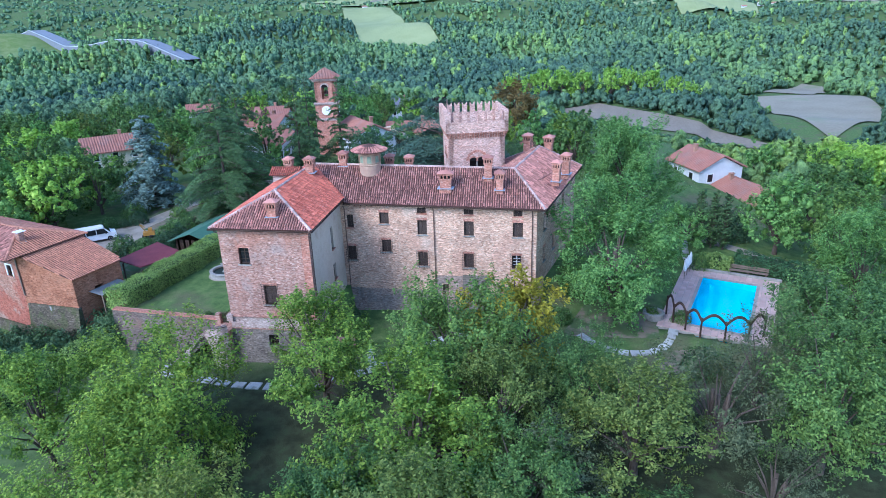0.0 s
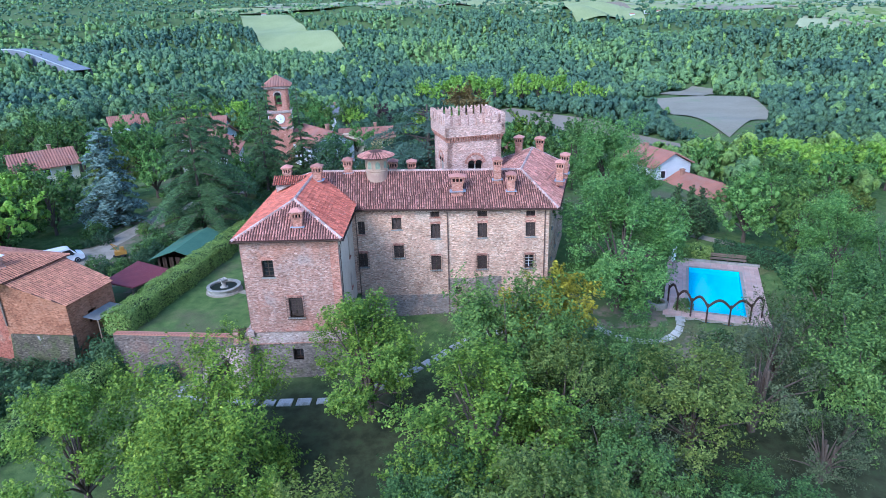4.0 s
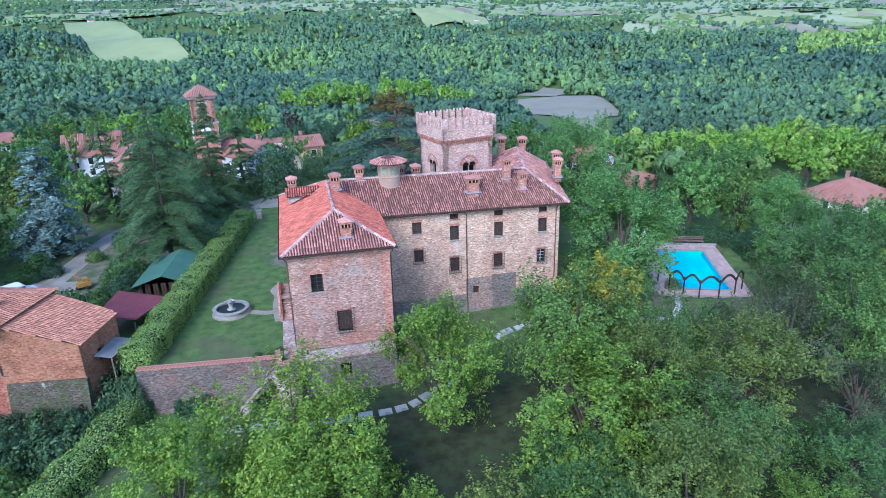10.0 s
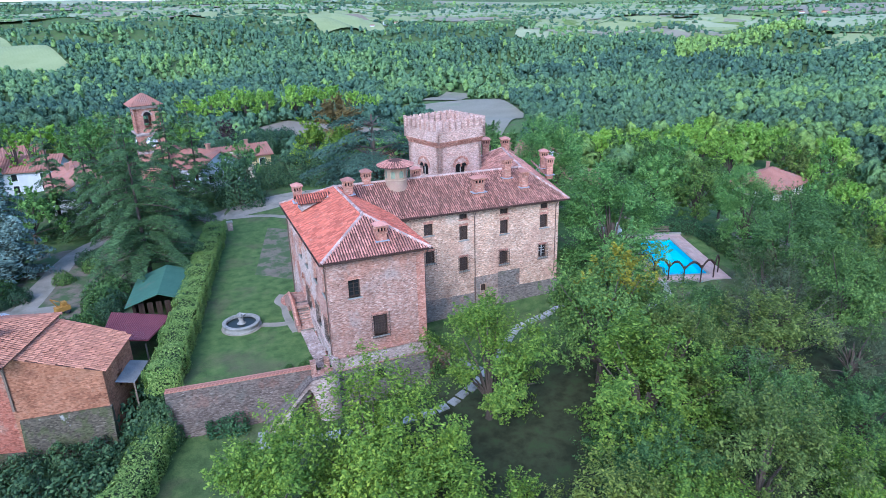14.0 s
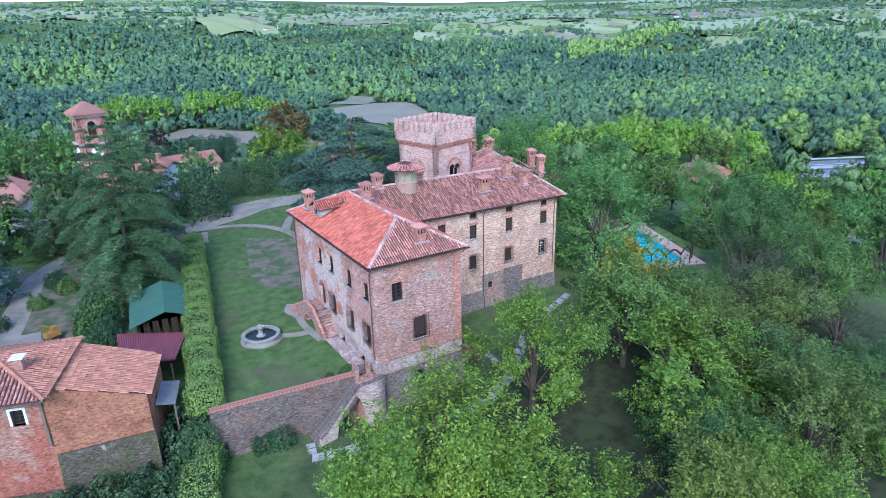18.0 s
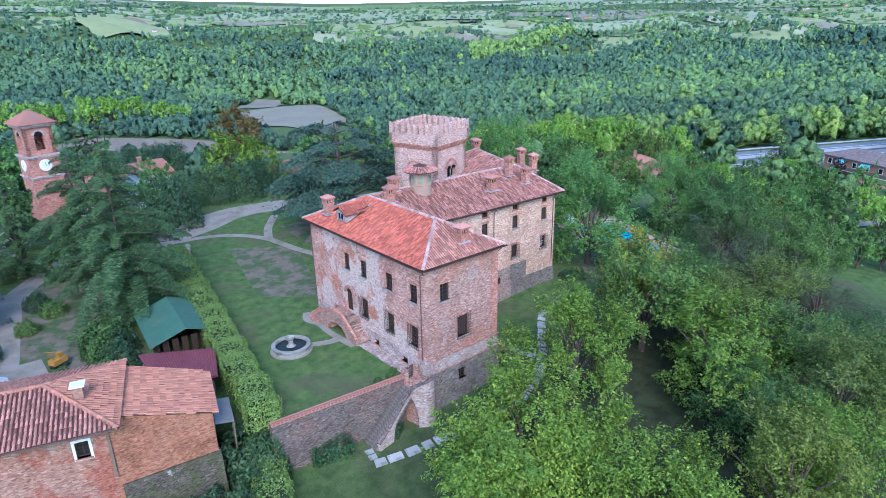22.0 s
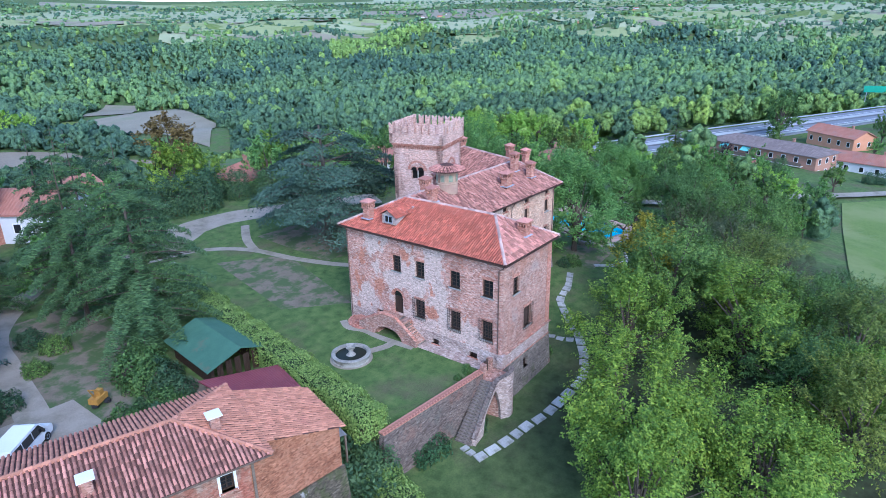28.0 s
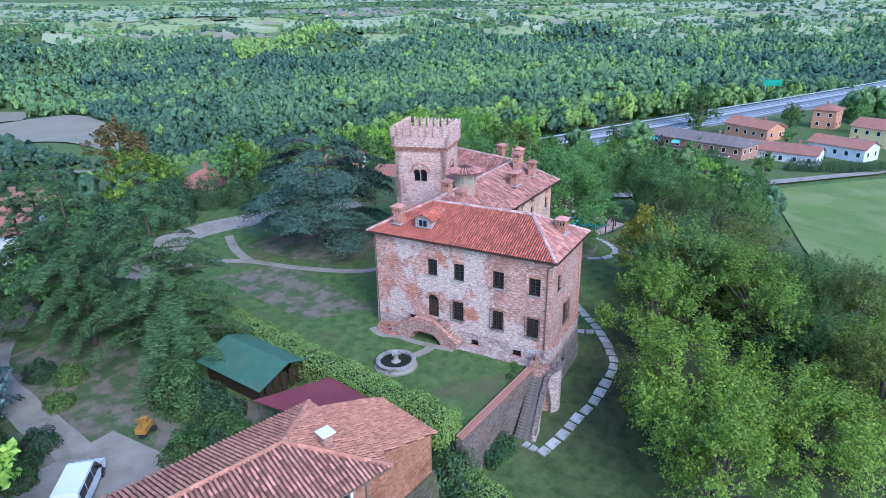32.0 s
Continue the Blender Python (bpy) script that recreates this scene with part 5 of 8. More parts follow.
tagged(part("garden_path", ribbon([(20.0, 20.5), (12.0, 26.0), (9.3, 29.2), (7.2, 36.0), (6.2, 42.5), (4.0, 46.8), (0.5, 49.5), (-4.5, 50.5)], 1.2, 0.04), GRAVEL), "pale curving gravel path across the lawn", "path", kind="structure")
tagged(part("garden_path", ribbon([(6.2, 42.5), (8.2, 47.0), (12.0, 52.5)], 1.2, 0.05), GRAVEL), "pale gravel path branch", "path", kind="structure")
tagged(part("driveway", ribbon([(-8.0, 52.0), (0.5, 54.8), (6.5, 58.0), (14.0, 57.5), (24.0, 52.0), (34.0, 46.0)], 6.0, 0.035), GRAVEL), "wide pale gravel drive before the castle", "road", kind="structure")
tagged(part("driveway", ribbon([(-33.0, 10.0), (-29.5, 20.0), (-27.4, 28.0), (-26.2, 36.0), (-23.5, 46.0), (-15.0, 56.0), (-8.0, 62.0)], 2.7, 0.04), GRAVEL), "rutted gravel farm track", "road", kind="structure")
tagged(part("yard", patch((-36, 14), (-24.5, 16), (-24.5, 27), (-33, 28), 0.03, 16), GRAVEL), "gravel yard beside the barn", "ground", kind="structure")
post = thing("gate_post", (-4.5, 44.4, 0), "low brick gate post at the end of the hedge", "post")
part("shaft", Mesh().box((-4.5, 44.4, 0.6), (0.7, 0.7, 1.2)), BRICK_PALE, post)
part("cap", Mesh().box((-4.5, 44.4, 1.25), (0.85, 0.85, 0.12)), STONE_PALE, post)


def slab_walk(points, w, ln, gap, seed):
    """Stepping slabs along a curve, each an object of its own."""
    rng = random.Random(seed)
    pts = [Vector((*p, 0)) for p in points]
    path = []
    for i in range(len(pts) - 1):
        p0, p1, p2, p3 = pts[max(i - 1, 0)], pts[i], pts[i + 1], pts[min(i + 2, len(pts) - 1)]
        for j in range(40):
            t = j / 40
            path.append(0.5 * (2 * p1 + (p2 - p0) * t + (2 * p0 - 5 * p1 + 4 * p2 - p3) * t * t + (3 * p1 - p0 - 3 * p2 + p3) * t ** 3))
    root = thing("slab_path", (pts[0].x, pts[0].y, gz(pts[0].x, pts[0].y)), "stepping path of pale grey stone slabs in the grass", "path", kind="structure")
    run, nxt = 0.0, 0.0
    for a, b in zip(path, path[1:]):
        run += (b - a).length
        if run >= nxt:
            size = ln * rng.uniform(0.8, 1.2)
            nxt = run + size + gap * rng.uniform(0.6, 1.4)
            d = (b - a).normalized()
            s = Mesh()
            wj = w * rng.uniform(0.85, 1.1)
            out = [(-size / 2, -wj / 2), (size / 2 * rng.uniform(0.85, 1), -wj / 2 * rng.uniform(0.85, 1)), (size / 2, wj / 2 * rng.uniform(0.85, 1)), (-size / 2 * rng.uniform(0.85, 1), wj / 2)]
            s.prism(out, -0.12, 0.06)
            o = part("slab", s, STONE_SLAB, root)
            sl = (gz(a.x + 0.3, a.y) - gz(a.x - 0.3, a.y)) / 0.6, (gz(a.x, a.y + 0.3) - gz(a.x, a.y - 0.3)) / 0.6
            o.matrix_basis = Matrix.Translation((a.x, a.y, gz(a.x, a.y) + 0.03)) @ Euler((math.atan(sl[1]), -math.atan(sl[0]), 0)).to_matrix().to_4x4() @ Matrix.Rotation(math.atan2(d.y, d.x), 4, "Z")


slab_walk([(-6.75, -2.3), (-5.3, -2.7), (-4.0, -3.0), (-2.5, -3.25), (-1.05, -3.45), (0.3, -3.8), (1.6, -4.0), (5.0, -4.15), (7.4, -4.15), (9.1, -3.85), (10.5, -3.1), (11.8, -2.45), (13.0, -1.6), (14.3, -0.7), (17.0, 1.8), (20.0, 4.4), (21.9, 5.1), (24.5, 5.7), (28.5, 7.4)], 0.92, 1.12, 0.28, 3)
slab_walk([(-6.75, -0.75), (-6.9, -1.5)], 0.7, 0.55, 0.25, 7)
slab_walk([(13.4, -0.1), (13.0, 0.76), (12.9, 1.67), (12.6, 2.6)], 0.7, 0.8, 0.15, 5)
slab_walk([(33.1, 5.7), (34.6, 4.25), (36.2, 3.56), (37.9, 3.57), (39.8, 4.3), (41.3, 5.95), (42.3, 8.6)], 0.9, 0.95, 0.12, 4)
slab_walk([(47.3, 24.9), (47.1, 27.0), (47.3, 29.4), (47.9, 32.2)], 0.9, 1.2, 0.15, 6)
tagged(part("garden_path", ribbon([(42.5, 36.5), (47.8, 32.8), (53.4, 30.3), (58.0, 27.6)], 1.7, 0.04), GRAVEL), "pale gravel path behind the pool garden", "path", kind="structure")

# pool
PZ = -2.86
PM = Matrix(((0.937, 0.35, 0, 48.4), (-0.35, 0.937, 0, 14.5), (0, 0, 1, 0), (0, 0, 0, 1)))


def pw(u, v, z=PZ):
    p = PM @ Vector((u, v, z))
    return (p.x, p.y, p.z)


pool = thing("swimming_pool", (48.4, 14.5, -5), "bright blue swimming pool with a terracotta paved surround", "pool", kind="structure")
PU, PV = 2.9, 6.35
TILE_DECK = surface("pinkish paving tiles", ((0.3, (0.42, 0.27, 0.225)), (0.6, (0.55, 0.38, 0.33))), 0.9, rough=0.85, island=0.1, stain=(0.46, 0.35, 0.31), stain_at=(0.5, 0.7))
deck, joints = Mesh(), Mesh()
for u0, u1, v0, v1 in ((-5.4, -PU, -8.0, 8.4), (PU, 5.1, -8.0, 8.4), (-PU, PU, -8.0, -PV), (-PU, PU, PV, 8.4)):
    joints.box(((u0 + u1) / 2, (v0 + v1) / 2, PZ - 0.16), (u1 - u0, v1 - v0, 0.3), m=PM)
    nu, nv = max(1, round((u1 - u0) / 0.62)), max(1, round((v1 - v0) / 0.62))
    for i in range(nu):
        for j in range(nv):
            du, dv = (u1 - u0) / nu, (v1 - v0) / nv
            deck.box((u0 + du * (i + 0.5), v0 + dv * (j + 0.5), PZ - 0.01), (du - 0.03, dv - 0.03, 0.04), m=PM)
part("deck_bed", joints, STONE_PALE, pool)
part("deck_tiles", deck, TILE_DECK, pool, "pinkish terracotta paving", kind="stuff")
rim = Mesh()
for k in range(20):
    v = -PV + (k + 0.5) * 2 * PV / 20
    for u in (-PU - 0.12, PU + 0.12):
        rim.box((u, v, PZ + 0.035), (0.34, 2 * PV / 20 - 0.02, 0.06), m=PM)
for k in range(9):
    u = -PU + (k + 0.5) * 2 * PU / 9
    for v in (-PV - 0.12, PV + 0.12):
        rim.box((u, v, PZ + 0.035), (2 * PU / 9 - 0.02, 0.34, 0.06), m=PM)
part("pool_edge", rim, STONE_PALE, pool, "pale stone edging", kind="stuff")
LINER = surface("blue pool liner", ((0.3, (0.015, 0.52, 0.74)), (0.6, (0.025, 0.62, 0.82))), 0.5, rough=0.5, bump=0.0)
basin = Mesh().box((0, 0, PZ - 1.65), (2 * PU, 2 * PV, 0.1), m=PM)
for u, v, su, sv in ((-PU + 0.02, 0, 0.06, 2 * PV), (PU - 0.02, 0, 0.06, 2 * PV), (0, -PV + 0.02, 2 * PU - 0.1, 0.06), (0, PV - 0.02, 2 * PU - 0.1, 0.06)):
    basin.box((u, v, PZ - 0.85), (su, sv, 1.6), m=PM)
part("liner", basin, LINER, pool, "bright blue pool lining")
wm, wnn, wl, wb = nodes_of("clear pool water")
wb.inputs["Transmission Weight"].default_value, wb.inputs["Roughness"].default_value, wb.inputs["IOR"].default_value = 1.0, 0.02, 1.33
wb.inputs["Base Color"].default_value = (0.75, 0.95, 1.0, 1)
bump_node(wnn, wl, noise_node(wnn, wl, coords(wnn, wl), 2.5, 3), 0.15, 0.05, wb)
water = part("water", Mesh().poly(pw(-PU, -PV, PZ - 0.12), pw(PU, -PV, PZ - 0.12), pw(PU, PV, PZ - 0.12), pw(-PU, PV, PZ - 0.12)), wm, pool, "clear rippled water")
water.visible_shadow = False
part("step", Mesh().box((0, 8.55, PZ + 0.12), (10.6, 0.35, 0.3), m=PM), STONE_PALE, pool, "low stone step behind the pool")

# arched pergola bending round the pool's end
ARCH = [(42.0, 11.6), (42.3, 9.7), (43.2, 8.2), (44.3, 6.8), (46.4, 6.2), (48.6, 6.4), (50.3, 7.4)]
for i, ((x, y), (nx, ny)) in enumerate(zip(ARCH, ARCH[1:])):
    pg = thing("garden_arch", (x, y, PZ), "dark weathered wooden pergola arch by the pool", "pergola", "arches beside the pool")
    part("post", Mesh().tube([(x, y, PZ - 0.3), (x, y, PZ + 2.1)], 0.09, 6), WOOD_DARK, pg)
    bow = [(x + (nx - x) * q, y + (ny - y) * q, PZ + 1.7 + 0.8 * math.sin(math.pi * q)) for q in np.linspace(0, 1, 11)]
    part("bow", Mesh().tube(bow, 0.10, 6), WOOD_DARK, pg)
    part("brace", Mesh().tube([(bx, by, bz + 0.16) for bx, by, bz in bow], 0.05, 5), WOOD_DARK, pg)
    if i == len(ARCH) - 2:
        part("post", Mesh().tube([(nx, ny, PZ - 0.3), (nx, ny, PZ + 2.1)], 0.09, 6), WOOD_DARK, pg)
kiosk = thing("garden_well", (41.0, 10.6, PZ), "round low stone planter beside the pool terrace", "planter")
part("ring", Mesh().lathe([(1.1, -0.2), (1.1, 0.55), (1.0, 0.62), (0.8, 0.6), (0.8, 0.2), (0.02, 0.2)], 20, (40.6, 10.9, PZ), caps=False), STONE_PALE, kiosk)
bench = thing("pool_bench", (54.0, 21.5, PZ), "long low wooden bench at the pool", "bench")
for k in range(3):
    part("seat_slat", Mesh().box((1.7, 8.95 + 0.2 * k, PZ + 0.45), (4.2, 0.17, 0.06), m=PM), WOOD_GREY, bench)
for k in range(2):
    part("back_slat", Mesh().box((1.7, 9.55, PZ + 0.65 + 0.24 * k), (4.2, 0.06, 0.19), m=PM), WOOD_GREY, bench)
for u in (-0.2, 1.7, 3.6):
    part("leg", Mesh().box((u, 9.2, PZ + 0.2), (0.12, 0.55, 0.44), m=PM), WOOD_GREY, bench)
for u, v in ((-4.6, 7.4), (-4.7, 6.2), (-4.8, 5.0)):
    x, y, _ = pw(u, v)
    par = thing("closed_parasol", (x, y, PZ), "closed white garden parasol", "parasol", "parasols by the pool")
    part("pole", Mesh().tube([(x, y, PZ), (x, y, PZ + 2.6)], 0.04, 6), WOOD_GREY, par)
    part("canopy", Mesh().lathe([(0.1, 1.0), (0.22, 1.3), (0.16, 2.2), (0.05, 2.6)], 9, (x, y, PZ)), PAINT_WHITE, par)

# barn, sheds and van
BU, BV = Vector((0.951, -0.31, 0)), Vector((0.31, 0.951, 0))
BO = Vector((-23.58, 1.18, 0)) - BU * 0.35 + BV * 0.35
barn = thing("barn", (-28, 7, -3), "long brick barn under a hipped red clay roof", "barn")


def bp(u, v, z=0.0):
    p = BO + BU * u + BV * v
    return (p.x, p.y, z)


BL, BW, BE = 34.0, 8.25, 5.45
BF = 1.1  # the front wall stands back under a deep eave
bs = [(31.5, 32.3, 3.1, 4.3), (24.5, 25.4, 2.8, 4.2), (17.0, 17.9, 2.8, 4.2)]
part("wall", wall_panel(Mesh(), bp(-BL, BF)[:2], bp(-0.7, BF)[:2], -5.2, BE, bs), BRICK_BARN, barn, "patched red brick barn wall")
part("wall", wall_panel(Mesh(), bp(0, BF + 0.6)[:2], bp(0, BW)[:2], -4.0, BE, []), RENDER_ORANGE, barn)
part("wall", wall_panel(Mesh(), bp(0, BW)[:2], bp(-BL, BW)[:2], -1.0, BE, [(6, 8.4, -0.4, 2.2), (14, 15, 2.2, 3.6)]), BRICK_BARN, barn)
for h in bs:
    w = window_unit(barn, bp(-BL, BF)[:2], bp(0, BF)[:2], h, style="glass", surround=False)
    m = frame_of(bp(-BL, BF)[:2], bp(0, BF)[:2], h[0], h[2])
    fr = Mesh()
    ww, hh = h[1] - h[0], h[3] - h[2]
    for c, s in (((-0.08, -0.02, hh / 2), (0.16, 0.06, hh + 0.3)), ((ww + 0.08, -0.02, hh / 2), (0.16, 0.06, hh + 0.3)), ((ww / 2, -0.02, hh + 0.08), (ww, 0.06, 0.16)), ((ww / 2, -0.02, -0.08), (ww, 0.06, 0.16))):
        fr.box(c, s, m=m)
    part("white_surround", fr, PAINT_WHITE, w)
O = 0.4
c_se, c_ne, c_sw, c_nw = bp(O, -O, BE + 0.15), bp(O, BW + O, BE + 0.15), bp(-BL, -O, BE + 0.15), bp(-BL, BW + O, BE + 0.15)
r_e, r_w = bp(-4.0, BW / 2, 7.15), bp(-BL, BW / 2, 7.15)
for i, poly in enumerate(([c_se, c_ne, r_e], [c_sw, c_se, r_e, r_w], [c_ne, c_nw, r_w, r_e])):
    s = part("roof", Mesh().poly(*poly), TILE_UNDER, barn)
    V, F = tiled(poly, 0.27, 0.42, seed=80 + i)
    V = V.reshape(-1, 8, 3)
    far = np.hypot(*(V.mean(1)[:, :2] - np.array([-26.0, 2.0])).T)
    order = np.argsort(far)
    near = order[:150] if i < 2 else order[:0]
    rest = np.setdiff1d(order, near)
    part("roof_tiles", fast_data("roof_tiles", V[rest].reshape(-1, 3), F[:3 * len(rest)]), TILE_HIP if i == 1 else TILE_BARN, s, "weathered barrel tiles", kind="stuff")
    for q in near:
        part("tile", fast_data("tile", V[q], F[:3]), TILE_HIP if i == 1 else TILE_BARN, s)
for a, b in ((c_se, r_e), (c_ne, r_e), (r_e, r_w)):
    ridge_tiles(a, b, barn, TILE_BARN, 0.16)
part("soffit", Mesh().poly(bp(-BL, -O, BE + 0.02), bp(-BL, BF + 0.1, BE + 0.25), bp(O, BF + 0.1, BE + 0.25), bp(O, -O, BE + 0.02)), WOOD_GREY, barn, "weathered timber eave boards")
# lower annex on the barn's east end
a_se, a_ne = (-17.28, 1.83), (-15.63, 7.53)
a_nw = bp(0.05, 8.1)
a_front = bp(-0.7, BF)
wx, wy = -17.55 - a_front[0], 2.05 - a_front[1]
wl_ = math.hypot(wx, wy)
WM = Matrix(((wx / wl_, -wy / wl_, 0, a_front[0]), (wy / wl_, wx / wl_, 0, a_front[1]), (0, 0, 1, 0), (0, 0, 0, 1)))
part("wall", Mesh().strip([(0, -4.8), (wl_, -4.8), (wl_, 3.62), (0, 5.72)], WM, 0.5), RENDER_ORANGE, barn, "orange rendered annex wall")
part("wall", wall_panel(Mesh(), (-17.55, 2.05), (-15.9, 7.4), -4.0, 3.4, [(2.2, 3.2, 0.6, 1.8)]), RENDER_ORANGE, barn)
part("wall", wall_panel(Mesh(), (-15.9, 7.4), a_nw[:2], -1.0, 3.4, []), RENDER_ORANGE, barn)
for q, r in ((((a_nw[0], a_nw[1])), (-15.9, 7.4)),):
    part("gable", Mesh().poly((q[0], q[1], 3.4), (r[0], r[1], 3.4), (q[0], q[1], 5.3)), RENDER_ORANGE, barn)
foot = Mesh()
wall_panel(foot, (a_front[0] + 0.3, a_front[1] - 0.2), (-17.45, 1.85), -5.2, 0.3, [], 0.4, 0.9, 0.3)
wall_panel(foot, bp(-BL, BF - 0.12)[:2], bp(-0.7, BF - 0.12)[:2], -5.6, -2.6, [], 0.4, 0.5, -2.6)
part("footing", foot, FOOT_MOSSY, barn, "dark mossy rubble footing")
part("downpipe", Mesh().box((a_front[0] + 0.12, a_front[1] - 0.12, 3.3), (0.16, 0.1, 4.3), -0.32), WOOD_GREY, barn, "pale grey downpipe at the annex corner")
apoly = [(a_se[0], a_se[1] - 0.1, 3.47), (a_ne[0], a_ne[1], 3.5), (a_nw[0], a_nw[1] + 0.2, 5.45), (*bp(0.15, 1.2)[:2], 5.45)]
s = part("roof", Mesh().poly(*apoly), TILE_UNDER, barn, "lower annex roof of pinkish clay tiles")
part("roof_tiles", fast_data("roof_tiles", *tiled(apoly, 0.24, 0.42, seed=90)), TILE_BARN, s, kind="stuff")
for u, v, top in ((-1.9, 2.9, 7.4), (-9.0, 1.6, 7.2)):
    x, y, _ = bp(u, v)
    ch = part("chimney", Mesh().box((x, y, top - 0.75), (0.55, 0.55, 1.5), -0.32), BRICK_END, barn)
    part("cap", Mesh().box((x, y, top), (0.9, 0.9, 0.07), -0.32), PAINT_WHITE, ch, "white slab chimney cap")
    for i in (-1, 1):
        for j in (-1, 1):
            part("cap_support", Mesh().box((x + i * 0.2, y + j * 0.2, top - 0.1), (0.1, 0.1, 0.13), -0.32), BRICK_END, ch)
    part("flashing", Mesh().box((x, y, top - 1.12), (0.9, 0.9, 0.04), -0.32), LEAD, ch)
tin = thing("lean_to", (-15.6, 6.0, -1), "small grey corrugated lean-to beside the annex", "lean-to")
SHEET = surface("grey corrugated sheet", ((0.3, (0.16, 0.16, 0.155)), (0.6, (0.25, 0.245, 0.235))), 1.5, rough=0.7, metal=0.1)
cor = Mesh()
pts = []
for i in range(41):
    y = 3.4 + i * 0.085
    x = -15.9 + 0.29 * (y - 5.4)
    pts += [(x - 0.6, y, 1.5 + 0.06 * (i % 2)), (x + 0.8, y, 1.1 + 0.06 * (i % 2))]
cor.add(pts, [(2 * i, 2 * i + 1, 2 * i + 3, 2 * i + 2) for i in range(40)])
part("sheet", cor, SHEET, tin)
for y in (3.5, 6.7):
    part("post", Mesh().box((-15.2 + 0.29 * (y - 5.4), y, -0.2), (0.12, 0.12, 2.7)), WOOD_GREY, tin)

GREEN_FELT = surface("green felt", ((0.3, (0.045, 0.115, 0.075)), (0.6, (0.072, 0.165, 0.105))), 0.8, rough=0.85, stain=(0.15, 0.12, 0.08), stain_at=(0.62, 0.75))
MAROON = surface("maroon corrugated roof", ((0.3, (0.17, 0.035, 0.045)), (0.6, (0.25, 0.06, 0.065))), 0.8, rough=0.6)
shed = thing("timber_shed", (-14, 22.5, -0.4), "timber shed with a green felt gabled roof", "shed")
sd = Vector((0.12, 0.993, 0))
se = Vector((0.993, -0.12, 0))
so = Vector((-16.6, 18.9, 0))


def sp(u, v, z):
    p = so + se * u + sd * v
    return (p.x, p.y, z)


for a, b in (((0.2, 0.2), (4.7, 0.2)), ((4.7, 0.2), (4.7, 7.4)), ((4.7, 7.4), (0.2, 7.4)), ((0.2, 7.4), (0.2, 0.2))):
    p, q = Vector(sp(*a, 0)), Vector(sp(*b, 0))
    k = int((q - p).length / 0.28)
    for i in range(k):
        c = p + (q - p) * (i + 0.5) / k
        if a == (0.2, 0.2) and i % 3 == 1:
            continue
        part("board", Mesh().box((c.x, c.y, 0.55), (0.26, 0.05, 1.9), math.atan2((q - p).y, (q - p).x)), WOOD_DARK, shed)
part("post", Mesh().box(sp(4.8, -0.2, 0.5), (0.15, 0.15, 2.0)), WOOD_GREY, shed)
part("roof", Mesh().add([sp(-0.4, -0.5, 1.45), sp(-0.4, 8.0, 1.45), sp(2.9, 8.0, 2.6), sp(2.9, -0.5, 2.6), sp(-0.4, -0.5, 1.38), sp(-0.4, 8.0, 1.38), sp(2.9, 8.0, 2.53), sp(2.9, -0.5, 2.53)], [(0, 3, 2, 1), (4, 5, 6, 7), (0, 1, 5, 4), (3, 0, 4, 7), (1, 2, 6, 5)]), GREEN_FELT, shed)
part("roof", Mesh().add([sp(2.9, -0.5, 2.6), sp(2.9, 8.0, 2.6), sp(5.3, 8.0, 1.75), sp(5.3, -0.5, 1.75), sp(2.9, -0.5, 2.53), sp(2.9, 8.0, 2.53), sp(5.3, 8.0, 1.68), sp(5.3, -0.5, 1.68)], [(0, 3, 2, 1), (4, 5, 6, 7), (2, 3, 7, 6), (3, 0, 4, 7), (1, 2, 6, 5)]), GREEN_FELT, shed)
car = thing("open_shelter", (-16, 13.5, -0.4), "open shelter with a maroon corrugated roof", "shelter")
q0, q1, q2, q3 = (-18.6, 10.6), (-14.6, 8.8), (-12.6, 14.6), (-18.2, 18.0)
grid = Mesh()
pts = []
for i in range(57):
    t = i / 56
    for a, z in (((q0, q1), 2.1), ((q3, q2), 1.5)):
        pts.append((a[0][0] + (a[1][0] - a[0][0]) * t, a[0][1] + (a[1][1] - a[0][1]) * t, z + 0.045 * (i % 2)))
grid.add(pts, [(2 * i, 2 * i + 2, 2 * i + 3, 2 * i + 1) for i in range(56)])
part("roof", grid, MAROON, car)
part("roof_edge", Mesh().add([(*q0, 2.08), (*q1, 2.08), (*q2, 1.48), (*q3, 1.48), (*q0, 1.98), (*q1, 1.98), (*q2, 1.38), (*q3, 1.38)], [(4, 5, 6, 7), (0, 1, 5, 4), (1, 2, 6, 5), (2, 3, 7, 6), (3, 0, 4, 7), (0, 3, 2, 1)]), MAROON, car)
for x, y in ((-18.2, 10.9), (-14.9, 9.3), (-13.0, 14.3), (-17.9, 17.5)):
    part("post", Mesh().box((x, y, 0.5), (0.14, 0.14, 2.1)), WOOD_GREY, car)

# parked van
VX, VY, VZ, VA = -30.0, 22.6, gz(-30.0, 22.6) + 0.03, radians(40)
VM = Matrix.Translation((VX, VY, VZ)) @ Matrix.Rotation(VA, 4, "Z")
van = thing("white_van", (VX, VY, VZ), "white passenger van parked on gravel", "van")
VPAINT = surface("white car paint", ((0.3, (0.76, 0.77, 0.78)), (0.6, (0.82, 0.83, 0.84))), 1.0, rough=0.25, bump=0.0, spec=0.5)
RUBBER = surface("tyre rubber", ((0.3, (0.015, 0.015, 0.016)), (0.6, (0.03, 0.03, 0.03))), 5.0, rough=0.9)
side = [(-2.45, 0.35), (2.35, 0.35), (2.5, 0.6), (2.45, 0.95), (1.75, 1.15), (1.05, 1.88), (0.8, 1.94), (-2.3, 1.96), (-2.5, 1.7), (-2.55, 0.7)]
b = Mesh()
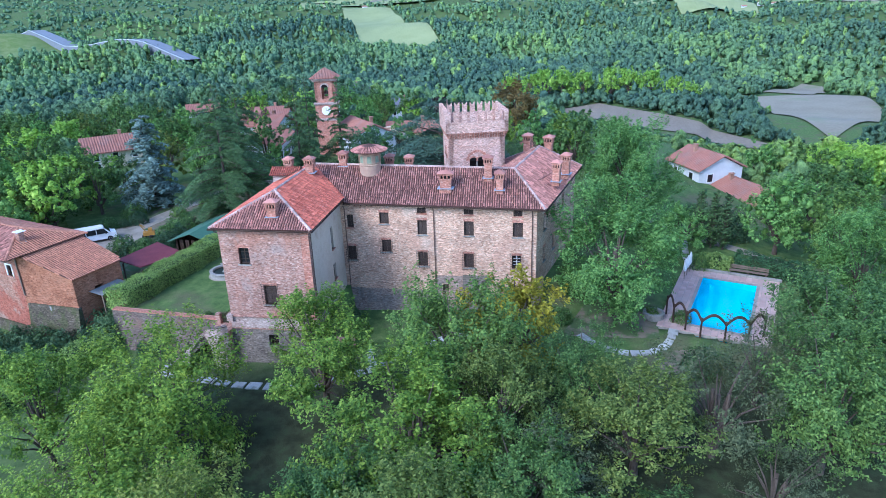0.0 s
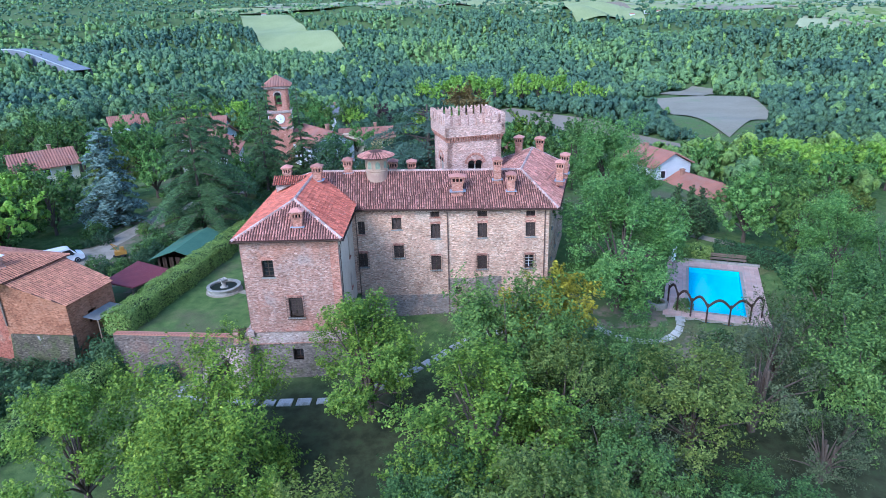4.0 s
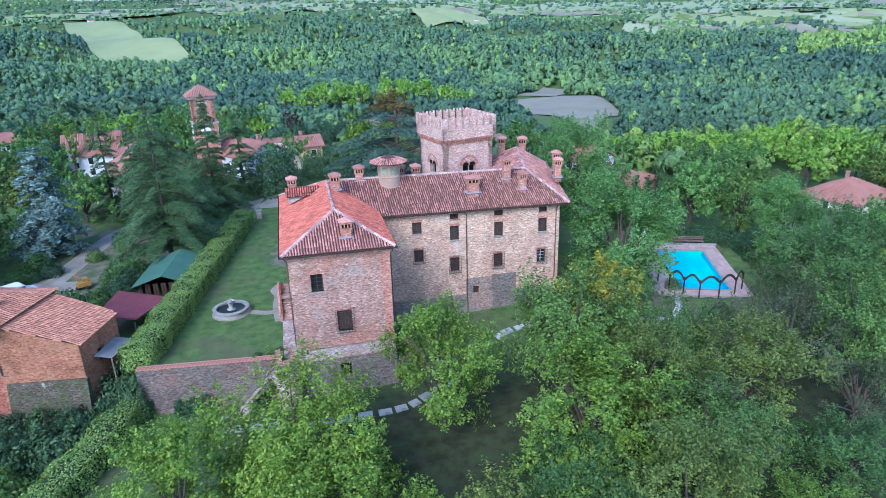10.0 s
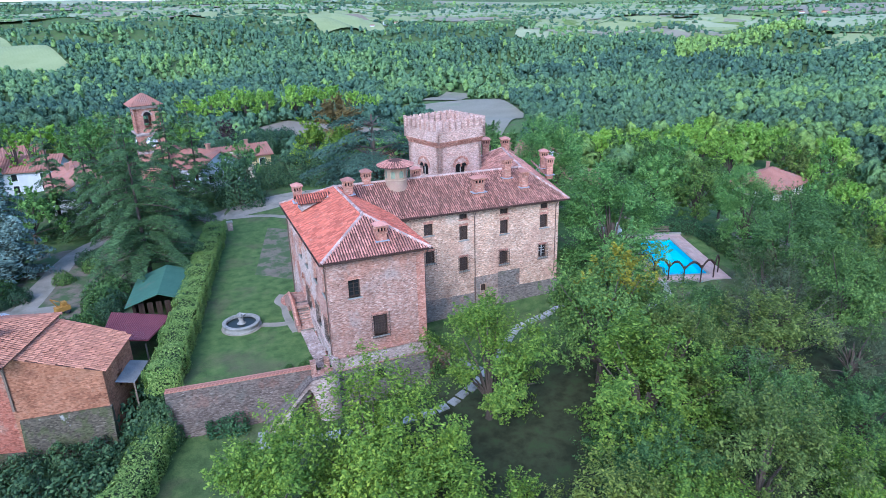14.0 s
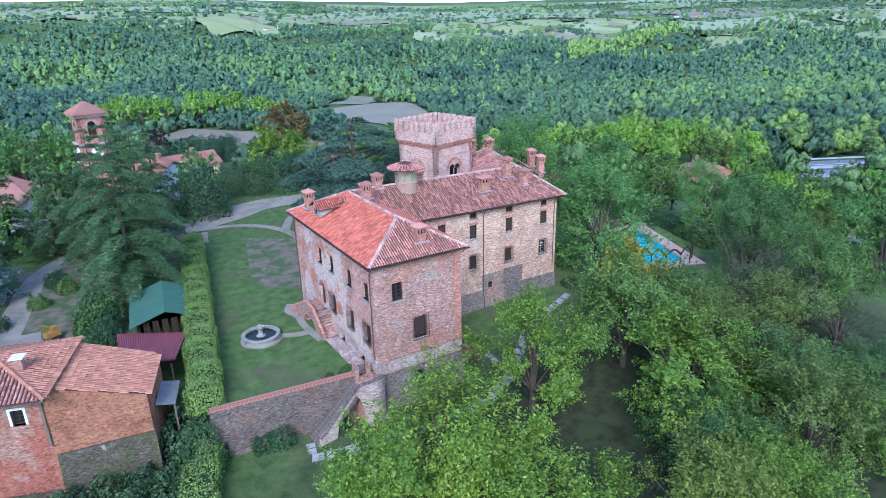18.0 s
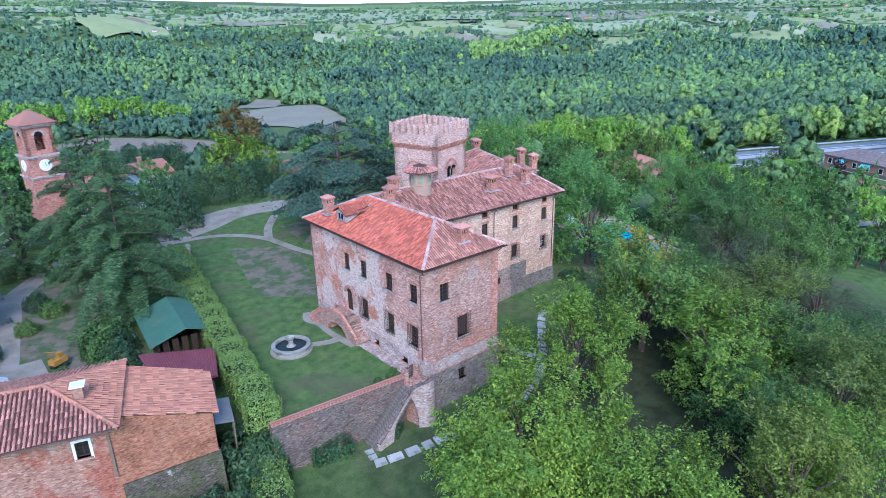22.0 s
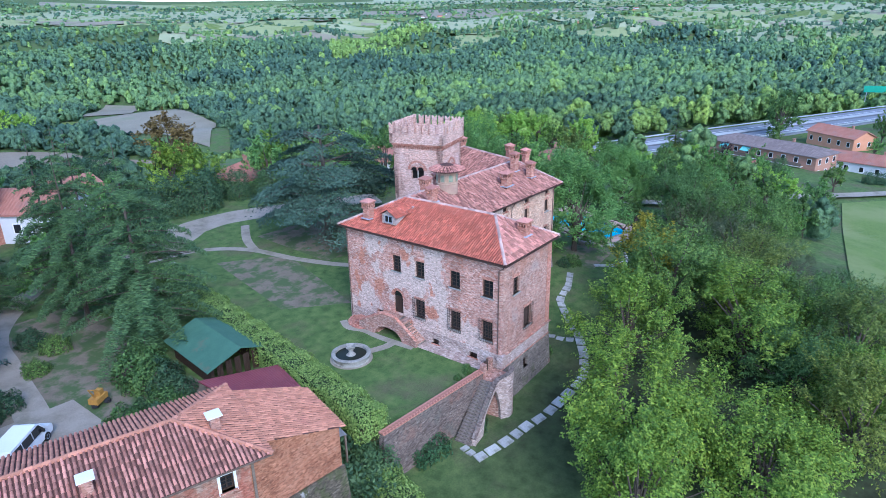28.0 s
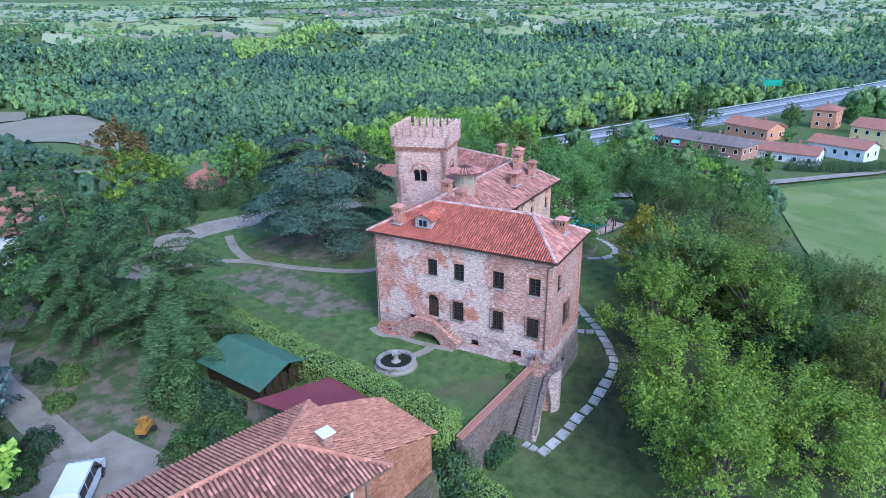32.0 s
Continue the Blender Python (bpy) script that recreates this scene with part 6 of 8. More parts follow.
k = len(side)
pts = []
for y, inset in ((-0.96, 0.0), (0.96, 0.0)):
    for x, z in side:
        t = 0.13 * max(0.0, (z - 1.0)) / 0.95
        pts.append(VM @ Vector((x, y - math.copysign(t, y), z)))
b.add(pts, [tuple(range(k)), tuple(reversed(range(k, 2 * k)))] + [((i + 1) % k, i, k + i, k + (i + 1) % k) for i in range(k)])
part("body", b, VPAINT, van)
gl = Mesh()
for y in (-1, 1):
    for x0, x1 in ((-2.2, -1.2), (-1.1, 0.05), (0.15, 1.05)):
        zt = 1.78
        pts = [(x0, 1.12), (x1 + (0.45 if x1 > 1 else 0), 1.12), (x1, zt), (x0, zt)]
        g = Mesh().add([VM @ Vector((x, y * (0.965 - 0.13 * max(0.0, z - 1.0) / 0.95), z)) for x, z in pts], [(0, 1, 2, 3) if y < 0 else (3, 2, 1, 0)])
        part("side_window", g, GLASS, van)
part("windscreen", Mesh().add([VM @ Vector(p) for p in ((1.78, -0.82, 1.17), (1.78, 0.82, 1.17), (1.12, 0.78, 1.86), (1.12, -0.78, 1.86))], [(0, 1, 2, 3)]), GLASS, van)
for x in (-1.5, 1.6):
    for y in (-0.9, 0.9):
        wm4 = VM @ Matrix.Translation((x, y, 0.34)) @ Matrix.Rotation(math.pi / 2, 4, "X")
        ty = Mesh().lathe([(0.2, -0.11), (0.34, -0.1), (0.35, 0.0), (0.34, 0.1), (0.2, 0.11)], 18)
        ty.v = [tuple(wm4 @ Vector(p)) for p in ty.v]
        wheel = part("tyre", ty, RUBBER, van)
        rm = Mesh().lathe([(0.02, 0.09), (0.19, 0.115), (0.21, 0.1), (0.21, -0.115), (0.02, -0.09)], 14)
        rm.v = [tuple(wm4 @ Vector(p)) for p in rm.v]
        part("rim", rm, LEAD, wheel)
for y in (-0.75, 0.75):
    part("headlight", Mesh().box((2.44, y, 0.8), (0.1, 0.3, 0.22), m=VM), GLASS, van)
    part("mirror", Mesh().box((1.2, y * 1.4, 1.2), (0.12, 0.2, 0.22), m=VM), RUBBER, van)
digger = thing("yellow_garden_machine", (-23.5, 24.5, -0.35), "small rusty yellow machine under the trees", "machine")
RUST = surface("worn yellow paint", ((0.3, (0.30, 0.14, 0.03)), (0.6, (0.45, 0.24, 0.05))), 2.0, rough=0.7)
part("frame", Mesh().box((-23.5, 24.5, 0.25), (1.4, 0.8, 0.5), 0.5).box((-23.3, 24.6, 0.7), (0.5, 0.5, 0.5), 0.5), RUST, digger)
part("boom", Mesh().tube([(-23.8, 24.3, 0.5), (-24.3, 24.0, 1.6), (-23.6, 24.1, 1.2)], 0.07, 5), RUST, digger)
for dx in (-0.5, 0.5):
    part("wheel", Mesh().lathe([(0.05, -0.1), (0.28, -0.1), (0.28, 0.1), (0.05, 0.1)], 12, (-23.5 + dx, 24.1, -0.07)), RUBBER, digger)

# low arched cellar gate beside the wing
gt = thing("cellar_gate", (9.9, 0.9, -3.6), "small arched brick cellar gate in a curved wall", "gate")
GM = Matrix.Translation((8.7, 0.7, -3.9)) @ Matrix.Rotation(0.32, 4, "Z")
out = [(0.0, 0.0), (0.85, 0.0), (0.85, 1.35)] + [(1.25 - 0.4 * math.cos(a), 1.35 + 0.4 * math.sin(a)) for a in np.linspace(0.2, math.pi - 0.2, 7)] + [(1.65, 1.35), (1.65, 0.0), (2.5, 0.0), (2.45, 1.5), (2.0, 2.15), (1.25, 2.4), (0.5, 2.2), (0.0, 2.3)]
part("wall", Mesh().strip(out, GM, 0.7), BRICK_END, gt)
# dark panel that stands for the unlit passage
part("opening", Mesh().box((1.25, 0.55, 0.85), (0.95, 0.05, 1.8), m=GM), SHADE_CORE, gt)
part("side_wall", Mesh().box((2.6, 1.9, 1.1), (0.5, 3.6, 2.2), m=GM), BRICK_END, gt)
dirt = surface("bare brown earth", ((0.3, (0.13, 0.10, 0.07)), (0.6, (0.22, 0.18, 0.13))), 0.7, rough=0.95, stain=(0.075, 0.115, 0.042), stain_at=(0.44, 0.56), stain_scale=0.45)
tagged(part("bare_earth", patch((38.5, 0.5), (46.5, 1.5), (45.0, 5.2), (41.5, 4.6), 0.02, 14), dirt), "worn bare earth beside the slab path", "ground", kind="structure")
tagged(part("bare_earth", patch((31, 5.5), (40.5, 6.5), (41, 11.5), (34, 13), 0.02, 14), dirt), "worn earth under the tall tree", "ground", kind="structure")
tagged(part("bare_earth", patch((9, 32), (24, 28), (26, 46), (10, 47), 0.012, 16), dirt), "bare brown earth under the cedar", "ground", kind="structure")
tagged(part("bare_earth", patch((-3.5, 25.5), (2.0, 20.5), (7.6, 37.5), (0.5, 43.0), 0.018, 20), dirt), "worn brown patch in the upper lawn", "ground", kind="structure")
tagged(part("bare_earth", patch((-31, 13), (-17, 13), (-15, 46), (-29, 47), 0.014, 24), dirt), "bare earth under the conifers", "ground", kind="structure")


# ---- trees and hedges ----
LEAF_BRIGHT = leafage("bright green leaves", (0.088, 0.162, 0.028), (0.172, 0.288, 0.044), (0.330, 0.440, 0.068), 0.12)
LEAF_MID = leafage("green leaves", (0.056, 0.118, 0.036), (0.110, 0.205, 0.058), (0.205, 0.325, 0.090), 0.24)
LEAF_OLIVE = leafage("olive green leaves", (0.080, 0.124, 0.028), (0.148, 0.205, 0.046), (0.270, 0.325, 0.078), 0.22)
LEAF_FRESH = leafage("fresh green leaves", (0.081, 0.179, 0.05), (0.155, 0.307, 0.079), (0.279, 0.467, 0.124), 0.1)
LEAF_GREY = leafage("grey-olive leaves", (0.070, 0.094, 0.042), (0.122, 0.150, 0.070), (0.190, 0.215, 0.105), 0.15)
LEAF_DARK = leafage("dark green leaves", (0.038, 0.082, 0.044), (0.072, 0.140, 0.064), (0.125, 0.205, 0.090), 0.25)
LEAF_YELLOW = leafage("yellowing leaves", (0.202, 0.202, 0.028), (0.419, 0.357, 0.038), (0.500, 0.465, 0.056), 0.1)
LEAF_RUST = leafage("russet leaves", (0.140, 0.098, 0.037), (0.225, 0.160, 0.055), (0.330, 0.230, 0.079), 0.1)
LEAF_LIME = leafage("lime green leaves", (0.192, 0.35, 0.055), (0.3, 0.5, 0.083), (0.456, 0.637, 0.121), 0.12)
LEAF_PLUM = leafage("plum purple leaves", (0.031, 0.019, 0.025), (0.062, 0.034, 0.043), (0.109, 0.062, 0.070), 0.1)
NEEDLE = leafage("conifer needles", (0.040, 0.084, 0.036), (0.080, 0.150, 0.056), (0.150, 0.245, 0.085), 0.15, 0.15)
NEEDLE_CEDAR = leafage("blue-green cedar needles", (0.036, 0.074, 0.055), (0.066, 0.122, 0.088), (0.110, 0.180, 0.128), 0.1, 0.12)
NEEDLE_BLUE = leafage("silver-blue needles", (0.095, 0.150, 0.128), (0.175, 0.260, 0.218), (0.305, 0.410, 0.350), 0.08, 0.1)
HEDGE_LEAF = leafage("laurel hedge leaves", (0.147, 0.245, 0.06), (0.263, 0.39, 0.098), (0.42, 0.53, 0.15), 0.05)
HEDGE_DARK = leafage("dark clipped hedge leaves", (0.031, 0.085, 0.038), (0.059, 0.136, 0.056), (0.096, 0.194, 0.079), 0.05)


def cards(P, N, size, rng, slim=0.55, roll=None):
    """Leaf-shaped four-point blades at P facing N: vertices and faces."""
    n = len(P)
    N = N / np.maximum(np.linalg.norm(N, axis=1, keepdims=True), 1e-6)
    ref = rng.normal(size=(n, 3)) if roll is None else roll
    T = np.cross(N, ref)
    T /= np.maximum(np.linalg.norm(T, axis=1, keepdims=True), 1e-6)
    B = np.cross(N, T)
    s = (size * rng.uniform(0.7, 1.35, n))[:, None]
    fold = N * s * 0.16
    V = np.stack([P - B * s * 0.5, P + T * s * slim * 0.5 + fold, P + B * s * 0.55, P - T * s * slim * 0.5 + fold], 1)
    return V.reshape(-1, 3), np.arange(4 * n).reshape(-1, 4)


def sphere_points(n, rng):
    d = rng.normal(size=(n, 3))
    return d / np.linalg.norm(d, axis=1, keepdims=True)


def broad_crown(rx, rz, cz, leaves, size, seed, lobes=34, per=26, full=0.0):
    """A crown of leafy shoots that rise from the limbs' ends: leaf arrays and the clumps' middles."""
    rng = np.random.default_rng(seed)
    lobes = int(lobes * 1.7)
    d = sphere_points(lobes, rng)
    d[:, 2] = np.where(d[:, 2] < -0.9, -d[:, 2], d[:, 2])
    lump = 1 + 0.16 * np.sin(3 * np.arctan2(d[:, 1], d[:, 0]) + seed) * np.cos(2.5 * d[:, 2] + seed)
    k = (rng.uniform(0.38, 1.02, lobes) * lump)[:, None]
    C = d * k * np.array([rx, rx, rz]) + np.array([0, 0, cz])
    R = rng.uniform(0.15, 0.30, lobes) * rx
    n = max(40, leaves // per)
    w = R ** 2 / (R ** 2).sum()
    pick = rng.choice(lobes, n, p=w)
    q = sphere_points(n, rng)
    S = C[pick] + q * (R[pick] * rng.uniform(0.2, 0.9, n))[:, None]
    out = S - np.array([0, 0, cz - rz * 0.5])
    out /= np.linalg.norm(out, axis=1, keepdims=True)
    D = 0.75 * out + 0.35 * q + rng.normal(0, 0.28, (n, 3)) + np.array([0, 0, 0.55])
    D /= np.linalg.norm(D, axis=1, keepdims=True)
    ln = rng.uniform(0.16, 0.34, n) * rx
    u = np.tile(np.linspace(0.0, 1.0, per), (n, 1)) + rng.uniform(-0.02, 0.02, (n, per))
    side = rng.normal(0, 1, (n, per, 3)) * (0.055 * rx * (1.15 - u))[:, :, None]
    P = S[:, None, :] + D[:, None, :] * (u * ln[:, None])[:, :, None] + side
    P[:, :, 2] -= 0.10 * (u ** 2) * ln[:, None]
    N = 0.5 * D[:, None, :] + 0.55 * out[:, None, :] + rng.normal(0, 0.55, P.shape) + np.array([0, 0, 0.45])
    leaf = cards(P.reshape(-1, 3), N.reshape(-1, 3), size, rng)
    if not full:
        return leaf, C
    # close leaf masses deep in each clump, under the loose shoots
    ring = np.array([(math.cos(a) * math.cos(e), math.sin(a) * math.cos(e), math.sin(e)) for e in (-0.9, 0.1, 1.1) for a in np.arange(5) * 1.2566 + e])
    M = C[:, None, :] + ring[None] * (R * full)[:, None, None] * rng.uniform(0.75, 1.15, (lobes, 15, 1))
    quad = np.array([(5 * k + i, 5 * k + (i + 1) % 5, 5 * k + 5 + (i + 1) % 5, 5 * k + 5 + i) for k in range(2) for i in range(5)])
    mass = (M.reshape(-1, 3), (quad[None] + 15 * np.arange(lobes)[:, None, None]).reshape(-1, 4))
    return join_arrays([leaf, mass]), C


def broadleaf(name, height, rx, rz, leaves, size, mat, seed, label, lobes=34, stems=1, full=0.0):
    """A broad-leaved tree: tapered trunk with limbs, and a crown of leaf clumps."""
    cz = height - rz
    (V, F), C = broad_crown(rx, rz, cz, leaves, size, seed, lobes, full=full)
    t = thing(name, (0, 0, 0), label, "tree")
    rng = random.Random(seed)
    tr = Mesh()
    fork = max(0.6, cz - rz * 0.7)
    r0 = 0.03 * height + 0.05
    for s in range(stems):
        ax, ay = (rng.uniform(-0.5, 0.5), rng.uniform(-0.5, 0.5)) if stems > 1 else (0, 0)
        tr.tube([(ax * 0.3, ay * 0.3, -0.4), (ax * 0.5, ay * 0.5, 0.3), (ax, ay, fork * 0.6), (ax * 1.6, ay * 1.6, fork), (ax * 2, ay * 2, cz)], r0 / (1 + 0.4 * (stems - 1)), 7, r0 * 0.4)
    for c in C[:: max(1, len(C) // 16)]:
        mid = Vector((c[0] * 0.45, c[1] * 0.45, fork + (c[2] - fork) * 0.55))
        tr.tube([(0, 0, fork * 0.85), mid, tuple(c)], r0 * 0.38, 5, 0.025)
    part("trunk", tr, BARK, t)
    part("crown", fast_data("crown", V, F), mat, t)
    return t


def conifer(name, height, radius, blades, size, mat, seed, label, droop=0.35, spread=0.34, whorls=26, power=0.85, base=0.06, slim=0.38):
    """A conifer: straight trunk, whorls of drooping branches clothed with needle sprays."""
    rng = np.random.default_rng(seed)
    t = thing(name, (0, 0, 0), label, "tree")
    trunk = part("trunk", Mesh().tube([(0, 0, -0.4), (0, 0, height * 0.4), (0, 0, height * 0.96)], 0.016 * height, 7, 0.02), BARK, t)
    P, N, Rl = [], [], []
    br = []
    for w in range(whorls):
        f = (w + rng.uniform(-0.3, 0.3)) / whorls
        z = height * (base + (0.97 - base) * f)
        ln = radius * (1 - max(0.0, f)) ** power * rng.uniform(0.85, 1.12) + 0.25
        for b in range(int(7 - 2.5 * f)):
            a = rng.uniform(0, 2 * math.pi)
            ll = ln * rng.uniform(0.5, 1.2)
            br.append((z, a, ll))
    tot = sum(b[2] ** 1.2 for b in br)
    for z, a, ll in br:
        d = np.array([math.cos(a), math.sin(a), 0])
        s = np.array([-d[1], d[0], 0])
        n = max(6, int(blades * ll ** 1.2 / tot))
        u = rng.uniform(0.02, 1, n) ** 0.8
        w = (rng.uniform(-1, 1, n)) * spread * ll * (1 - u * 0.7) * np.minimum(1, u * 3)
        sag = -droop * ll * (u ** 1.6) + 0.16 * ll * np.sin(u * 3.0) - 0.45 * np.abs(w) - rng.exponential(0.10, n) * np.minimum(1.0, ll * 0.3)
        p = np.outer(u * ll, d) + np.outer(w, s)
        p[:, 2] = z + sag + rng.normal(0, 0.06, n)
        P.append(p)
        nn_ = np.tile([0, 0, 1.0], (n, 1)) + np.outer(u * 0.5, d) + rng.normal(0, 0.45, (n, 3))
        N.append(nn_)
        Rl.append(np.tile(s, (n, 1)) + rng.normal(0, 0.35, (n, 3)))
        tip = Vector((d[0] * ll * 0.9, d[1] * ll * 0.9, z - droop * ll * 0.85))
        part("branch", Mesh().tube([(0, 0, z), (d[0] * ll * 0.5, d[1] * ll * 0.5, z - droop * ll * 0.25), tip], 0.04 + 0.008 * ll, 4, 0.015), BARK, trunk)
    P, N, Rl = np.concatenate(P), np.concatenate(N), np.concatenate(Rl)
    V, F = cards(P, N, size, rng, slim, Rl)
    part("foliage", fast_data("foliage", V, F), mat, t)
    return t


def cedar(name, height, radius, blades, size, mat, seed, label):
    """A spreading cedar: level tiers of needle pads, drooping at the tips."""
    rng = np.random.default_rng(seed)
    t = thing(name, (0, 0, 0), label, "tree")
    tr = Mesh().tube([(0, 0, -0.4), (0.2, 0, height * 0.4), (0, 0.2, height * 0.92)], 0.55, 8, 0.12)
    P, N = [], []
    limbs = []
    for i in range(66):
        f = (int(rng.uniform(0, 9)) + rng.uniform(0.0, 0.35)) / 9
        z = height * (0.14 + 0.80 * f)
        a = rng.uniform(0, 2 * math.pi)
        env = math.sqrt(max(0.05, 1 - (f * 0.93) ** 2.2))
        limbs.append((z, a, radius * env * rng.uniform(0.7, 1.08)))
    tot = sum(ll ** 1.5 for _, _, ll in limbs)
    for z, a, ll in limbs:
        d = np.array([math.cos(a), math.sin(a), 0])
        s = np.array([-d[1], d[0], 0])
        n = int(blades * ll ** 1.5 / tot)
        u = rng.uniform(0.25, 1, n) ** 0.65
        w = rng.normal(0, 0.5, n) * 0.42 * ll * np.sin(np.clip(u, 0, 1) * 2.6) * 0.8
        p = np.outer(u * ll, d) + np.outer(w, s)
        p[:, 2] = z + 0.10 * ll * np.sin(u * 2.4) - 0.30 * ll * np.clip(u - 0.45, 0, 1) ** 1.4 - 0.30 * np.abs(w) + rng.normal(0, 0.12, n)
        P.append(p)
        N.append(np.tile([0, 0, 1.1], (n, 1)) + np.outer(u * 0.7, d) + rng.normal(0, 0.4, (n, 3)))
        tr.tube([(0, 0, z - 0.1 * ll), (d[0] * ll * 0.45, d[1] * ll * 0.45, z + 0.04 * ll), (d[0] * ll * 0.92, d[1] * ll * 0.92, z - 0.06 * ll)], 0.13, 5, 0.03)
    V, F = cards(np.concatenate(P), np.concatenate(N), size, rng, 0.5)
    part("trunk", tr, BARK, t)
    part("foliage", fast_data("foliage", V, F), mat, t)
    return t


def shrub(name, r, h, leaves, size, mat, seed, label):
    rng = np.random.default_rng(seed)
    t = thing(name, (0, 0, 0), label, "shrub")
    d = sphere_points(leaves, rng)
    d[:, 2] = np.abs(d[:, 2])
    bump = 1 + 0.22 * np.sin(d[:, 0] * 6 + seed) * np.cos(d[:, 1] * 5) + rng.uniform(-0.22, 0.06, leaves)
    P = d * np.array([r, r, h]) * bump[:, None]
    V, F = cards(P, d + rng.normal(0, 0.45, d.shape), size, rng)
    tr = Mesh()
    q = random.Random(seed)
    for i in range(6):
        a = 2 * math.pi * i / 6
        tr.tube([(0.1 * math.cos(a), 0.1 * math.sin(a), -0.2), (0.35 * r * math.cos(a), 0.35 * r * math.sin(a), h * 0.4), (0.65 * r * math.cos(a + 0.3), 0.65 * r * math.sin(a + 0.3), h * 0.75)], 0.05, 4, 0.02)
    part("stem", tr, BARK, t)
    part("foliage", fast_data("foliage", V, F), mat, t)
    return t


def plant(first, x, y, s=1.0, turn=0.0, sz=None, z=None, label=""):
    """Sets a copy of a plant on the ground."""
    at = Matrix.Translation((x, y, (gz(x, y) if z is None else z) - 0.05)) @ Matrix.Rotation(turn, 4, "Z")
    m = at @ Matrix.Diagonal((s, s, sz or s, 1))
    if not first.get("set_out"):
        first["set_out"] = 1
        first.matrix_basis = m
        ob = first
    else:
        ob = copy_thing(first, at)
        ob.matrix_basis = m
    if label:
        ob["label"] = label
    return ob


def hedge_run(name, pts, width, height, per_m, size, mat, label, seed, rise=None):
    """A clipped hedge along a line: leaves over its top and sides, a dark box within for the shaded inside."""
    rng = np.random.default_rng(seed)
    h = thing(name, (pts[0][0], pts[0][1], gz(*pts[0][:2])), label, "hedge")
    P, N = [], []
    core = Mesh()
    for a, b in zip(pts, pts[1:]):
        a0, b0 = a, b
        a, b = np.array(a[:2], float), np.array(b[:2], float)
        first_pt, last_pt = (a if a0 is pts[0] else None), (b if b0 is pts[-1] else None)
        ln = np.linalg.norm(b - a)
        d = (b - a) / ln
        s = np.array([-d[1], d[0]])
        for tip, sign in ((first_pt, -1), (last_pt, 1)):
            if tip is not None:
                q = rng.uniform(-1, 1, (int(per_m * 0.8), 2)) * (width / 2, height / 2)
                lie = rng.normal(0, 0.18, len(q))
                spot = tip + np.outer(q[:, 0], s) + np.outer(lie - 0.1, d * sign)
                low = ground_z(tip[0], tip[1]) if rise is None else rise
                P.append(np.column_stack([spot, q[:, 1] + height / 2 + low]))
                N.append(np.column_stack([np.tile(d * sign, (len(q), 1)), np.full(len(q), 0.3)]) + rng.normal(0, 0.5, (len(q), 3)))
        n = int(per_m * ln)
        t = rng.uniform(0, ln, n)
        girth = 2 * height + width
        q = rng.uniform(0, girth, n)
        side = np.where(q < height, -1, np.where(q < height + width, 0, 1))
        off = np.where(side == -1, -width / 2, np.where(side == 1, width / 2, q - height - width / 2))
        zz = np.where(side == -1, q, np.where(side == 1, q - height - width, height))
        wob = 0.16 * np.sin(t * 1.9 + seed) + 0.12 * np.sin(t * 0.83 + off) + rng.normal(0, 0.10, n)
        rnd = np.where(side == 0, -0.5 * (np.abs(off) / (width / 2)) ** 3 * 0.5, 0)
        off2 = off + side * wob * 0.8
        xy = a + np.outer(t, d) + np.outer(off2, s)
        base = ground_z(a[0] + t * d[0], a[1] + t * d[1]) if rise is None else np.full(n, rise)
        P.append(np.column_stack([xy, base + zz + np.where(side == 0, wob, 0) + rnd]))
        N.append(np.column_stack([np.outer(side, s), (side == 0) * 1.0 + 0.35]) + rng.normal(0, 0.5, (n, 3)))
        k = max(3, int(ln / 1.5))
        ends = (a is first_pt, b is last_pt)
        for i in range(1 if ends[0] else 0, k - 1 if ends[1] else k):
            c = a + d * ln * (i + 0.5) / k
            zb = gz(*c) if rise is None else rise
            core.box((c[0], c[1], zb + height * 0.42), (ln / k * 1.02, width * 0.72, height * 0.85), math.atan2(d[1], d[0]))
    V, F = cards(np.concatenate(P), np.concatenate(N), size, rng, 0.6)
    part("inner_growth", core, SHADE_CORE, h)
    part("foliage", fast_data("foliage", V, F), mat, h)
    return h


HL = [(float(hedge_line(y)), y) for y in (2.6, 10, 18, 26, 34, 43)]
hedge_run("hedge", HL, 2.4, 2.15, 900, 0.17, HEDGE_LEAF, "tall clipped laurel hedge along the lawn edge", 1, rise=-0.1)
hedge_run("hedge", [(-14.6, 1.2), (-16.0, -3.5), (-18.5, -9.0), (-21.5, -15.5), (-25.0, -22.0)], 2.4, 2.2, 640, 0.18, HEDGE_LEAF, "overgrown laurel hedge down the park edge", 2)
hedge_run("hedge", [(-10.8, 0.9), (-7.8, 0.6)], 1.3, 1.3, 260, 0.2, HEDGE_DARK, "dark low hedge at the wall foot", 3)
hedge_run("pool_hedge", [(48.3, 25.3), (51.6, 23.9)], 1.4, 1.5, 330, 0.22, HEDGE_LEAF, "clipped hedge at the pool terrace", 4)
hedge_run("pool_hedge", [(52.2, 24.6), (57.0, 22.6), (59.0, 19.6), (58.2, 15.8)], 2.0, 2.1, 330, 0.22, HEDGE_DARK, "dark clipped hedge behind the pool", 5)

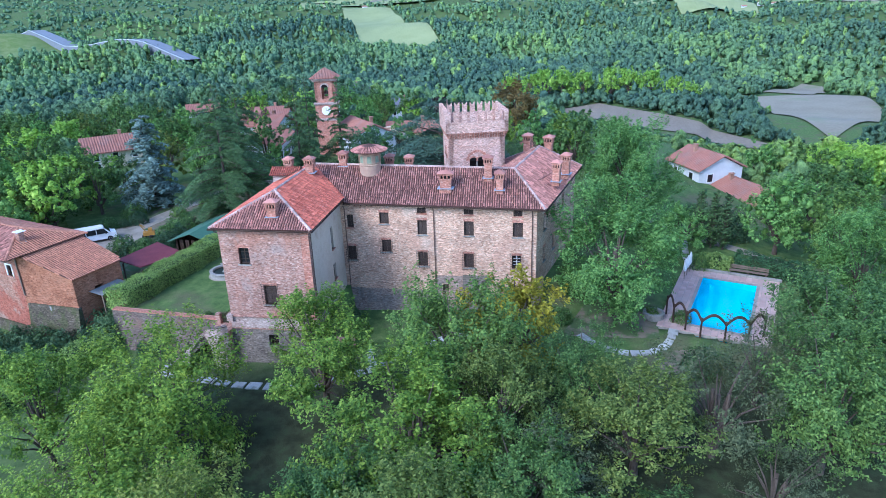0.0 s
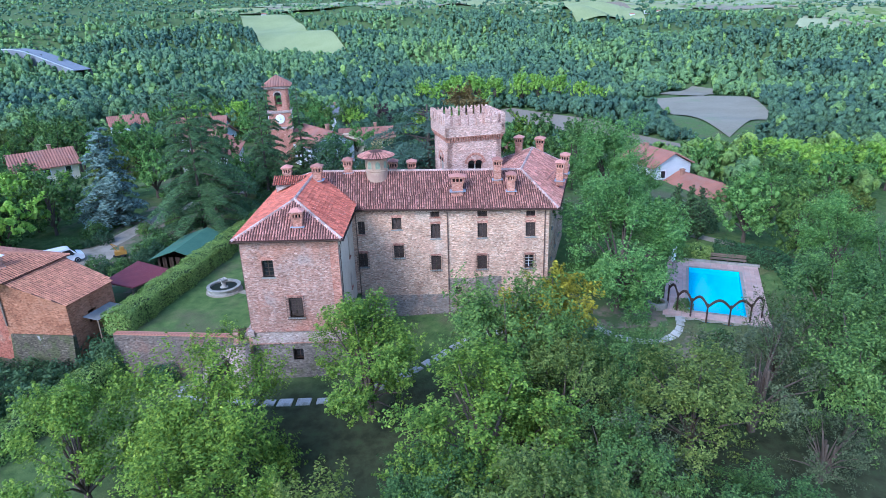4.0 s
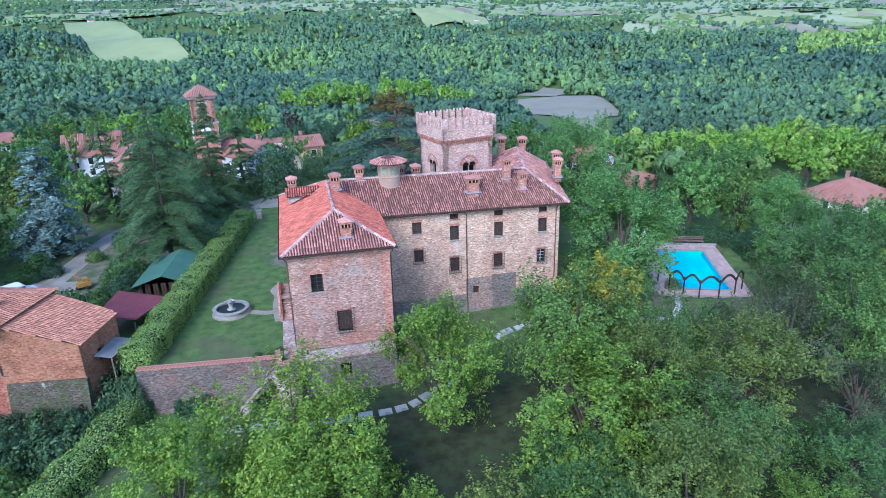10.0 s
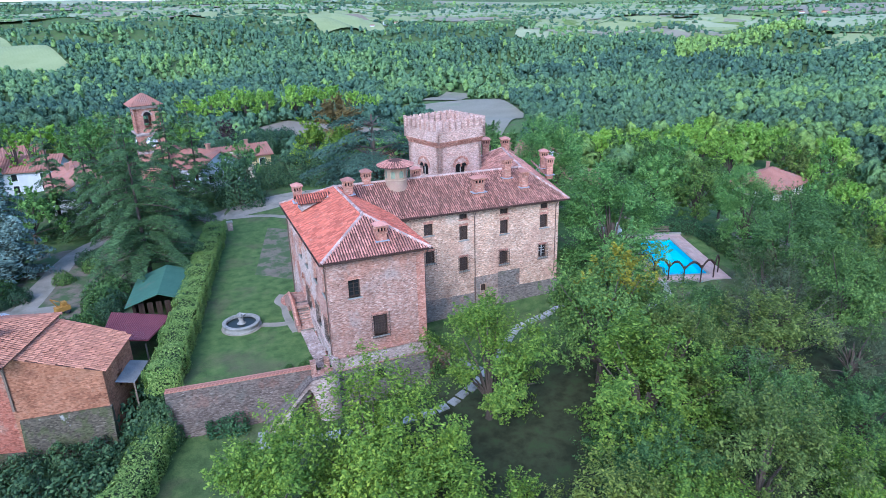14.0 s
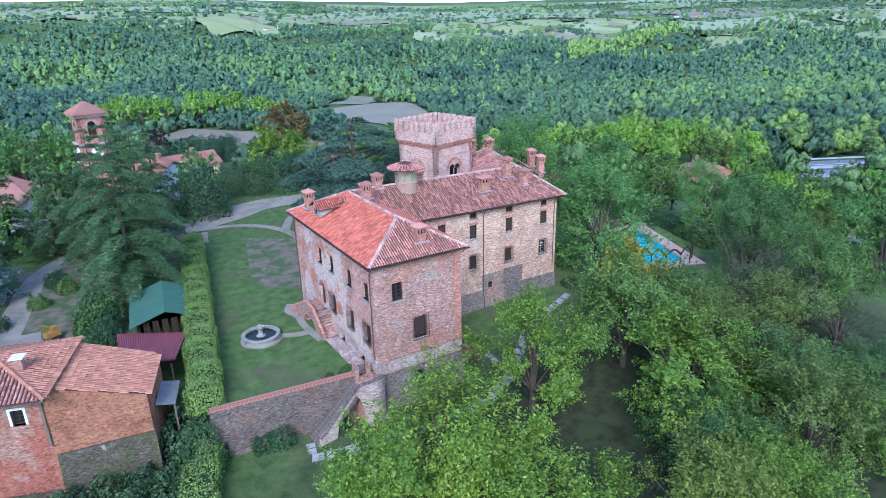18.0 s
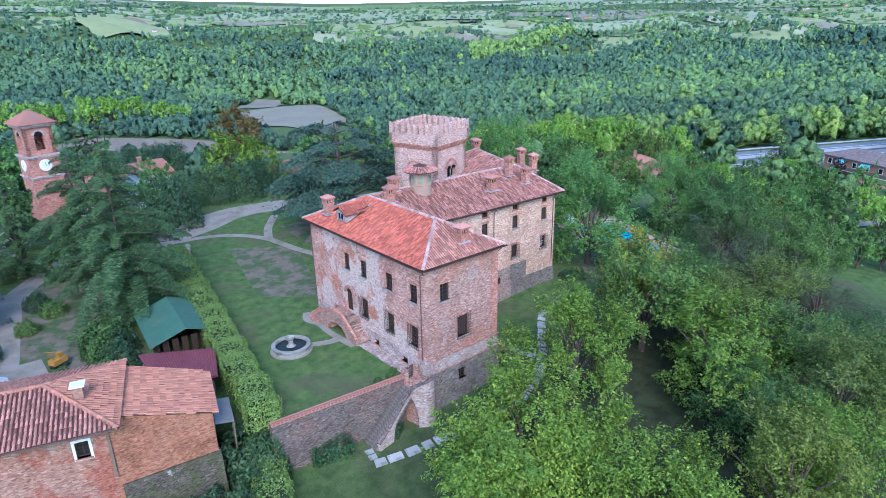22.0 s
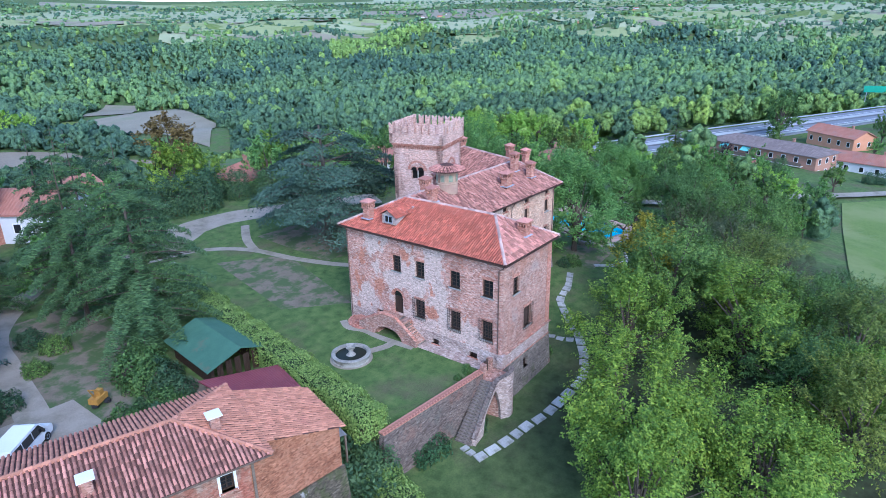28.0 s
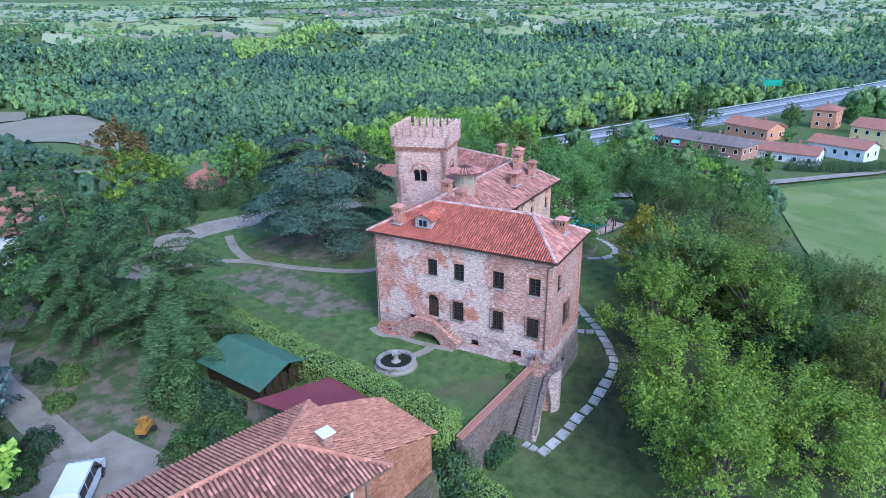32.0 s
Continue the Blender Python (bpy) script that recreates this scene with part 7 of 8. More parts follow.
A1 = broadleaf("deciduous_tree", 8.6, 5.4, 4.4, 24700, 0.197, LEAF_BRIGHT, 11, "wide bright green bushy tree in the park grass", 40, 2)
A2 = broadleaf("deciduous_tree", 10.5, 4.4, 5.0, 22100, 0.197, LEAF_BRIGHT, 12, "tall bright green tree in the park grass", 36)
A3 = broadleaf("deciduous_tree", 10.0, 4.7, 4.8, 18200, 0.210, LEAF_MID, 13, "leafy mid-green tree in the park", 38)
A4 = broadleaf("deciduous_tree", 10.5, 4.7, 4.9, 15399, 0.202, LEAF_OLIVE, 14, "yellow-olive tree with thin late-summer leaves", 30)
A5 = broadleaf("deciduous_tree", 9.0, 3.6, 3.8, 7000, 0.26, LEAF_YELLOW, 15, "tree with leaves turning golden yellow", 28)
A6 = broadleaf("deciduous_tree", 14.8, 5.4, 7.1, 32400, 0.244, LEAF_FRESH, 16, "tall full green tree beside the castle", 46)
A7 = broadleaf("deciduous_tree", 9.2, 4.0, 4.3, 16250, 0.189, LEAF_BRIGHT, 17, "small light green tree before the wing", 26)
A8 = broadleaf("deciduous_tree", 9.0, 4.0, 4.2, 7279, 0.168, LEAF_GREY, 18, "thin grey-olive tree losing its leaves", 30, 3)
plant(A1, -0.6, -12.4, 1.2, 0.0, 1.15)
plant(A7, -8.0, -15.5, 1.1, 2.6)
plant(A1, 1.2, -21.5, 1.1, 0.9, 0.95)
plant(A7, 11.2, -7.0, 1.22, 0.4, 1.12)
plant(A3, 22.4, -6.8, 1.18, 1.0, 1.2)
plant(A5, 26.6, -2.8, 1.2, 0.3, 1.1)
plant(A2, 20.2, -15.6, 1.3, 0.7, 0.95)
plant(A1, 15.2, -26.5, 0.9, 2.0)
plant(A6, 36.3, 10.7, 1.08, 0.2, 0.97)
plant(A6, 40.5, 31.5, 1.0, 2.2)
for i, (k, x, y, s, sz) in enumerate([(A4, 35.5, -12.5, 1.12, 0.85), (A4, 22.0, -24.5, 1.0, 0.95), (A4, 9.5, -26.2, 0.95, 0.95), (A8, 41.5, -9.6, 1.15, 1.15), (A3, 49.0, -10.0, 1.05, 1.1), (A3, 53.0, 0.5, 1.1, 1.1), (A3, 36.5, -22.0, 0.8, 0.6), (A8, 46.5, -2.6, 1.0, 1.0),
                                      (A3, 59.5, -4.0, 0.8, 0.8), (A3, 62.0, 6.0, 1.1, 1.1), (A6, 61.5, 14.0, 0.8, 0.8), (A8, 29.5, -16.5, 1.0, 0.8), (A4, 26.0, -12.0, 0.9, 0.9), (A3, 32.0, -7.0, 0.75, 0.8), (A3, 28.0, -19.0, 0.85, 0.8), (A1, 30.0, -27.0, 0.8, 0.6), (A3, 16.5, -20.8, 0.8, 0.75), (A8, 44.0, -15.0, 0.8, 0.7)]):
    plant(k, x, y, s, i * 1.3, sz)
S1 = shrub("shrub", 1.5, 1.9, 1800, 0.2, LEAF_DARK, 21, "dense dark evergreen garden shrub")
S2 = shrub("shrub", 1.7, 2.0, 1700, 0.22, LEAF_MID, 22, "loose green garden shrub")
for i, (k, x, y, s) in enumerate([(S1, 43.5, 1.8, 1.2), (S2, 9.6, 1.6, 0.8), (S2, 10.8, 4.8, 0.7), (S1, 9.7, 7.5, 0.7), (S1, -15.2, 2.6, 1.3), (S1, -16.2, 0.2, 1.4), (S1, -17.8, -1.8, 1.4), (S1, -20.0, -2.6, 1.6), (S1, -23.0, -3.0, 1.5),
                                  (S1, -26.0, -5.0, 1.6), (S2, -22.0, -7.5, 1.5), (S1, -18.5, 23.5, 1.1), (S2, -19.0, 25.8, 1.4), (S1, -19.2, 21.5, 1.0), (S2, -24.0, 19.3, 1.0), (S1, -22.0, 18.0, 0.9), (S2, -20.6, 19.2, 0.9), (S2, 48.0, 24.8, 0.9), (S2, 49.8, 25.0, 0.8), (S1, -4.0, 0.1, 0.7), (S1, -28.5, 30.0, 0.9), (S2, -31.0, 33.0, 1.0), (S2, 43.2, 10.2, 0.6), (S2, 40.4, 11.2, 0.5), (S1, 59.0, 15.0, 1.3), (S2, 58.5, 12.0, 1.5), (S2, -2.4, 2.0, 0.25), (S2, -3.6, 2.2, 0.22), (S2, -1.7, 2.6, 0.22), (S2, 31.0, 8.4, 0.7), (S1, 29.8, 9.0, 0.6), (S2, -19.8, 23.6, 1.1), (S1, -18.9, 20.3, 0.95), (S2, -20.6, 17.6, 0.8), (S1, -21.8, 20.6, 0.6), (S1, -24.0, 0.5, 1.3), (S1, -21.5, 1.2, 1.2), (S1, -19.0, 0.6, 1.2), (S1, -27.5, 0.0, 1.4), (S2, -14.9, 1.6, 1.2), (S1, -15.3, 4.0, 1.9), (S1, -14.8, 2.9, 1.5), (S2, -31.5, 27.5, 0.8), (S1, -29.8, 28.8, 0.5), (S1, -22.5, 40.0, 0.9), (S2, -21.5, 37.0, 0.8), (S2, -24.5, 34.0, 0.7)]):
    plant(k, x, y, s, i * 0.9)
C1 = conifer("conifer", 20.5, 7.8, 46000, 0.40, NEEDLE, 31, "tall drooping dark green conifer by the sheds", 0.15, 0.24, whorls=19, power=0.75, base=0.08, slim=0.17)
C2 = conifer("conifer", 19.5, 5.0, 16000, 0.46, NEEDLE, 32, "slim dark green fir behind the lawn", 0.2, 0.26, whorls=20, slim=0.18)
CB = conifer("blue_spruce", 15.0, 4.6, 14000, 0.46, NEEDLE_BLUE, 33, "silver-blue spruce beside the farm track", 0.12, 0.34, whorls=32, power=0.5)
plant(C1, -15.0, 31.5, 1.0)
plant(C1, -16.5, 41.0, 0.92, 2.0)
plant(C2, -12.0, 59.0, 0.95)
plant(C2, -7.5, 63.0, 0.92, 1.0)
plant(C2, -11.0, 50.7, 0.98, 2.4)
plant(CB, -30.3, 37.8, 1.0)
plant(C2, -27.0, 56.0, 0.9, 0.5)
plant(C2, -22.0, 51.0, 0.85, 3.5)
CD = cedar("cedar_tree", 17.0, 10.8, 40000, 0.32, NEEDLE_CEDAR, 34, "huge spreading blue-green cedar beside the drive")
plant(CD, 15.8, 38.6, 1.0)
CY = conifer("cypress", 7.5, 0.75, 1500, 0.4, NEEDLE, 35, "slim dark cypress by the drive", -0.9, whorls=26, power=0.4)
for x, y in ((49.0, 30.2), (50.6, 29.6), (52.0, 29.4)):
    plant(CY, x, y, 1.0, x)
RUS = broadleaf("deciduous_tree", 15.0, 5.4, 6.6, 8000, 0.5, LEAF_RUST, 41, "round tree turning russet brown", 40)
plant(RUS, 23.5, 90.0, 0.95, 0.0, 0.80)
M1 = broadleaf("deciduous_tree", 10.5, 4.9, 5.0, 2295, 0.541, LEAF_FRESH, 51, "green tree in the village gardens", 30, full=0.4)
M2 = broadleaf("deciduous_tree", 11.5, 4.6, 5.5, 2295, 0.541, LEAF_MID, 52, "deep green tree in the village gardens", 30, full=0.4)
M3 = broadleaf("deciduous_tree", 11.0, 5.0, 5.0, 2835, 0.508, LEAF_LIME, 53, "lime green tree of the slope", 30, full=0.4)
M4 = broadleaf("deciduous_tree", 9.0, 4.7, 4.3, 2700, 0.492, LEAF_OLIVE, 54, "olive green tree of the slope", 28, full=0.4)
EVG = shrub("evergreen_tree", 3.2, 6.2, 3200, 0.34, LEAF_DARK, 55, "rounded dark evergreen by the drive")
for i, (x, y, s) in enumerate([(13.0, 65.0, 1.0), (17.0, 68.5, 0.9), (9.0, 66.5, 0.95), (21.0, 66.0, 0.8), (24.0, 62.5, 0.75), (26.5, 60.0, 0.7), (-1.4, 57.6, 1.25), (5.0, 67.0, 0.8), (29.5, 57.5, 0.7), (3.5, 97.0, 0.9), (8.5, 98.5, 0.95), (13.0, 99.0, 0.9), (-1.0, 94.0, 0.8)]):
    plant(EVG, x, y, s, i)
M5 = broadleaf("deciduous_tree", 9.2, 5.0, 4.5, 6000, 0.42, LEAF_BRIGHT, 58, "round bright green tree behind the drive", 34, full=0.4)
for x, y, c in ((14.6, 75.5, 1.0), (20.5, 78.0, 0.85), (33.0, 70.0, 0.9)):
    plant(M5, x, y, c, x)
N1 = broadleaf("deciduous_tree", 10.5, 5.0, 5.2, 6500, 0.36, LEAF_FRESH, 61, "full green tree round the castle grounds", 34, full=0.4)
N2 = broadleaf("deciduous_tree", 11.0, 4.8, 5.4, 6500, 0.36, LEAF_MID, 62, "dense deep green tree round the castle grounds", 34, full=0.4)
PL = broadleaf("deciduous_tree", 8.0, 3.0, 3.0, 2000, 0.42, LEAF_PLUM, 56, "dark plum-leaved tree among houses")
plant(PL, 2.0, 124.0, 1.0)
POP = broadleaf("poplar", 16.0, 2.2, 6.8, 2000, 0.5, LEAF_LIME, 57, "slim yellow-green poplar behind the village", 30)
for x, y in ((-42, 92), (-38.5, 94), (-36, 95)):
    plant(POP, x, y, 0.8, x)
for i, (k, x, y, c) in enumerate([(N1, 42, 58, 0.9), (N1, 58.5, 30, 1.0), (N2, 63.5, 25.5, 0.9), (N2, 38.5, 48, 0.95), (N1, 46.5, 28, 0.6), (N2, 66, 38, 0.9), (N1, 79, 18, 0.8), 
                                  (N2, -45, 36, 1.0), (N1, -46, 29, 0.9), (N2, -38.5, 26, 0.75), (N1, -38, 17, 0.7), (N2, -41, 46, 0.55), (N1, -35, 45, 0.5), (N2, -37, 34, 0.8), (N1, -43, 41, 0.55), (M4, -54, 40, 0.9), (M2, -51, 34, 1.0), (M1, -30, 52, 0.8), (M2, -21, 60, 0.9), (M1, -15, 51, 0.7), (M1, -2, 66, 0.7), (M4, -42, 22, 0.8), (M2, 35, 62, 0.9), (M1, 29, 68, 0.9), (M1, 1, 76, 0.7)]):
    plant(k, x, y, c, i * 1.7)
for i, (x, y, c) in enumerate([(47.5, 33.5, 0.55), (49.5, 34.5, 0.6), (52.0, 34.0, 0.6), (54.5, 33.5, 0.6)]):
    plant(EVG, x, y, c, i)
plant(EVG, -14.3, 1.9, 0.6, 0.4, 0.62)


# ---- village and distance ----
def house(name, x, y, w, d, h, turn, wall, roof, label, kind="hip", pitch=0.45, floors=2, z=None, balcony=False, shade=None):
    """A rendered house: walls, tiled roof with overhang, chimney, windows and a door on each floor."""
    z = gz(x, y) if z is None else z
    M = Matrix.Translation((x, y, z)) @ Matrix.Rotation(radians(turn), 4, "Z")
    t = thing(name, (x, y, z), label, "house")
    part("wall", Mesh().box((0, 0, h / 2 - 1.0), (w, d, h + 2.0), m=M), wall, t)
    o = 0.55
    a, b, rz = w / 2 + o, d / 2 + o, h + pitch * (d / 2 + o)
    c = [(-a, -b, h), (a, -b, h), (a, b, h), (-a, b, h)]
    if kind == "hip":
        r = [(-(a - b * 0.95), 0, rz), (a - b * 0.95, 0, rz)]
    else:
        r = [(-a, 0, rz), (a, 0, rz)]
    faces = [[c[0], c[1], r[1], r[0]], [c[1], c[2], r[1]], [c[2], c[3], r[0], r[1]], [c[3], c[0], r[0]]]
    if kind != "hip":
        for s in (-1, 1):
            g = Mesh().add([M @ Vector(p) for p in ((s * w / 2, -d / 2, h), (s * w / 2, d / 2, h), (s * w / 2, 0, h + pitch * d / 2))], [(0, 1, 2)])
            part("gable", g, wall, t)
        faces = [faces[0], faces[2]]
    for i, fc in enumerate(faces):
        pts = [M @ Vector(p) for p in fc]
        k = len(pts)
        low = [p - Vector((0, 0, 0.14)) for p in pts]
        s = part("roof", Mesh().add([*pts, *low], [tuple(range(k)), tuple(reversed(range(k, 2 * k)))] + [(j, (j + 1) % k, k + (j + 1) % k, k + j) for j in range(k)]), roof, t)
        part("roof_tiles", fast_data("roof_tiles", *tiled([tuple(p) for p in pts], 0.5, 0.9, rise=0.1, seed=int(abs(x) + i))), roof, s, kind="stuff")
    part("chimney", Mesh().box((w * 0.18, d * 0.12, rz), (0.6, 0.6, 1.5), m=M).box((w * 0.18, d * 0.12, rz + 0.75), (0.8, 0.8, 0.12), m=M), HOUSE_BRICK, t)
    fh = h / floors
    for k in range(floors):
        for sx, sy, ln in ((0, -1, w), (0, 1, w), (1, 0, d), (-1, 0, d)):
            n = max(1, int(ln / 3.4))
            for i in range(n):
                u = (i + 0.5) * ln / n - ln / 2
                R = M @ (Matrix.Rotation(0 if sy else math.pi / 2, 4, "Z"))
                off = (d / 2 if sy else w / 2) * (sy if sy else -sx)
                zz = k * fh + fh * 0.52
                fr = Mesh().box((u, off, zz), (1.25, 0.10, 1.55), m=R)
                win = part("window", fr, PAINT_WHITE if shade is None else shade, t)
                part("pane", Mesh().box((u, off + math.copysign(0.03, off), zz), (0.98, 0.09, 1.3), m=R), GLASS, win)
    if balcony:
        for k in range(1, floors):
            bal = part("balcony", Mesh().box((0, -d / 2 - 0.6, k * fh), (w * 0.8, 1.2, 0.15), m=M), PAINT_WHITE, t)
            part("railing", Mesh().box((0, -d / 2 - 1.15, k * fh + 0.55), (w * 0.8, 0.05, 0.9), m=M), WOOD_GREY, bal)
        AWN = surface("turquoise awning", ((0.3, (0.12, 0.45, 0.43)), (0.6, (0.2, 0.56, 0.53))), 1.0, rough=0.8)
        for u in (-w * 0.33, -w * 0.12):
            part("awning", Mesh().add([M @ Vector(p) for p in ((u - 1.3, -d / 2 - 0.05, h - 0.3), (u + 1.3, -d / 2 - 0.05, h - 0.3), (u + 1.3, -d / 2 - 1.5, h - 1.3), (u - 1.3, -d / 2 - 1.5, h - 1.3), (u - 1.3, -d / 2 - 0.05, h - 0.36), (u + 1.3, -d / 2 - 0.05, h - 0.36), (u + 1.3, -d / 2 - 1.5, h - 1.36), (u - 1.3, -d / 2 - 1.5, h - 1.36))], [(0, 3, 2, 1), (4, 5, 6, 7), (2, 3, 7, 6)]), AWN, t)
    return t


ROOF_BROWN = surface("brown concrete roof tiles", ((0.3, (0.16, 0.125, 0.115)), (0.6, (0.25, 0.20, 0.185))), 1.0, rough=0.85, island=0.2)
# bell tower
bx, by, bt = -14.1, 77.0, radians(10)
bell = thing("bell_tower", (bx, by, -3), "old brick bell tower with clock and tiled pyramid roof", "bell tower")
BM = Matrix.Translation((bx, by, 0)) @ Matrix.Rotation(bt, 4, "Z")
part("shaft", Mesh().box((0, 0, 3.3), (4.3, 4.3, 13.4), m=BM), BRICK_RED, bell)
for z, f in ((6.9, 4.75), (10.05, 4.8), (14.7, 4.95)):
    part("cornice", Mesh().box((0, 0, z), (f, f, 0.28), m=BM).box((0, 0, z - 0.24), (f - 0.25, f - 0.25, 0.2), m=BM), BRICK_PALE, bell)
for s0, s1 in (((-2.0, -2.0), (2.0, -2.0)), ((2.0, -2.0), (2.0, 2.0)), ((2.0, 2.0), (-2.0, 2.0)), ((-2.0, 2.0), (-2.0, -2.0))):
    p0, p1 = BM @ Vector((*s0, 0)), BM @ Vector((*s1, 0))
    part("belfry_wall", wall_panel(Mesh(), (p0.x, p0.y), (p1.x, p1.y), 10.0, 14.6, [(1.35, 2.65, 10.9, 13.1)], 0.5), BRICK_RED, bell)
    m = frame_of((p0.x, p0.y), (p1.x, p1.y), 2.0, 13.1)
    ar = Mesh()
    for i in range(10):
        q0, q1 = math.pi * i / 10, math.pi * (i + 1) / 10
        ar.add([m @ Vector((r * math.cos(q), y, r * math.sin(q))) for y in (-0.06, 0.1) for r, q in ((0.62, q0), (0.9, q0), (0.9, q1), (0.62, q1))], [(0, 1, 2, 3), (7, 6, 5, 4), (1, 5, 6, 2), (0, 4, 5, 1), (3, 2, 6, 7), (0, 3, 7, 4)])
    part("arch", ar, BRICK_PALE, bell)
    dk = [(0.62 * math.cos(math.pi * i / 10), 0.62 * math.sin(math.pi * i / 10)) for i in range(11)]
    part("arch_shade", Mesh().add([m @ Vector((u, -0.01, w)) for u, w in dk], [tuple(range(11))]), DARK_ROOM, bell)
    mc = frame_of((p0.x, p0.y), (p1.x, p1.y), 2.0, 8.6, -0.2)
    disc = Mesh().lathe([(0.02, 0.0), (0.86, 0.0), (0.9, 0.05), (0.9, 0.12)], 24)
    rot = mc @ Matrix.Rotation(math.pi / 2, 4, "X")
    disc.v = [tuple(rot @ Vector((p[0], p[1], 0.12 - p[2]))) for p in disc.v]
    clock = part("clock_face", disc, PAINT_WHITE, bell, "plain white round clock face")
    part("clock_pointer", Mesh().box((0.0, -0.14, 0.2), (0.06, 0.03, 0.55), m=mc).box((0.16, -0.14, 0.0), (0.36, 0.03, 0.06), m=mc), IRON, clock)
part("bell", Mesh().lathe([(0.55, 0), (0.45, 0.2), (0.32, 0.6), (0.1, 0.75)], 14, (bx, by, 11.6)), COPPER, bell)
rf = [BM @ Vector(p) for p in ((-2.75, -2.75, 14.85), (2.75, -2.75, 14.85), (2.75, 2.75, 14.85), (-2.75, 2.75, 14.85), (0, 0, 16.8))]
pyr = part("roof", Mesh().add(rf, [(0, 1, 4), (1, 2, 4), (2, 3, 4), (3, 0, 4), (3, 2, 1, 0)]), ROOF_RED, bell)
part("roof_tiles", fast_data("roof_tiles", *join_arrays([tiled([tuple(rf[i]), tuple(rf[(i + 1) % 4]), tuple(rf[4])], 0.3, 0.5, seed=i) for i in range(4)])), ROOF_RED, pyr, kind="stuff")

house("church", -25.5, 69.0, 17.0, 8.5, 5.2, 100, HOUSE_WHITE, ROOF_RED, "white church nave under a red clay roof", "gable", 0.5, 1, z=-1.5)
house("church_nave", -6.8, 76.0, 12.0, 9.0, 4.4, -54, HOUSE_WHITE, ROOF_RED, "white church nave with a broad red clay roof", "gable", 0.5, 1, z=-0.4)
front = thing("baroque_chapel", (-0.9, 76.6, -4), "curved cream baroque chapel front", "chapel")
cur = [(-4, -4), (4, -4), (4, 1.5)] + [(4 * math.cos(a), 1.5 + 3.4 * math.sin(a)) for a in np.linspace(0.15, math.pi - 0.15, 11)] + [(-4, 1.5)]
FM = Matrix.Translation((-0.9, 76.6, 0)) @ Matrix.Rotation(radians(-28), 4, "Z")
part("facade", Mesh().strip(cur, FM, 0.8), HOUSE_CREAM, front)
part("moulding", Mesh().tube([FM @ Vector((u, -0.05, z)) for u, z in cur[2:]], 0.22, 5), PLASTER_EAST, front)
part("arched_window", Mesh().strip([(-1.3, 0.5), (1.3, 0.5)] + [(1.3 * math.cos(a), 1.8 + 1.3 * math.sin(a)) for a in np.linspace(0, math.pi, 9)], FM @ Matrix.Translation((0, -0.08, 0)), 0.1), PAINT_WHITE, front)
house("village_house", 1.5, 88.0, 11.0, 7.5, 2.9, 8, HOUSE_YELLOW, ROOF_RED, "low yellow house with red clay roof", "gable", 0.42, 1, z=-0.5)
house("village_house", 31.5, 78.5, 10.0, 9.0, 3.0, 15, HOUSE_CREAM, ROOF_RED, "cream house with a pinkish hipped roof", "hip", 0.45, 1, z=-2.5)
house("village_house", -24.0, 190.0, 16.0, 12.0, 6.4, 20, HOUSE_WHITE, ROOF_SLATE, "white two-storey house with hipped slate roof", "hip", 0.5)
house("village_house", -60.0, 250.0, 20.0, 11.0, 7.0, -15, HOUSE_WHITE, ROOF_SLATE, "white house with grey slate roof", "hip", 0.5)
house("village_house", -45.0, 118.0, 12.0, 9.0, 5.5, 10, HOUSE_WHITE, ROOF_RED, "white village house with red roof", "gable", 0.5)
house("village_house", -61.5, 73.5, 11.0, 8.0, 4.0, 40, HOUSE_CREAM, ROOF_RED, "low cream house with bright red roof", "gable", 0.6)
house("village_house", -36.0, 96.0, 10.0, 8.0, 4.5, -10, HOUSE_WHITE, ROOF_RED, "white cottage with red roof", "gable", 0.5)
house("village_house", -75.0, 140.0, 10.0, 8.0, 5.0, 30, HOUSE_WHITE, ROOF_RED, "white house with red roof", "gable", 0.5)
house("farmhouse", 58.5, 68.0, 9.5, 8.5, 6.2, 112, HOUSE_WHITE, ROOF_RED, "white gabled farmhouse with red roof", "gable", 0.5, z=-6.5)
house("farm_wing", 63.5, 60.0, 15.0, 7.5, 3.0, 112, HOUSE_BRICK, ROOF_RED, "low farm wing with red clay roof", "gable", 0.42, 1, z=-6.3)
house("village_house", 106.0, 49.0, 14.0, 11.0, 4.2, 20, HOUSE_CREAM, ROOF_RED, "single house with red hipped roof among trees", "hip", 0.5, z=-11.8)
house("apartment_house", 164.0, 10.0, 33.0, 11.0, 6.2, -110, HOUSE_BRICK, ROOF_BROWN, "brick apartment house with white balconies and awnings", "hip", 0.32, 2, z=-16.0, balcony=True)
house("village_house", 167.0, -14.5, 19.0, 9.0, 3.6, -102, HOUSE_WHITE, ROOF_RED, "long house with red clay roof", "gable", 0.4, 1, z=-15.6)
house("village_house", 208.0, -3.0, 18.0, 9.0, 4.2, -125, HOUSE_ORANGE, ROOF_RED, "red brick house with tiled roof", "gable", 0.45, 1, z=-16.4)
house("village_house", 238.0, -26.0, 9.0, 8.0, 7.0, -15, HOUSE_ORANGE, ROOF_RED, "orange rendered two-storey house below the hill", "hip", 0.4, z=-16.4)
house("village_house", 184.0, -30.0, 17.0, 9.0, 3.8, -118, HOUSE_WHITE, ROOF_RED, "white house with bright red roof", "gable", 0.4, 1, z=-16.0)
house("village_house", 207.0, -43.0, 18.0, 11.0, 6.0, -120, HOUSE_YELLOW, ROOF_RED, "yellow rendered two-storey house below the hill", "gable", 0.42, z=-16.2)
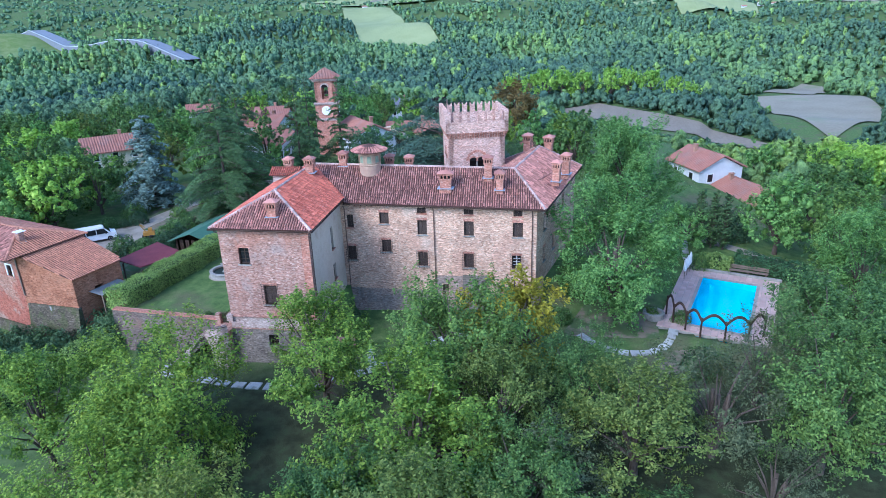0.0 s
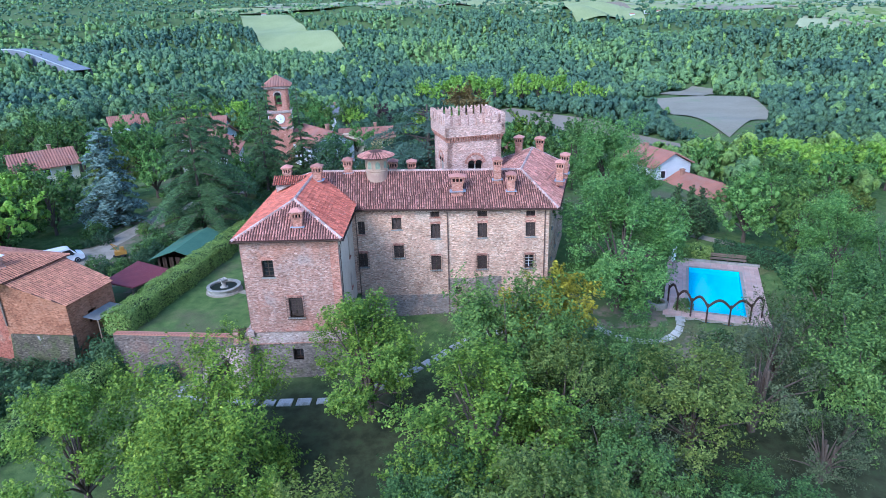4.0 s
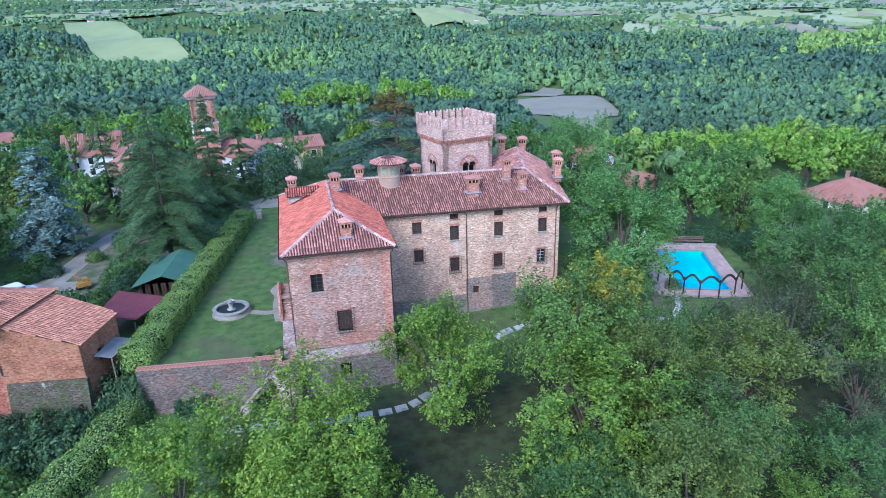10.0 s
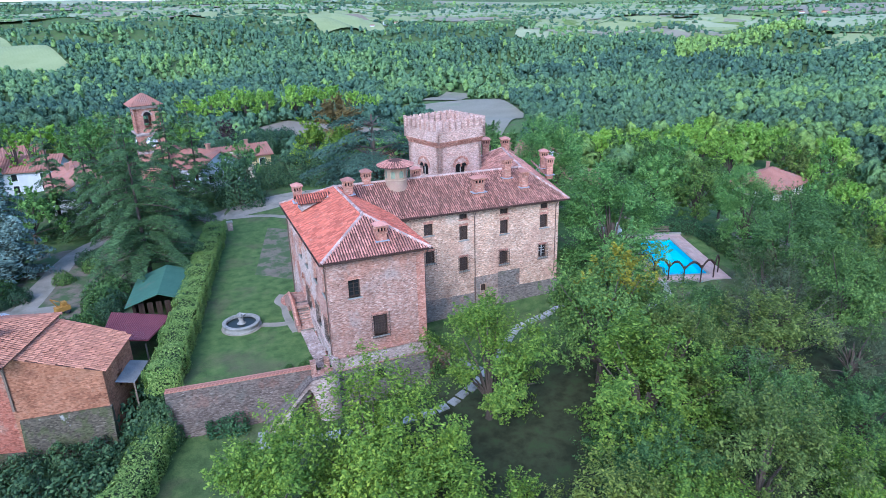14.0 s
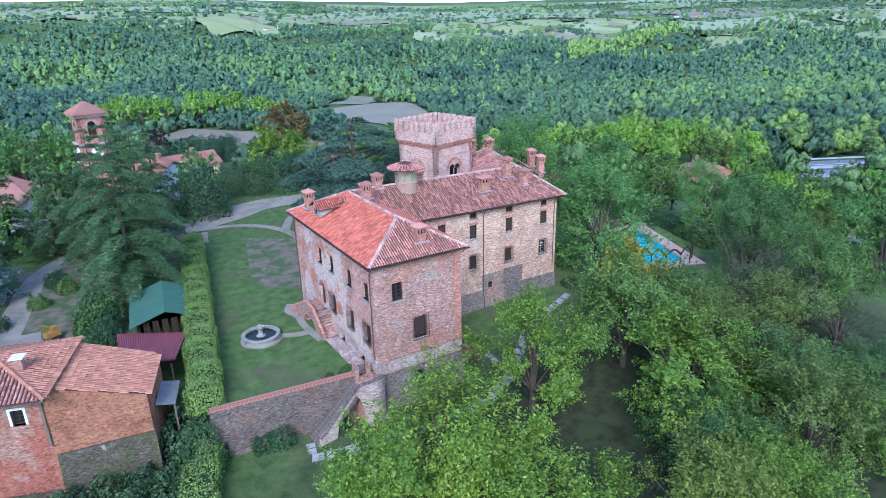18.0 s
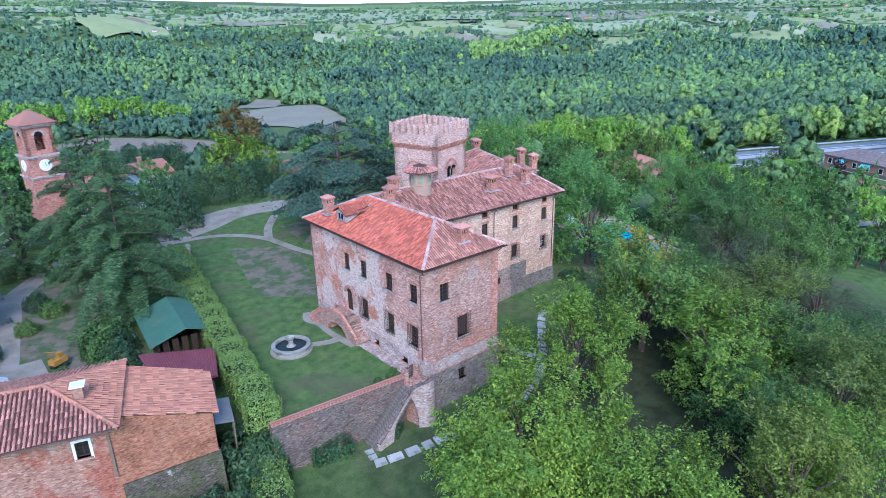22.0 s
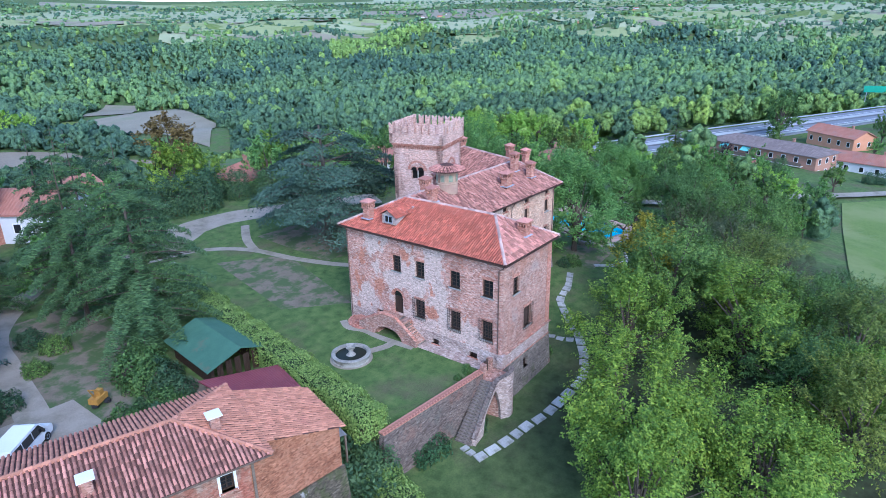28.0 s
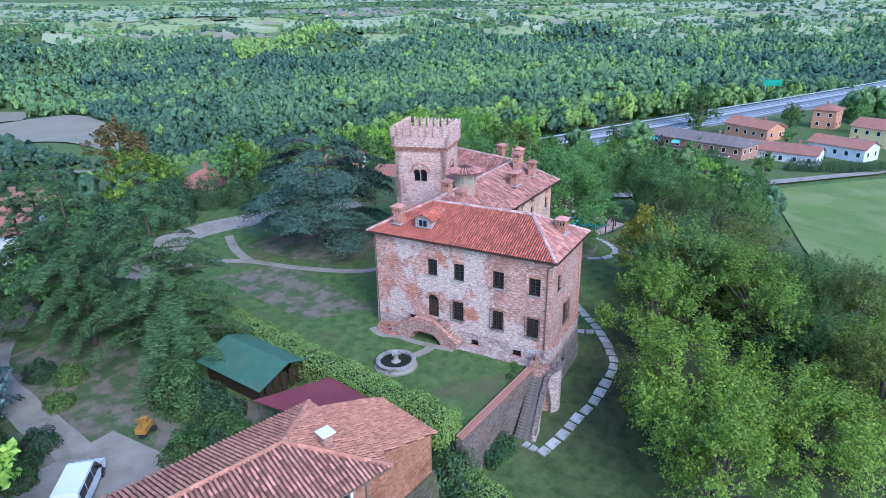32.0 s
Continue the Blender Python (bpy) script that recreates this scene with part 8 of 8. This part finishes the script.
house("village_house", 145.0, 12.0, 8.0, 6.0, 2.4, -30, HOUSE_WHITE, ROOF_RED, "small outbuilding with red roof", "gable", 0.42, 1, z=-15.2)

# motorway over the valley side
hw = thing("motorway", (260, 30, -14), "grey dual carriageway with steel barriers", "motorway", kind="structure")
ASPHALT = surface("worn asphalt", ((0.3, (0.15, 0.16, 0.18)), (0.6, (0.22, 0.235, 0.255))), 0.2, rough=0.85)
STEEL = surface("galvanised steel", ((0.3, (0.42, 0.45, 0.48)), (0.6, (0.55, 0.58, 0.61))), 1.0, rough=0.5, metal=0.5)

# fields
FIELD_BROWN = surface("harrowed brown field", ((0.3, (0.185, 0.145, 0.100)), (0.6, (0.265, 0.215, 0.155))), 0.05, (1, 0.15, 1), rough=0.95, fine=1.2)
FIELD_PALE = surface("pale stubble field", ((0.3, (0.21, 0.180, 0.120)), (0.6, (0.285, 0.250, 0.178))), 0.03, rough=0.95, fine=0.6, stain=(0.19, 0.22, 0.11), stain_at=(0.55, 0.7), stain_scale=0.02)
FIELD_GREEN = surface("mown green meadow", ((0.3, (0.094, 0.148, 0.030)), (0.6, (0.142, 0.202, 0.046))), 0.12, rough=0.95, fine=2.5, stain=(0.19, 0.225, 0.075), stain_at=(0.45, 0.65), stain_scale=0.07)
FIELD_OLIVE = surface("dry meadow", ((0.3, (0.21, 0.25, 0.10)), (0.6, (0.30, 0.33, 0.15))), 0.02, rough=0.95, fine=0.5)


FIELD_HAY = surface("cut hay field", ((0.3, (0.25, 0.28, 0.15)), (0.6, (0.34, 0.36, 0.21))), 0.01, rough=0.95, fine=0.3)


def field(pts, mat, label, lift=0.22, n=28):
    ob = part("field", patch(*pts, lift, n), mat)
    return tagged(ob, label, "field", kind="structure")


FIELDS = [([(40, 530), (92, 430), (136, 452), (84, 560)], FIELD_BROWN, "harrowed brown field in the valley"),
          ([(92, 430), (158, 350), (179, 343), (136, 452)], FIELD_BROWN, "harrowed brown field beside the dark wood"),
          ([(207, 364), (304, 500), (345, 640), (240, 640)], FIELD_PALE, "pale stubble field by the woods"),
          ([(262, 672), (300, 642), (362, 740), (340, 780)], FIELD_PALE, "pale bare strip of a field"),
          ([(150, 505), (172, 497), (250, 640), (235, 655)], FIELD_GREEN, "green meadow strip by the lime trees"),
          ([(52, -22), (118, -14), (190, -62), (90, -80)], FIELD_GREEN, "mown green meadow beside the lane"),
          ([(-266, 1080), (-160, 1240), (-435, 2050), (-600, 2080)], FIELD_OLIVE, "dry meadow on the wooded hill"),
          ([(-776, 846), (-696, 929), (-824, 1050), (-1094, 1218)], FIELD_GREEN, "light green meadow in the valley"),
          ([(640, 2640), (700, 2400), (790, 2420), (760, 2650)], FIELD_BROWN, "far brown field before farmhouses"),
          ([(-190, 3230), (100, 3330), (140, 3480), (-200, 3380)], FIELD_OLIVE, "far dry meadow on the hill"),
          ([(380, 1700), (620, 1800), (700, 2300), (300, 2300)], FIELD_OLIVE, "far dry meadow")]
LIME_ROW = [([(-5, 588), (165, 540), (172, 562), (0, 614)],)]
LIME_BELT = [(100, 222), (124, 198), (152, 164), (187, 128), (217, 92), (257, 56), (322, 18)]
DARK_BELT = ([(84, 560), (136, 452), (205, 470), (225, 600)], [(136, 452), (180, 343), (207, 364), (222, 470)])
LIMES = ([(890, 960), (1340, 1050), (1660, 1330), (1228, 1315)],)
for pts, mat, label in FIELDS:
    reach = math.hypot(*pts[0])
    field(pts, mat, label, 0.22 if reach < 250 else 0.8 if reach < 760 else 4.0)
rng = np.random.default_rng(5)
for i in range(170):
    a, d = radians(rng.uniform(-12, 98)), rng.uniform(1700, 4400)
    if d < 2600 and a < radians(35):
        continue
    c = np.array([5 + d * math.sin(a), 25 + d * math.cos(a)])
    e1 = np.array([math.sin(a), math.cos(a)]) * rng.uniform(90, 260)
    e2 = np.array([math.cos(a), -math.sin(a)]) * rng.uniform(120, 420)
    field([c - e1 - e2, c + e1 - e2, c + e1 + e2, c - e1 + e2], [FIELD_HAY, FIELD_OLIVE, FIELD_HAY, FIELD_GREEN, FIELD_OLIVE, FIELD_PALE][i % 6], "far field of the plain", 3.5, 6)
tagged(part("lane", ribbon([(60, 22), (70, 13), (104, 1), (130, -17), (160, -36), (230, -80)], 3.2, 0.6, 3.0), GRAVEL), "pale country lane past the meadow", "road", kind="structure")


def road_deck(parent, name, off, width, lift, mat, pts, high=0.6):
    m = Mesh()
    k = []
    for i, (x, y, z) in enumerate(pts):
        x2, y2, _ = pts[min(i + 1, len(pts) - 1)]
        x1, y1, _ = pts[max(i - 1, 0)]
        d = Vector((x2 - x1, y2 - y1, 0)).normalized()
        s = Vector((-d.y, d.x, 0))
        for w, h in ((-width / 2, 0), (width / 2, 0), (width / 2, -high), (-width / 2, -high)):
            p = Vector((x, y, z + lift)) + s * (off + w)
            k.append((p.x, p.y, p.z + h))
    m.add(k, [(4 * i + j, 4 * i + 4 + j, 4 * i + 4 + (j + 1) % 4, 4 * i + (j + 1) % 4) for i in range(len(pts) - 1) for j in range(4)])
    return part(name, m, mat, parent)


HWY = [(120.0, 82.0), (163.0, 55.0), (205.0, 34.0), (267.0, 2.0), (340.0, -36.0), (408.0, -69.0), (530.0, -118.0)]
hp = []
for (x0, y0), (x1, y1) in zip(HWY, HWY[1:]):
    for j in range(6):
        hp.append((x0 + (x1 - x0) * j / 6, y0 + (y1 - y0) * j / 6, -16.0))
road_deck(hw, "carriageway", 5.5, 9.0, 0.0, ASPHALT, hp, 2.0)
road_deck(hw, "carriageway", -5.5, 9.0, 0.0, ASPHALT, hp, 2.0)
for off in (-10.2, -0.7, 0.7, 10.2):
    road_deck(hw, "crash_barrier", off, 0.12, 0.9, STEEL, hp, 0.45)
for off in (-5.5, 5.5):
    road_deck(hw, "lane_line", off, 0.18, 0.06, PAINT_WHITE, hp, 0.03)
bank = thing("motorway_embankment", (-700, 1000, -60), "far motorway on an embankment across the valley", "motorway", kind="structure")
hp = []
for (x0, y0), (x1, y1) in zip([(-1500, 1330), (-1067, 1188), (-774, 1012), (-611, 954)], [(-1067, 1188), (-774, 1012), (-611, 954), (-440, 845)]):
    for j in range(5):
        px, py = x0 + (x1 - x0) * j / 5, y0 + (y1 - y0) * j / 5
        hp.append((px, py, gz(px, py) + 15.0))
road_deck(bank, "carriageway", 0.0, 26.0, 0.0, ASPHALT, hp, 16.0)
road_deck(bank, "crash_barrier", -12.8, 0.5, 1.2, STEEL, hp, 1.2)
SIGN = surface("green sign sheet", ((0.3, (0.02, 0.26, 0.16)), (0.6, (0.03, 0.33, 0.21))), 1.0, rough=0.5)
sg = thing("road_sign", (330, -2, -16), "large green motorway sign on two posts", "road sign")
part("panel", Mesh().box((330, -2, -10.5), (0.2, 9.0, 3.0), 0.3), SIGN, sg)
for k in (-3, 3):
    part("post", Mesh().box((330.3 - 0.3 * k, -2 + k, -13.5), (0.25, 0.25, 6.0)), STEEL, sg)


# ---- woods ----
def in_fields(x, y, which):
    bad = np.zeros(x.shape, bool)
    for pts, *_ in which:
        inside = np.ones(x.shape, bool)
        for i in range(4):
            (ax, ay), (bx_, by_) = pts[i], pts[(i + 1) % 4]
            cr = (bx_ - ax) * (y - ay) - (by_ - ay) * (x - ax)
            inside &= cr > -2.0 * math.hypot(bx_ - ax, by_ - ay) if np.cross(np.subtract(pts[1], pts[0]), np.subtract(pts[2], pts[1])) > 0 else cr < 2.0 * math.hypot(bx_ - ax, by_ - ay)
        bad |= inside
    return bad


def near_road(x, y, before, after):
    bad = np.zeros(x.shape, bool)
    for (x0, y0), (x1, y1) in zip(HWY[1:], HWY[2:]):
        d = np.array([x1 - x0, y1 - y0])
        ln = np.hypot(*d)
        u = ((x - x0) * d[0] + (y - y0) * d[1]) / ln
        v = -(x - x0) * d[1] / ln + (y - y0) * d[0] / ln
        bad |= (u > -5) & (u < ln + 5) & (v < after) & (v > -before)
    return bad


def hides(x, y, tall=11.0):
    """Where a tree would stand before an open field or the motorway, seen from the castle's hill."""
    bad = np.zeros(x.shape, bool)
    top = ground_z(x, y) + tall
    goals = ((FIELDS[:2], -60.0), (FIELDS[2:4], -66.0), (LIME_ROW, -52.0))
    for vx, vy in ((20.0, -50.0), (4.0, -50.0), (-8.0, -48.0), (-32.0, -36.0)):
        ux, uy = x - vx, y - vy
        for back in (0.03, 0.06, 0.1, 0.14, 0.19, 0.25, 0.32, 0.4, 0.5, 0.62, 0.76, 0.92, 1.1, 1.35, 1.65, 2.0, 2.5, 3.1):
            for which, low in goals:
                sight = 28.0 + (low - 28.0) / (1 + back)
                bad |= (sight < top) & in_fields(x + ux * back, y + uy * back, which)
    ux, uy = x + 40.0, y + 25.0
    for back in (0.05, 0.12, 0.2, 0.3):
        bad |= in_fields(x + ux * back, y + uy * back, FIELDS[5:6])
    for back in (0.06, 0.12, 0.18):
        bad |= near_road(x + (x + 35.0) * back, y + (y + 30.0) * back, 11, 11)
    return bad


def blocked(x, y, tall=11.0):
    """Where no tree may stand: fields, lanes, houses, the motorway, the castle's own grounds."""
    bad = in_fields(x, y, FIELDS) | hides(x, y, tall)
    bad |= near_road(x, y, 24, 14)
    bad |= in_fields(x, y, (([(132, -12), (168, -50), (262, -62), (235, 30)],), ([(132, -12), (235, 30), (172, 48), (140, 28)],)))
    for ob in bpy.data.objects:
        if ob.parent is None and ob.get("category") in ("house", "bell tower", "chapel"):
            hx, hy = ob.matrix_basis.translation.x, ob.matrix_basis.translation.y
            dx, dy = x - hx, y - hy
            dist = np.hypot(hx, hy + 45)
            ux, uy = -hx / dist, -(hy + 45) / dist
            al, ac = dx * ux + dy * uy, np.abs(-dx * uy + dy * ux)
            bad |= (np.hypot(dx, dy) < 9) | ((al > 0) & (al < (14 if hx > 130 else 42)) & (ac < (8 if hx < 90 else 11)))
    lane = [(60, 22), (70, 13), (104, 1), (130, -17), (160, -36), (230, -80)]
    for (x0, y0), (x1, y1) in zip(lane, lane[1:]):
        d = np.array([x1 - x0, y1 - y0], float)
        ln = np.hypot(*d)
        u = ((x - x0) * d[0] + (y - y0) * d[1]) / ln
        v = np.abs(-(x - x0) * d[1] / ln + (y - y0) * d[0] / ln)
        bad |= (u > -2) & (u < ln + 2) & (v < 4.5)
    own = (x > -36) & (x < 63) & (y > -34) & (y < 62)
    own |= (x > -22) & (x < 34) & (y > 55) & (y < 74)
    return bad | own


def scatter(n, d0, d1, az0, az1, seed, spacing, tall=11.0):
    """Random places in a sector round the hill, thinned to a spacing."""
    rng = np.random.default_rng(seed)
    d = np.sqrt(rng.uniform(d0 ** 2, d1 ** 2, n))
    a = np.radians(rng.uniform(az0, az1, n))
    x, y = 5 + d * np.sin(a), 10 + d * np.cos(a)
    keep = ~blocked(x, y, tall)
    if tall < 11:
        keep &= hides(x, y)
    x, y = x[keep], y[keep]
    cell = {}
    out = []
    for i, (p, q) in enumerate(zip((x / spacing).astype(int), (y / spacing).astype(int))):
        if (p, q) not in cell:
            cell[(p, q)] = 1
            out.append(i)
    return x[out], y[out]


def tree_kind(x, y, rng):
    """0 dark to 1 lime: broad stands of one kind, with single trees that differ."""
    s = 0.5 + 0.28 * np.sin(x * 0.021 + 0.7) * np.cos(y * 0.017 + 0.4) + 0.2 * np.sin(x * 0.006 - y * 0.009)
    big = np.sin(x * 0.0042 + 1.1 + 1.5 * np.sin(y * 0.0031)) * np.cos(y * 0.0047 + 0.6 + 1.2 * np.sin(x * 0.0027))
    cx = np.floor((x + 38 * np.sin(y * 0.013)) / 96.0 + 0.35 * np.sin(y * 0.006))
    cy = np.floor((y + 34 * np.sin(x * 0.011 + 1.0)) / 118.0)
    patch_kind = np.modf(np.abs(np.sin(cx * 12.9898 + cy * 78.233) * 43758.5453))[0] - 0.5
    k = 0.31 + 0.30 * (s - 0.5) + 0.16 * big + 0.36 * patch_kind + rng.normal(0, 0.07, len(x))
    k = np.where(rng.uniform(size=len(x)) < 0.06, rng.uniform(0.6, 0.8, len(x)), k)
    stand = ((x > 62) & (x < 150) & (y > 60) & (y < 190)) | ((x > 90) & (x < 165) & (y > 55) & (y < 135))
    k = np.where(stand, rng.uniform(0.58, 0.92, len(x)), k)
    for (x0, y0), (x1, y1) in zip(LIME_BELT, LIME_BELT[1:]):
        t = np.clip(((x - x0) * (x1 - x0) + (y - y0) * (y1 - y0)) / ((x1 - x0) ** 2 + (y1 - y0) ** 2), 0, 1)
        off = np.hypot(x - x0 - t * (x1 - x0), y - y0 - t * (y1 - y0))
        k = np.where((off < 46) & (rng.uniform(size=len(x)) < np.interp(off, [24, 46], [0.9, 0.45])), rng.uniform(0.55, 0.88, len(x)), k)
    k = np.where(in_fields(x, y, [(q,) for q in DARK_BELT]), rng.uniform(0.02, 0.22, len(x)), k)
    k = np.where(in_fields(x, y, [(q,) for q in LIMES]), rng.uniform(0.72, 0.86, len(x)), k)
    return np.clip(k, 0.02, 1.0)


def woods(name, x, y, lobes, blades, size, r0, r1, seed, label, tall=1.0):
    """Many far trees in one mesh: each a heap of leaf masses of uneven size, rough with shoots that stand out of them."""
    rng = np.random.default_rng(seed)
    n = len(x)
    r = r0 + (r1 - r0) * rng.uniform(-0.25, 1.25, n) * rng.uniform(0.6, 1.0, n)
    h = r * rng.uniform(1.7, 2.9, n) * tall
    kind = tree_kind(x, y, rng)
    h = h * np.where(kind > 0.7, 1.15, 1.0)
    foot = np.stack([x, y, ground_z(x, y)], 1)
    seg = 5
    # middles and sizes of the masses: a broad low one, a top one, the others round about
    a = rng.uniform(0, 6.28, (n, 1)) + np.arange(lobes)[None] * 2.4 + rng.normal(0, 0.35, (n, lobes))
    off = rng.uniform(0.35, 0.62, (n, lobes)) * r[:, None]
    up = rng.uniform(0.34, 0.70, (n, lobes)) * h[:, None]
    fine = min(1.0, (9.0 / lobes) ** 0.55)
    R = rng.uniform(0.36, 0.60, (n, lobes)) * fine * r[:, None]
    off = off * (1.55 - 0.55 * fine)
    off[:, 0], up[:, 0], R[:, 0] = 0.0, 0.40 * h, (0.5 + 0.3 * fine) * r
    if lobes > 1:
        off[:, 1], up[:, 1], R[:, 1] = 0.15 * r, 0.76 * h, 0.55 * fine * r
    C = foot[:, None, :] + np.stack([off * np.cos(a), off * np.sin(a), up], 2)
    S = np.stack([R, R, R * rng.uniform(0.95, 1.35, (n, lobes))], 2)
    S[:, 0, 2] = 0.42 * h
    ring = np.array([(math.cos(q) * math.cos(e), math.sin(q) * math.cos(e), math.sin(e)) for e in (-0.65, 0.42) for q in 2 * math.pi * (np.arange(seg) + 0.5 * (e > 0)) / seg] + [(0, 0, 1.0)])
    V0 = C[:, :, None, :] + ring * S[:, :, None, :] * rng.uniform(0.72, 1.22, (n, lobes, len(ring), 1))
    tri = []
    for i in range(seg):
        j = (i + 1) % seg
        tri += [(i, j, seg + i), (j, seg + j, seg + i), (seg + i, seg + j, 2 * seg)]
    T0 = (np.array(tri)[None] + (np.arange(n * lobes) * len(ring))[:, None, None]).reshape(-1, 3)
    d = sphere_points(n * blades, rng).reshape(n, blades, 3)
    d[:, :, 2] = np.abs(d[:, :, 2]) * 1.2 - 0.25
    pick = rng.integers(0, lobes, (n, blades))
    row = np.arange(n)[:, None]
    P = C[row, pick] + d * S[row, pick] * rng.uniform(0.92, 1.18, (n, blades, 1))
    N = d + rng.normal(0, 0.30, d.shape) + np.array([0, 0, 0.2])
    V1, F1 = cards(P.reshape(-1, 3), N.reshape(-1, 3), np.repeat(r, blades) * size, rng, 0.85)
    T1 = np.concatenate([F1[:, [0, 1, 2]], F1[:, [0, 2, 3]]]) + len(ring) * n * lobes
    me = fast_data(name, np.concatenate([V0.reshape(-1, 3), V1]), np.concatenate([T0, T1]))
    at = me.attributes.new("tree_kind", "FLOAT", "POINT")
    at.data.foreach_set("value", np.concatenate([np.repeat(kind, lobes * len(ring)), np.repeat(kind, blades * 4)]).astype(np.float32))
    me.polygons.foreach_set("use_smooth", np.ones(len(me.polygons), bool))
    mixed = 0.75 * d / np.linalg.norm(d, axis=2, keepdims=True) + 0.4 * rng.normal(0, 1, d.shape)
    soft = (mixed / np.linalg.norm(mixed, axis=2, keepdims=True)).repeat(4, 1).reshape(-1, 3)
    base = np.tile(ring, (n * lobes, 1)) + rng.normal(0, 0.50, (n * lobes * len(ring), 3))
    base = base / np.linalg.norm(base, axis=1, keepdims=True)
    me.normals_split_custom_set_from_vertices(np.concatenate([base, soft]).astype(float))
    ob = part(name, me, WOODLAND)
    return tagged(ob, label, "woods", kind="stuff")


WOODLAND = woodland("woodland leaves")
# tall lime rows in the valley
for i, (px, py, c) in enumerate([(2, 601, 2.1), (20, 588, 2.4), (37, 584, 2.7), (54, 580, 2.7), (70, 578, 2.4), (96, 572, 2.6), (113, 568, 2.6), (129, 563, 2.5), (150, 556, 2.0), (164, 552, 1.7)]):
    plant(M3, px, py, c, i * 1.9, c * 1.1)
# bushes along the lane before the houses
for i in range(13):
    plant(EVG, 148 + i * 2.0, -16.5 - i * 2.5, 0.5 + 0.1 * (i % 3), i * 1.1, 0.5)
for k, px, py, c in ((N2, 216, 17, 1.45), (C2, 145.5, 32, 0.9), (C2, 151, 28, 0.6), (EVG, 136, 24, 0.8), (EVG, 141, 3, 0.7), (M1, 196, -14, 0.55), (M2, 222, -14, 0.8), (M1, 228, -36, 0.9), (M4, 247, -14, 0.8), (EVG, 176, -24, 0.5), (M2, 192, 14, 0.6), (M1, 156, 30, 0.7), (PL, 150, 19, 0.6), (M1, 250, -38, 1.0), (N1, 84, 5, 0.72), (N2, 92, 10, 0.66), (N1, 104, 12, 0.62), (M5, 98, 17, 0.6), (N2, 116, 21, 0.6), (M4, 110, 15, 0.55), (N1, 77, -4, 0.6)):
    plant(k, px, py, c, px)
# nearest trees of the hillside, one by one
x, y = scatter(900, 40, 150, -75, 118, 3, 7.0)
near = np.hypot(x - 5, y - 10)
kinds = [M1, M2, M4, M1, M2, M3]
kk = tree_kind(x, y, np.random.default_rng(9))
rr = random.Random(8)
count = 0
for px, py, kv in zip(x, y, kk):
    if count >= 200:
        break
    count += 1
    first = M3 if kv > 0.66 else rr.choice([M1, M1, M2, M4, M2])
    plant(first, float(px), float(py), rr.uniform(0.7, 1.05) * (0.7 if px > 72 and py < 48 else 1.0), rr.uniform(0, 6))
rest = slice(count, None)
if len(x) > count:
    woods("woods", x[rest], y[rest], 20, 240, 0.14, 3.2, 4.8, 20, "mixed green woods on the hillside")
x, y = scatter(4000, 150, 255, -62, 112, 34, 7.0)
woods("woods", x, y, 18, 330, 0.15, 3.2, 5.0, 31, "mixed green woods below the castle")
x, y = scatter(9000, 255, 430, -62, 112, 4, 7.6)
woods("woods", x, y, 13, 110, 0.19, 3.4, 5.6, 21, "mixed green woods on the slopes")
x, y = scatter(9000, 62, 620, -10, 60, 14, 4.4, 4.2)
woods("low_woods", x, y, 4, 40, 0.28, 1.9, 3.0, 25, "low scrubby woods between the fields", 0.75)
x, y = scatter(26000, 430, 820, -52, 106, 5, 8.8)
woods("woods", x, y, 6, 10, 0.26, 3.8, 6.2, 22, "dense green woods of the valley", 1.1)
x, y = scatter(36000, 820, 1500, -48, 102, 6, 11.8)
woods("woods", x, y, 3, 3, 0.4, 4.6, 7.4, 23, "far green woods of the valley")
x, y = scatter(26000, 1500, 2300, -45, 100, 16, 16.0)
keep = np.random.default_rng(2).uniform(size=len(x)) < np.interp(np.hypot(x, y), [1500, 2300], [0.85, 0.34])
woods("woods", x[keep], y[keep], 2, 2, 0.6, 6.0, 9.0, 26, "far wooded hills", 0.8)
x, y = scatter(7000, 2300, 4200, -45, 100, 7, 34.0)
woods("woods", x, y, 1, 2, 0.8, 8.0, 14.0, 24, "scattered far trees of the plain", 0.6)

# far farms
rr = random.Random(4)
for cx, cy in ((-519, 2067), (631, 2080), (690, 2120), (770, 2250), (1500, 2500), (1560, 2540), (1700, 2380), (2350, 1900), (2420, 1850), (2500, 1880), (2969, 1151), (3060, 1180), (3235, 1086), (2100, 1000), (2160, 980), (2700, 1500), (2800, 1460)):
    house("far_house", cx, cy, rr.uniform(14, 24), rr.uniform(10, 13), rr.uniform(6, 8), rr.uniform(0, 180), rr.choice([HOUSE_WHITE, HOUSE_CREAM, HOUSE_ORANGE]), ROOF_RED, "far farmhouse with red roof in the plain", "gable", 0.45, 2)
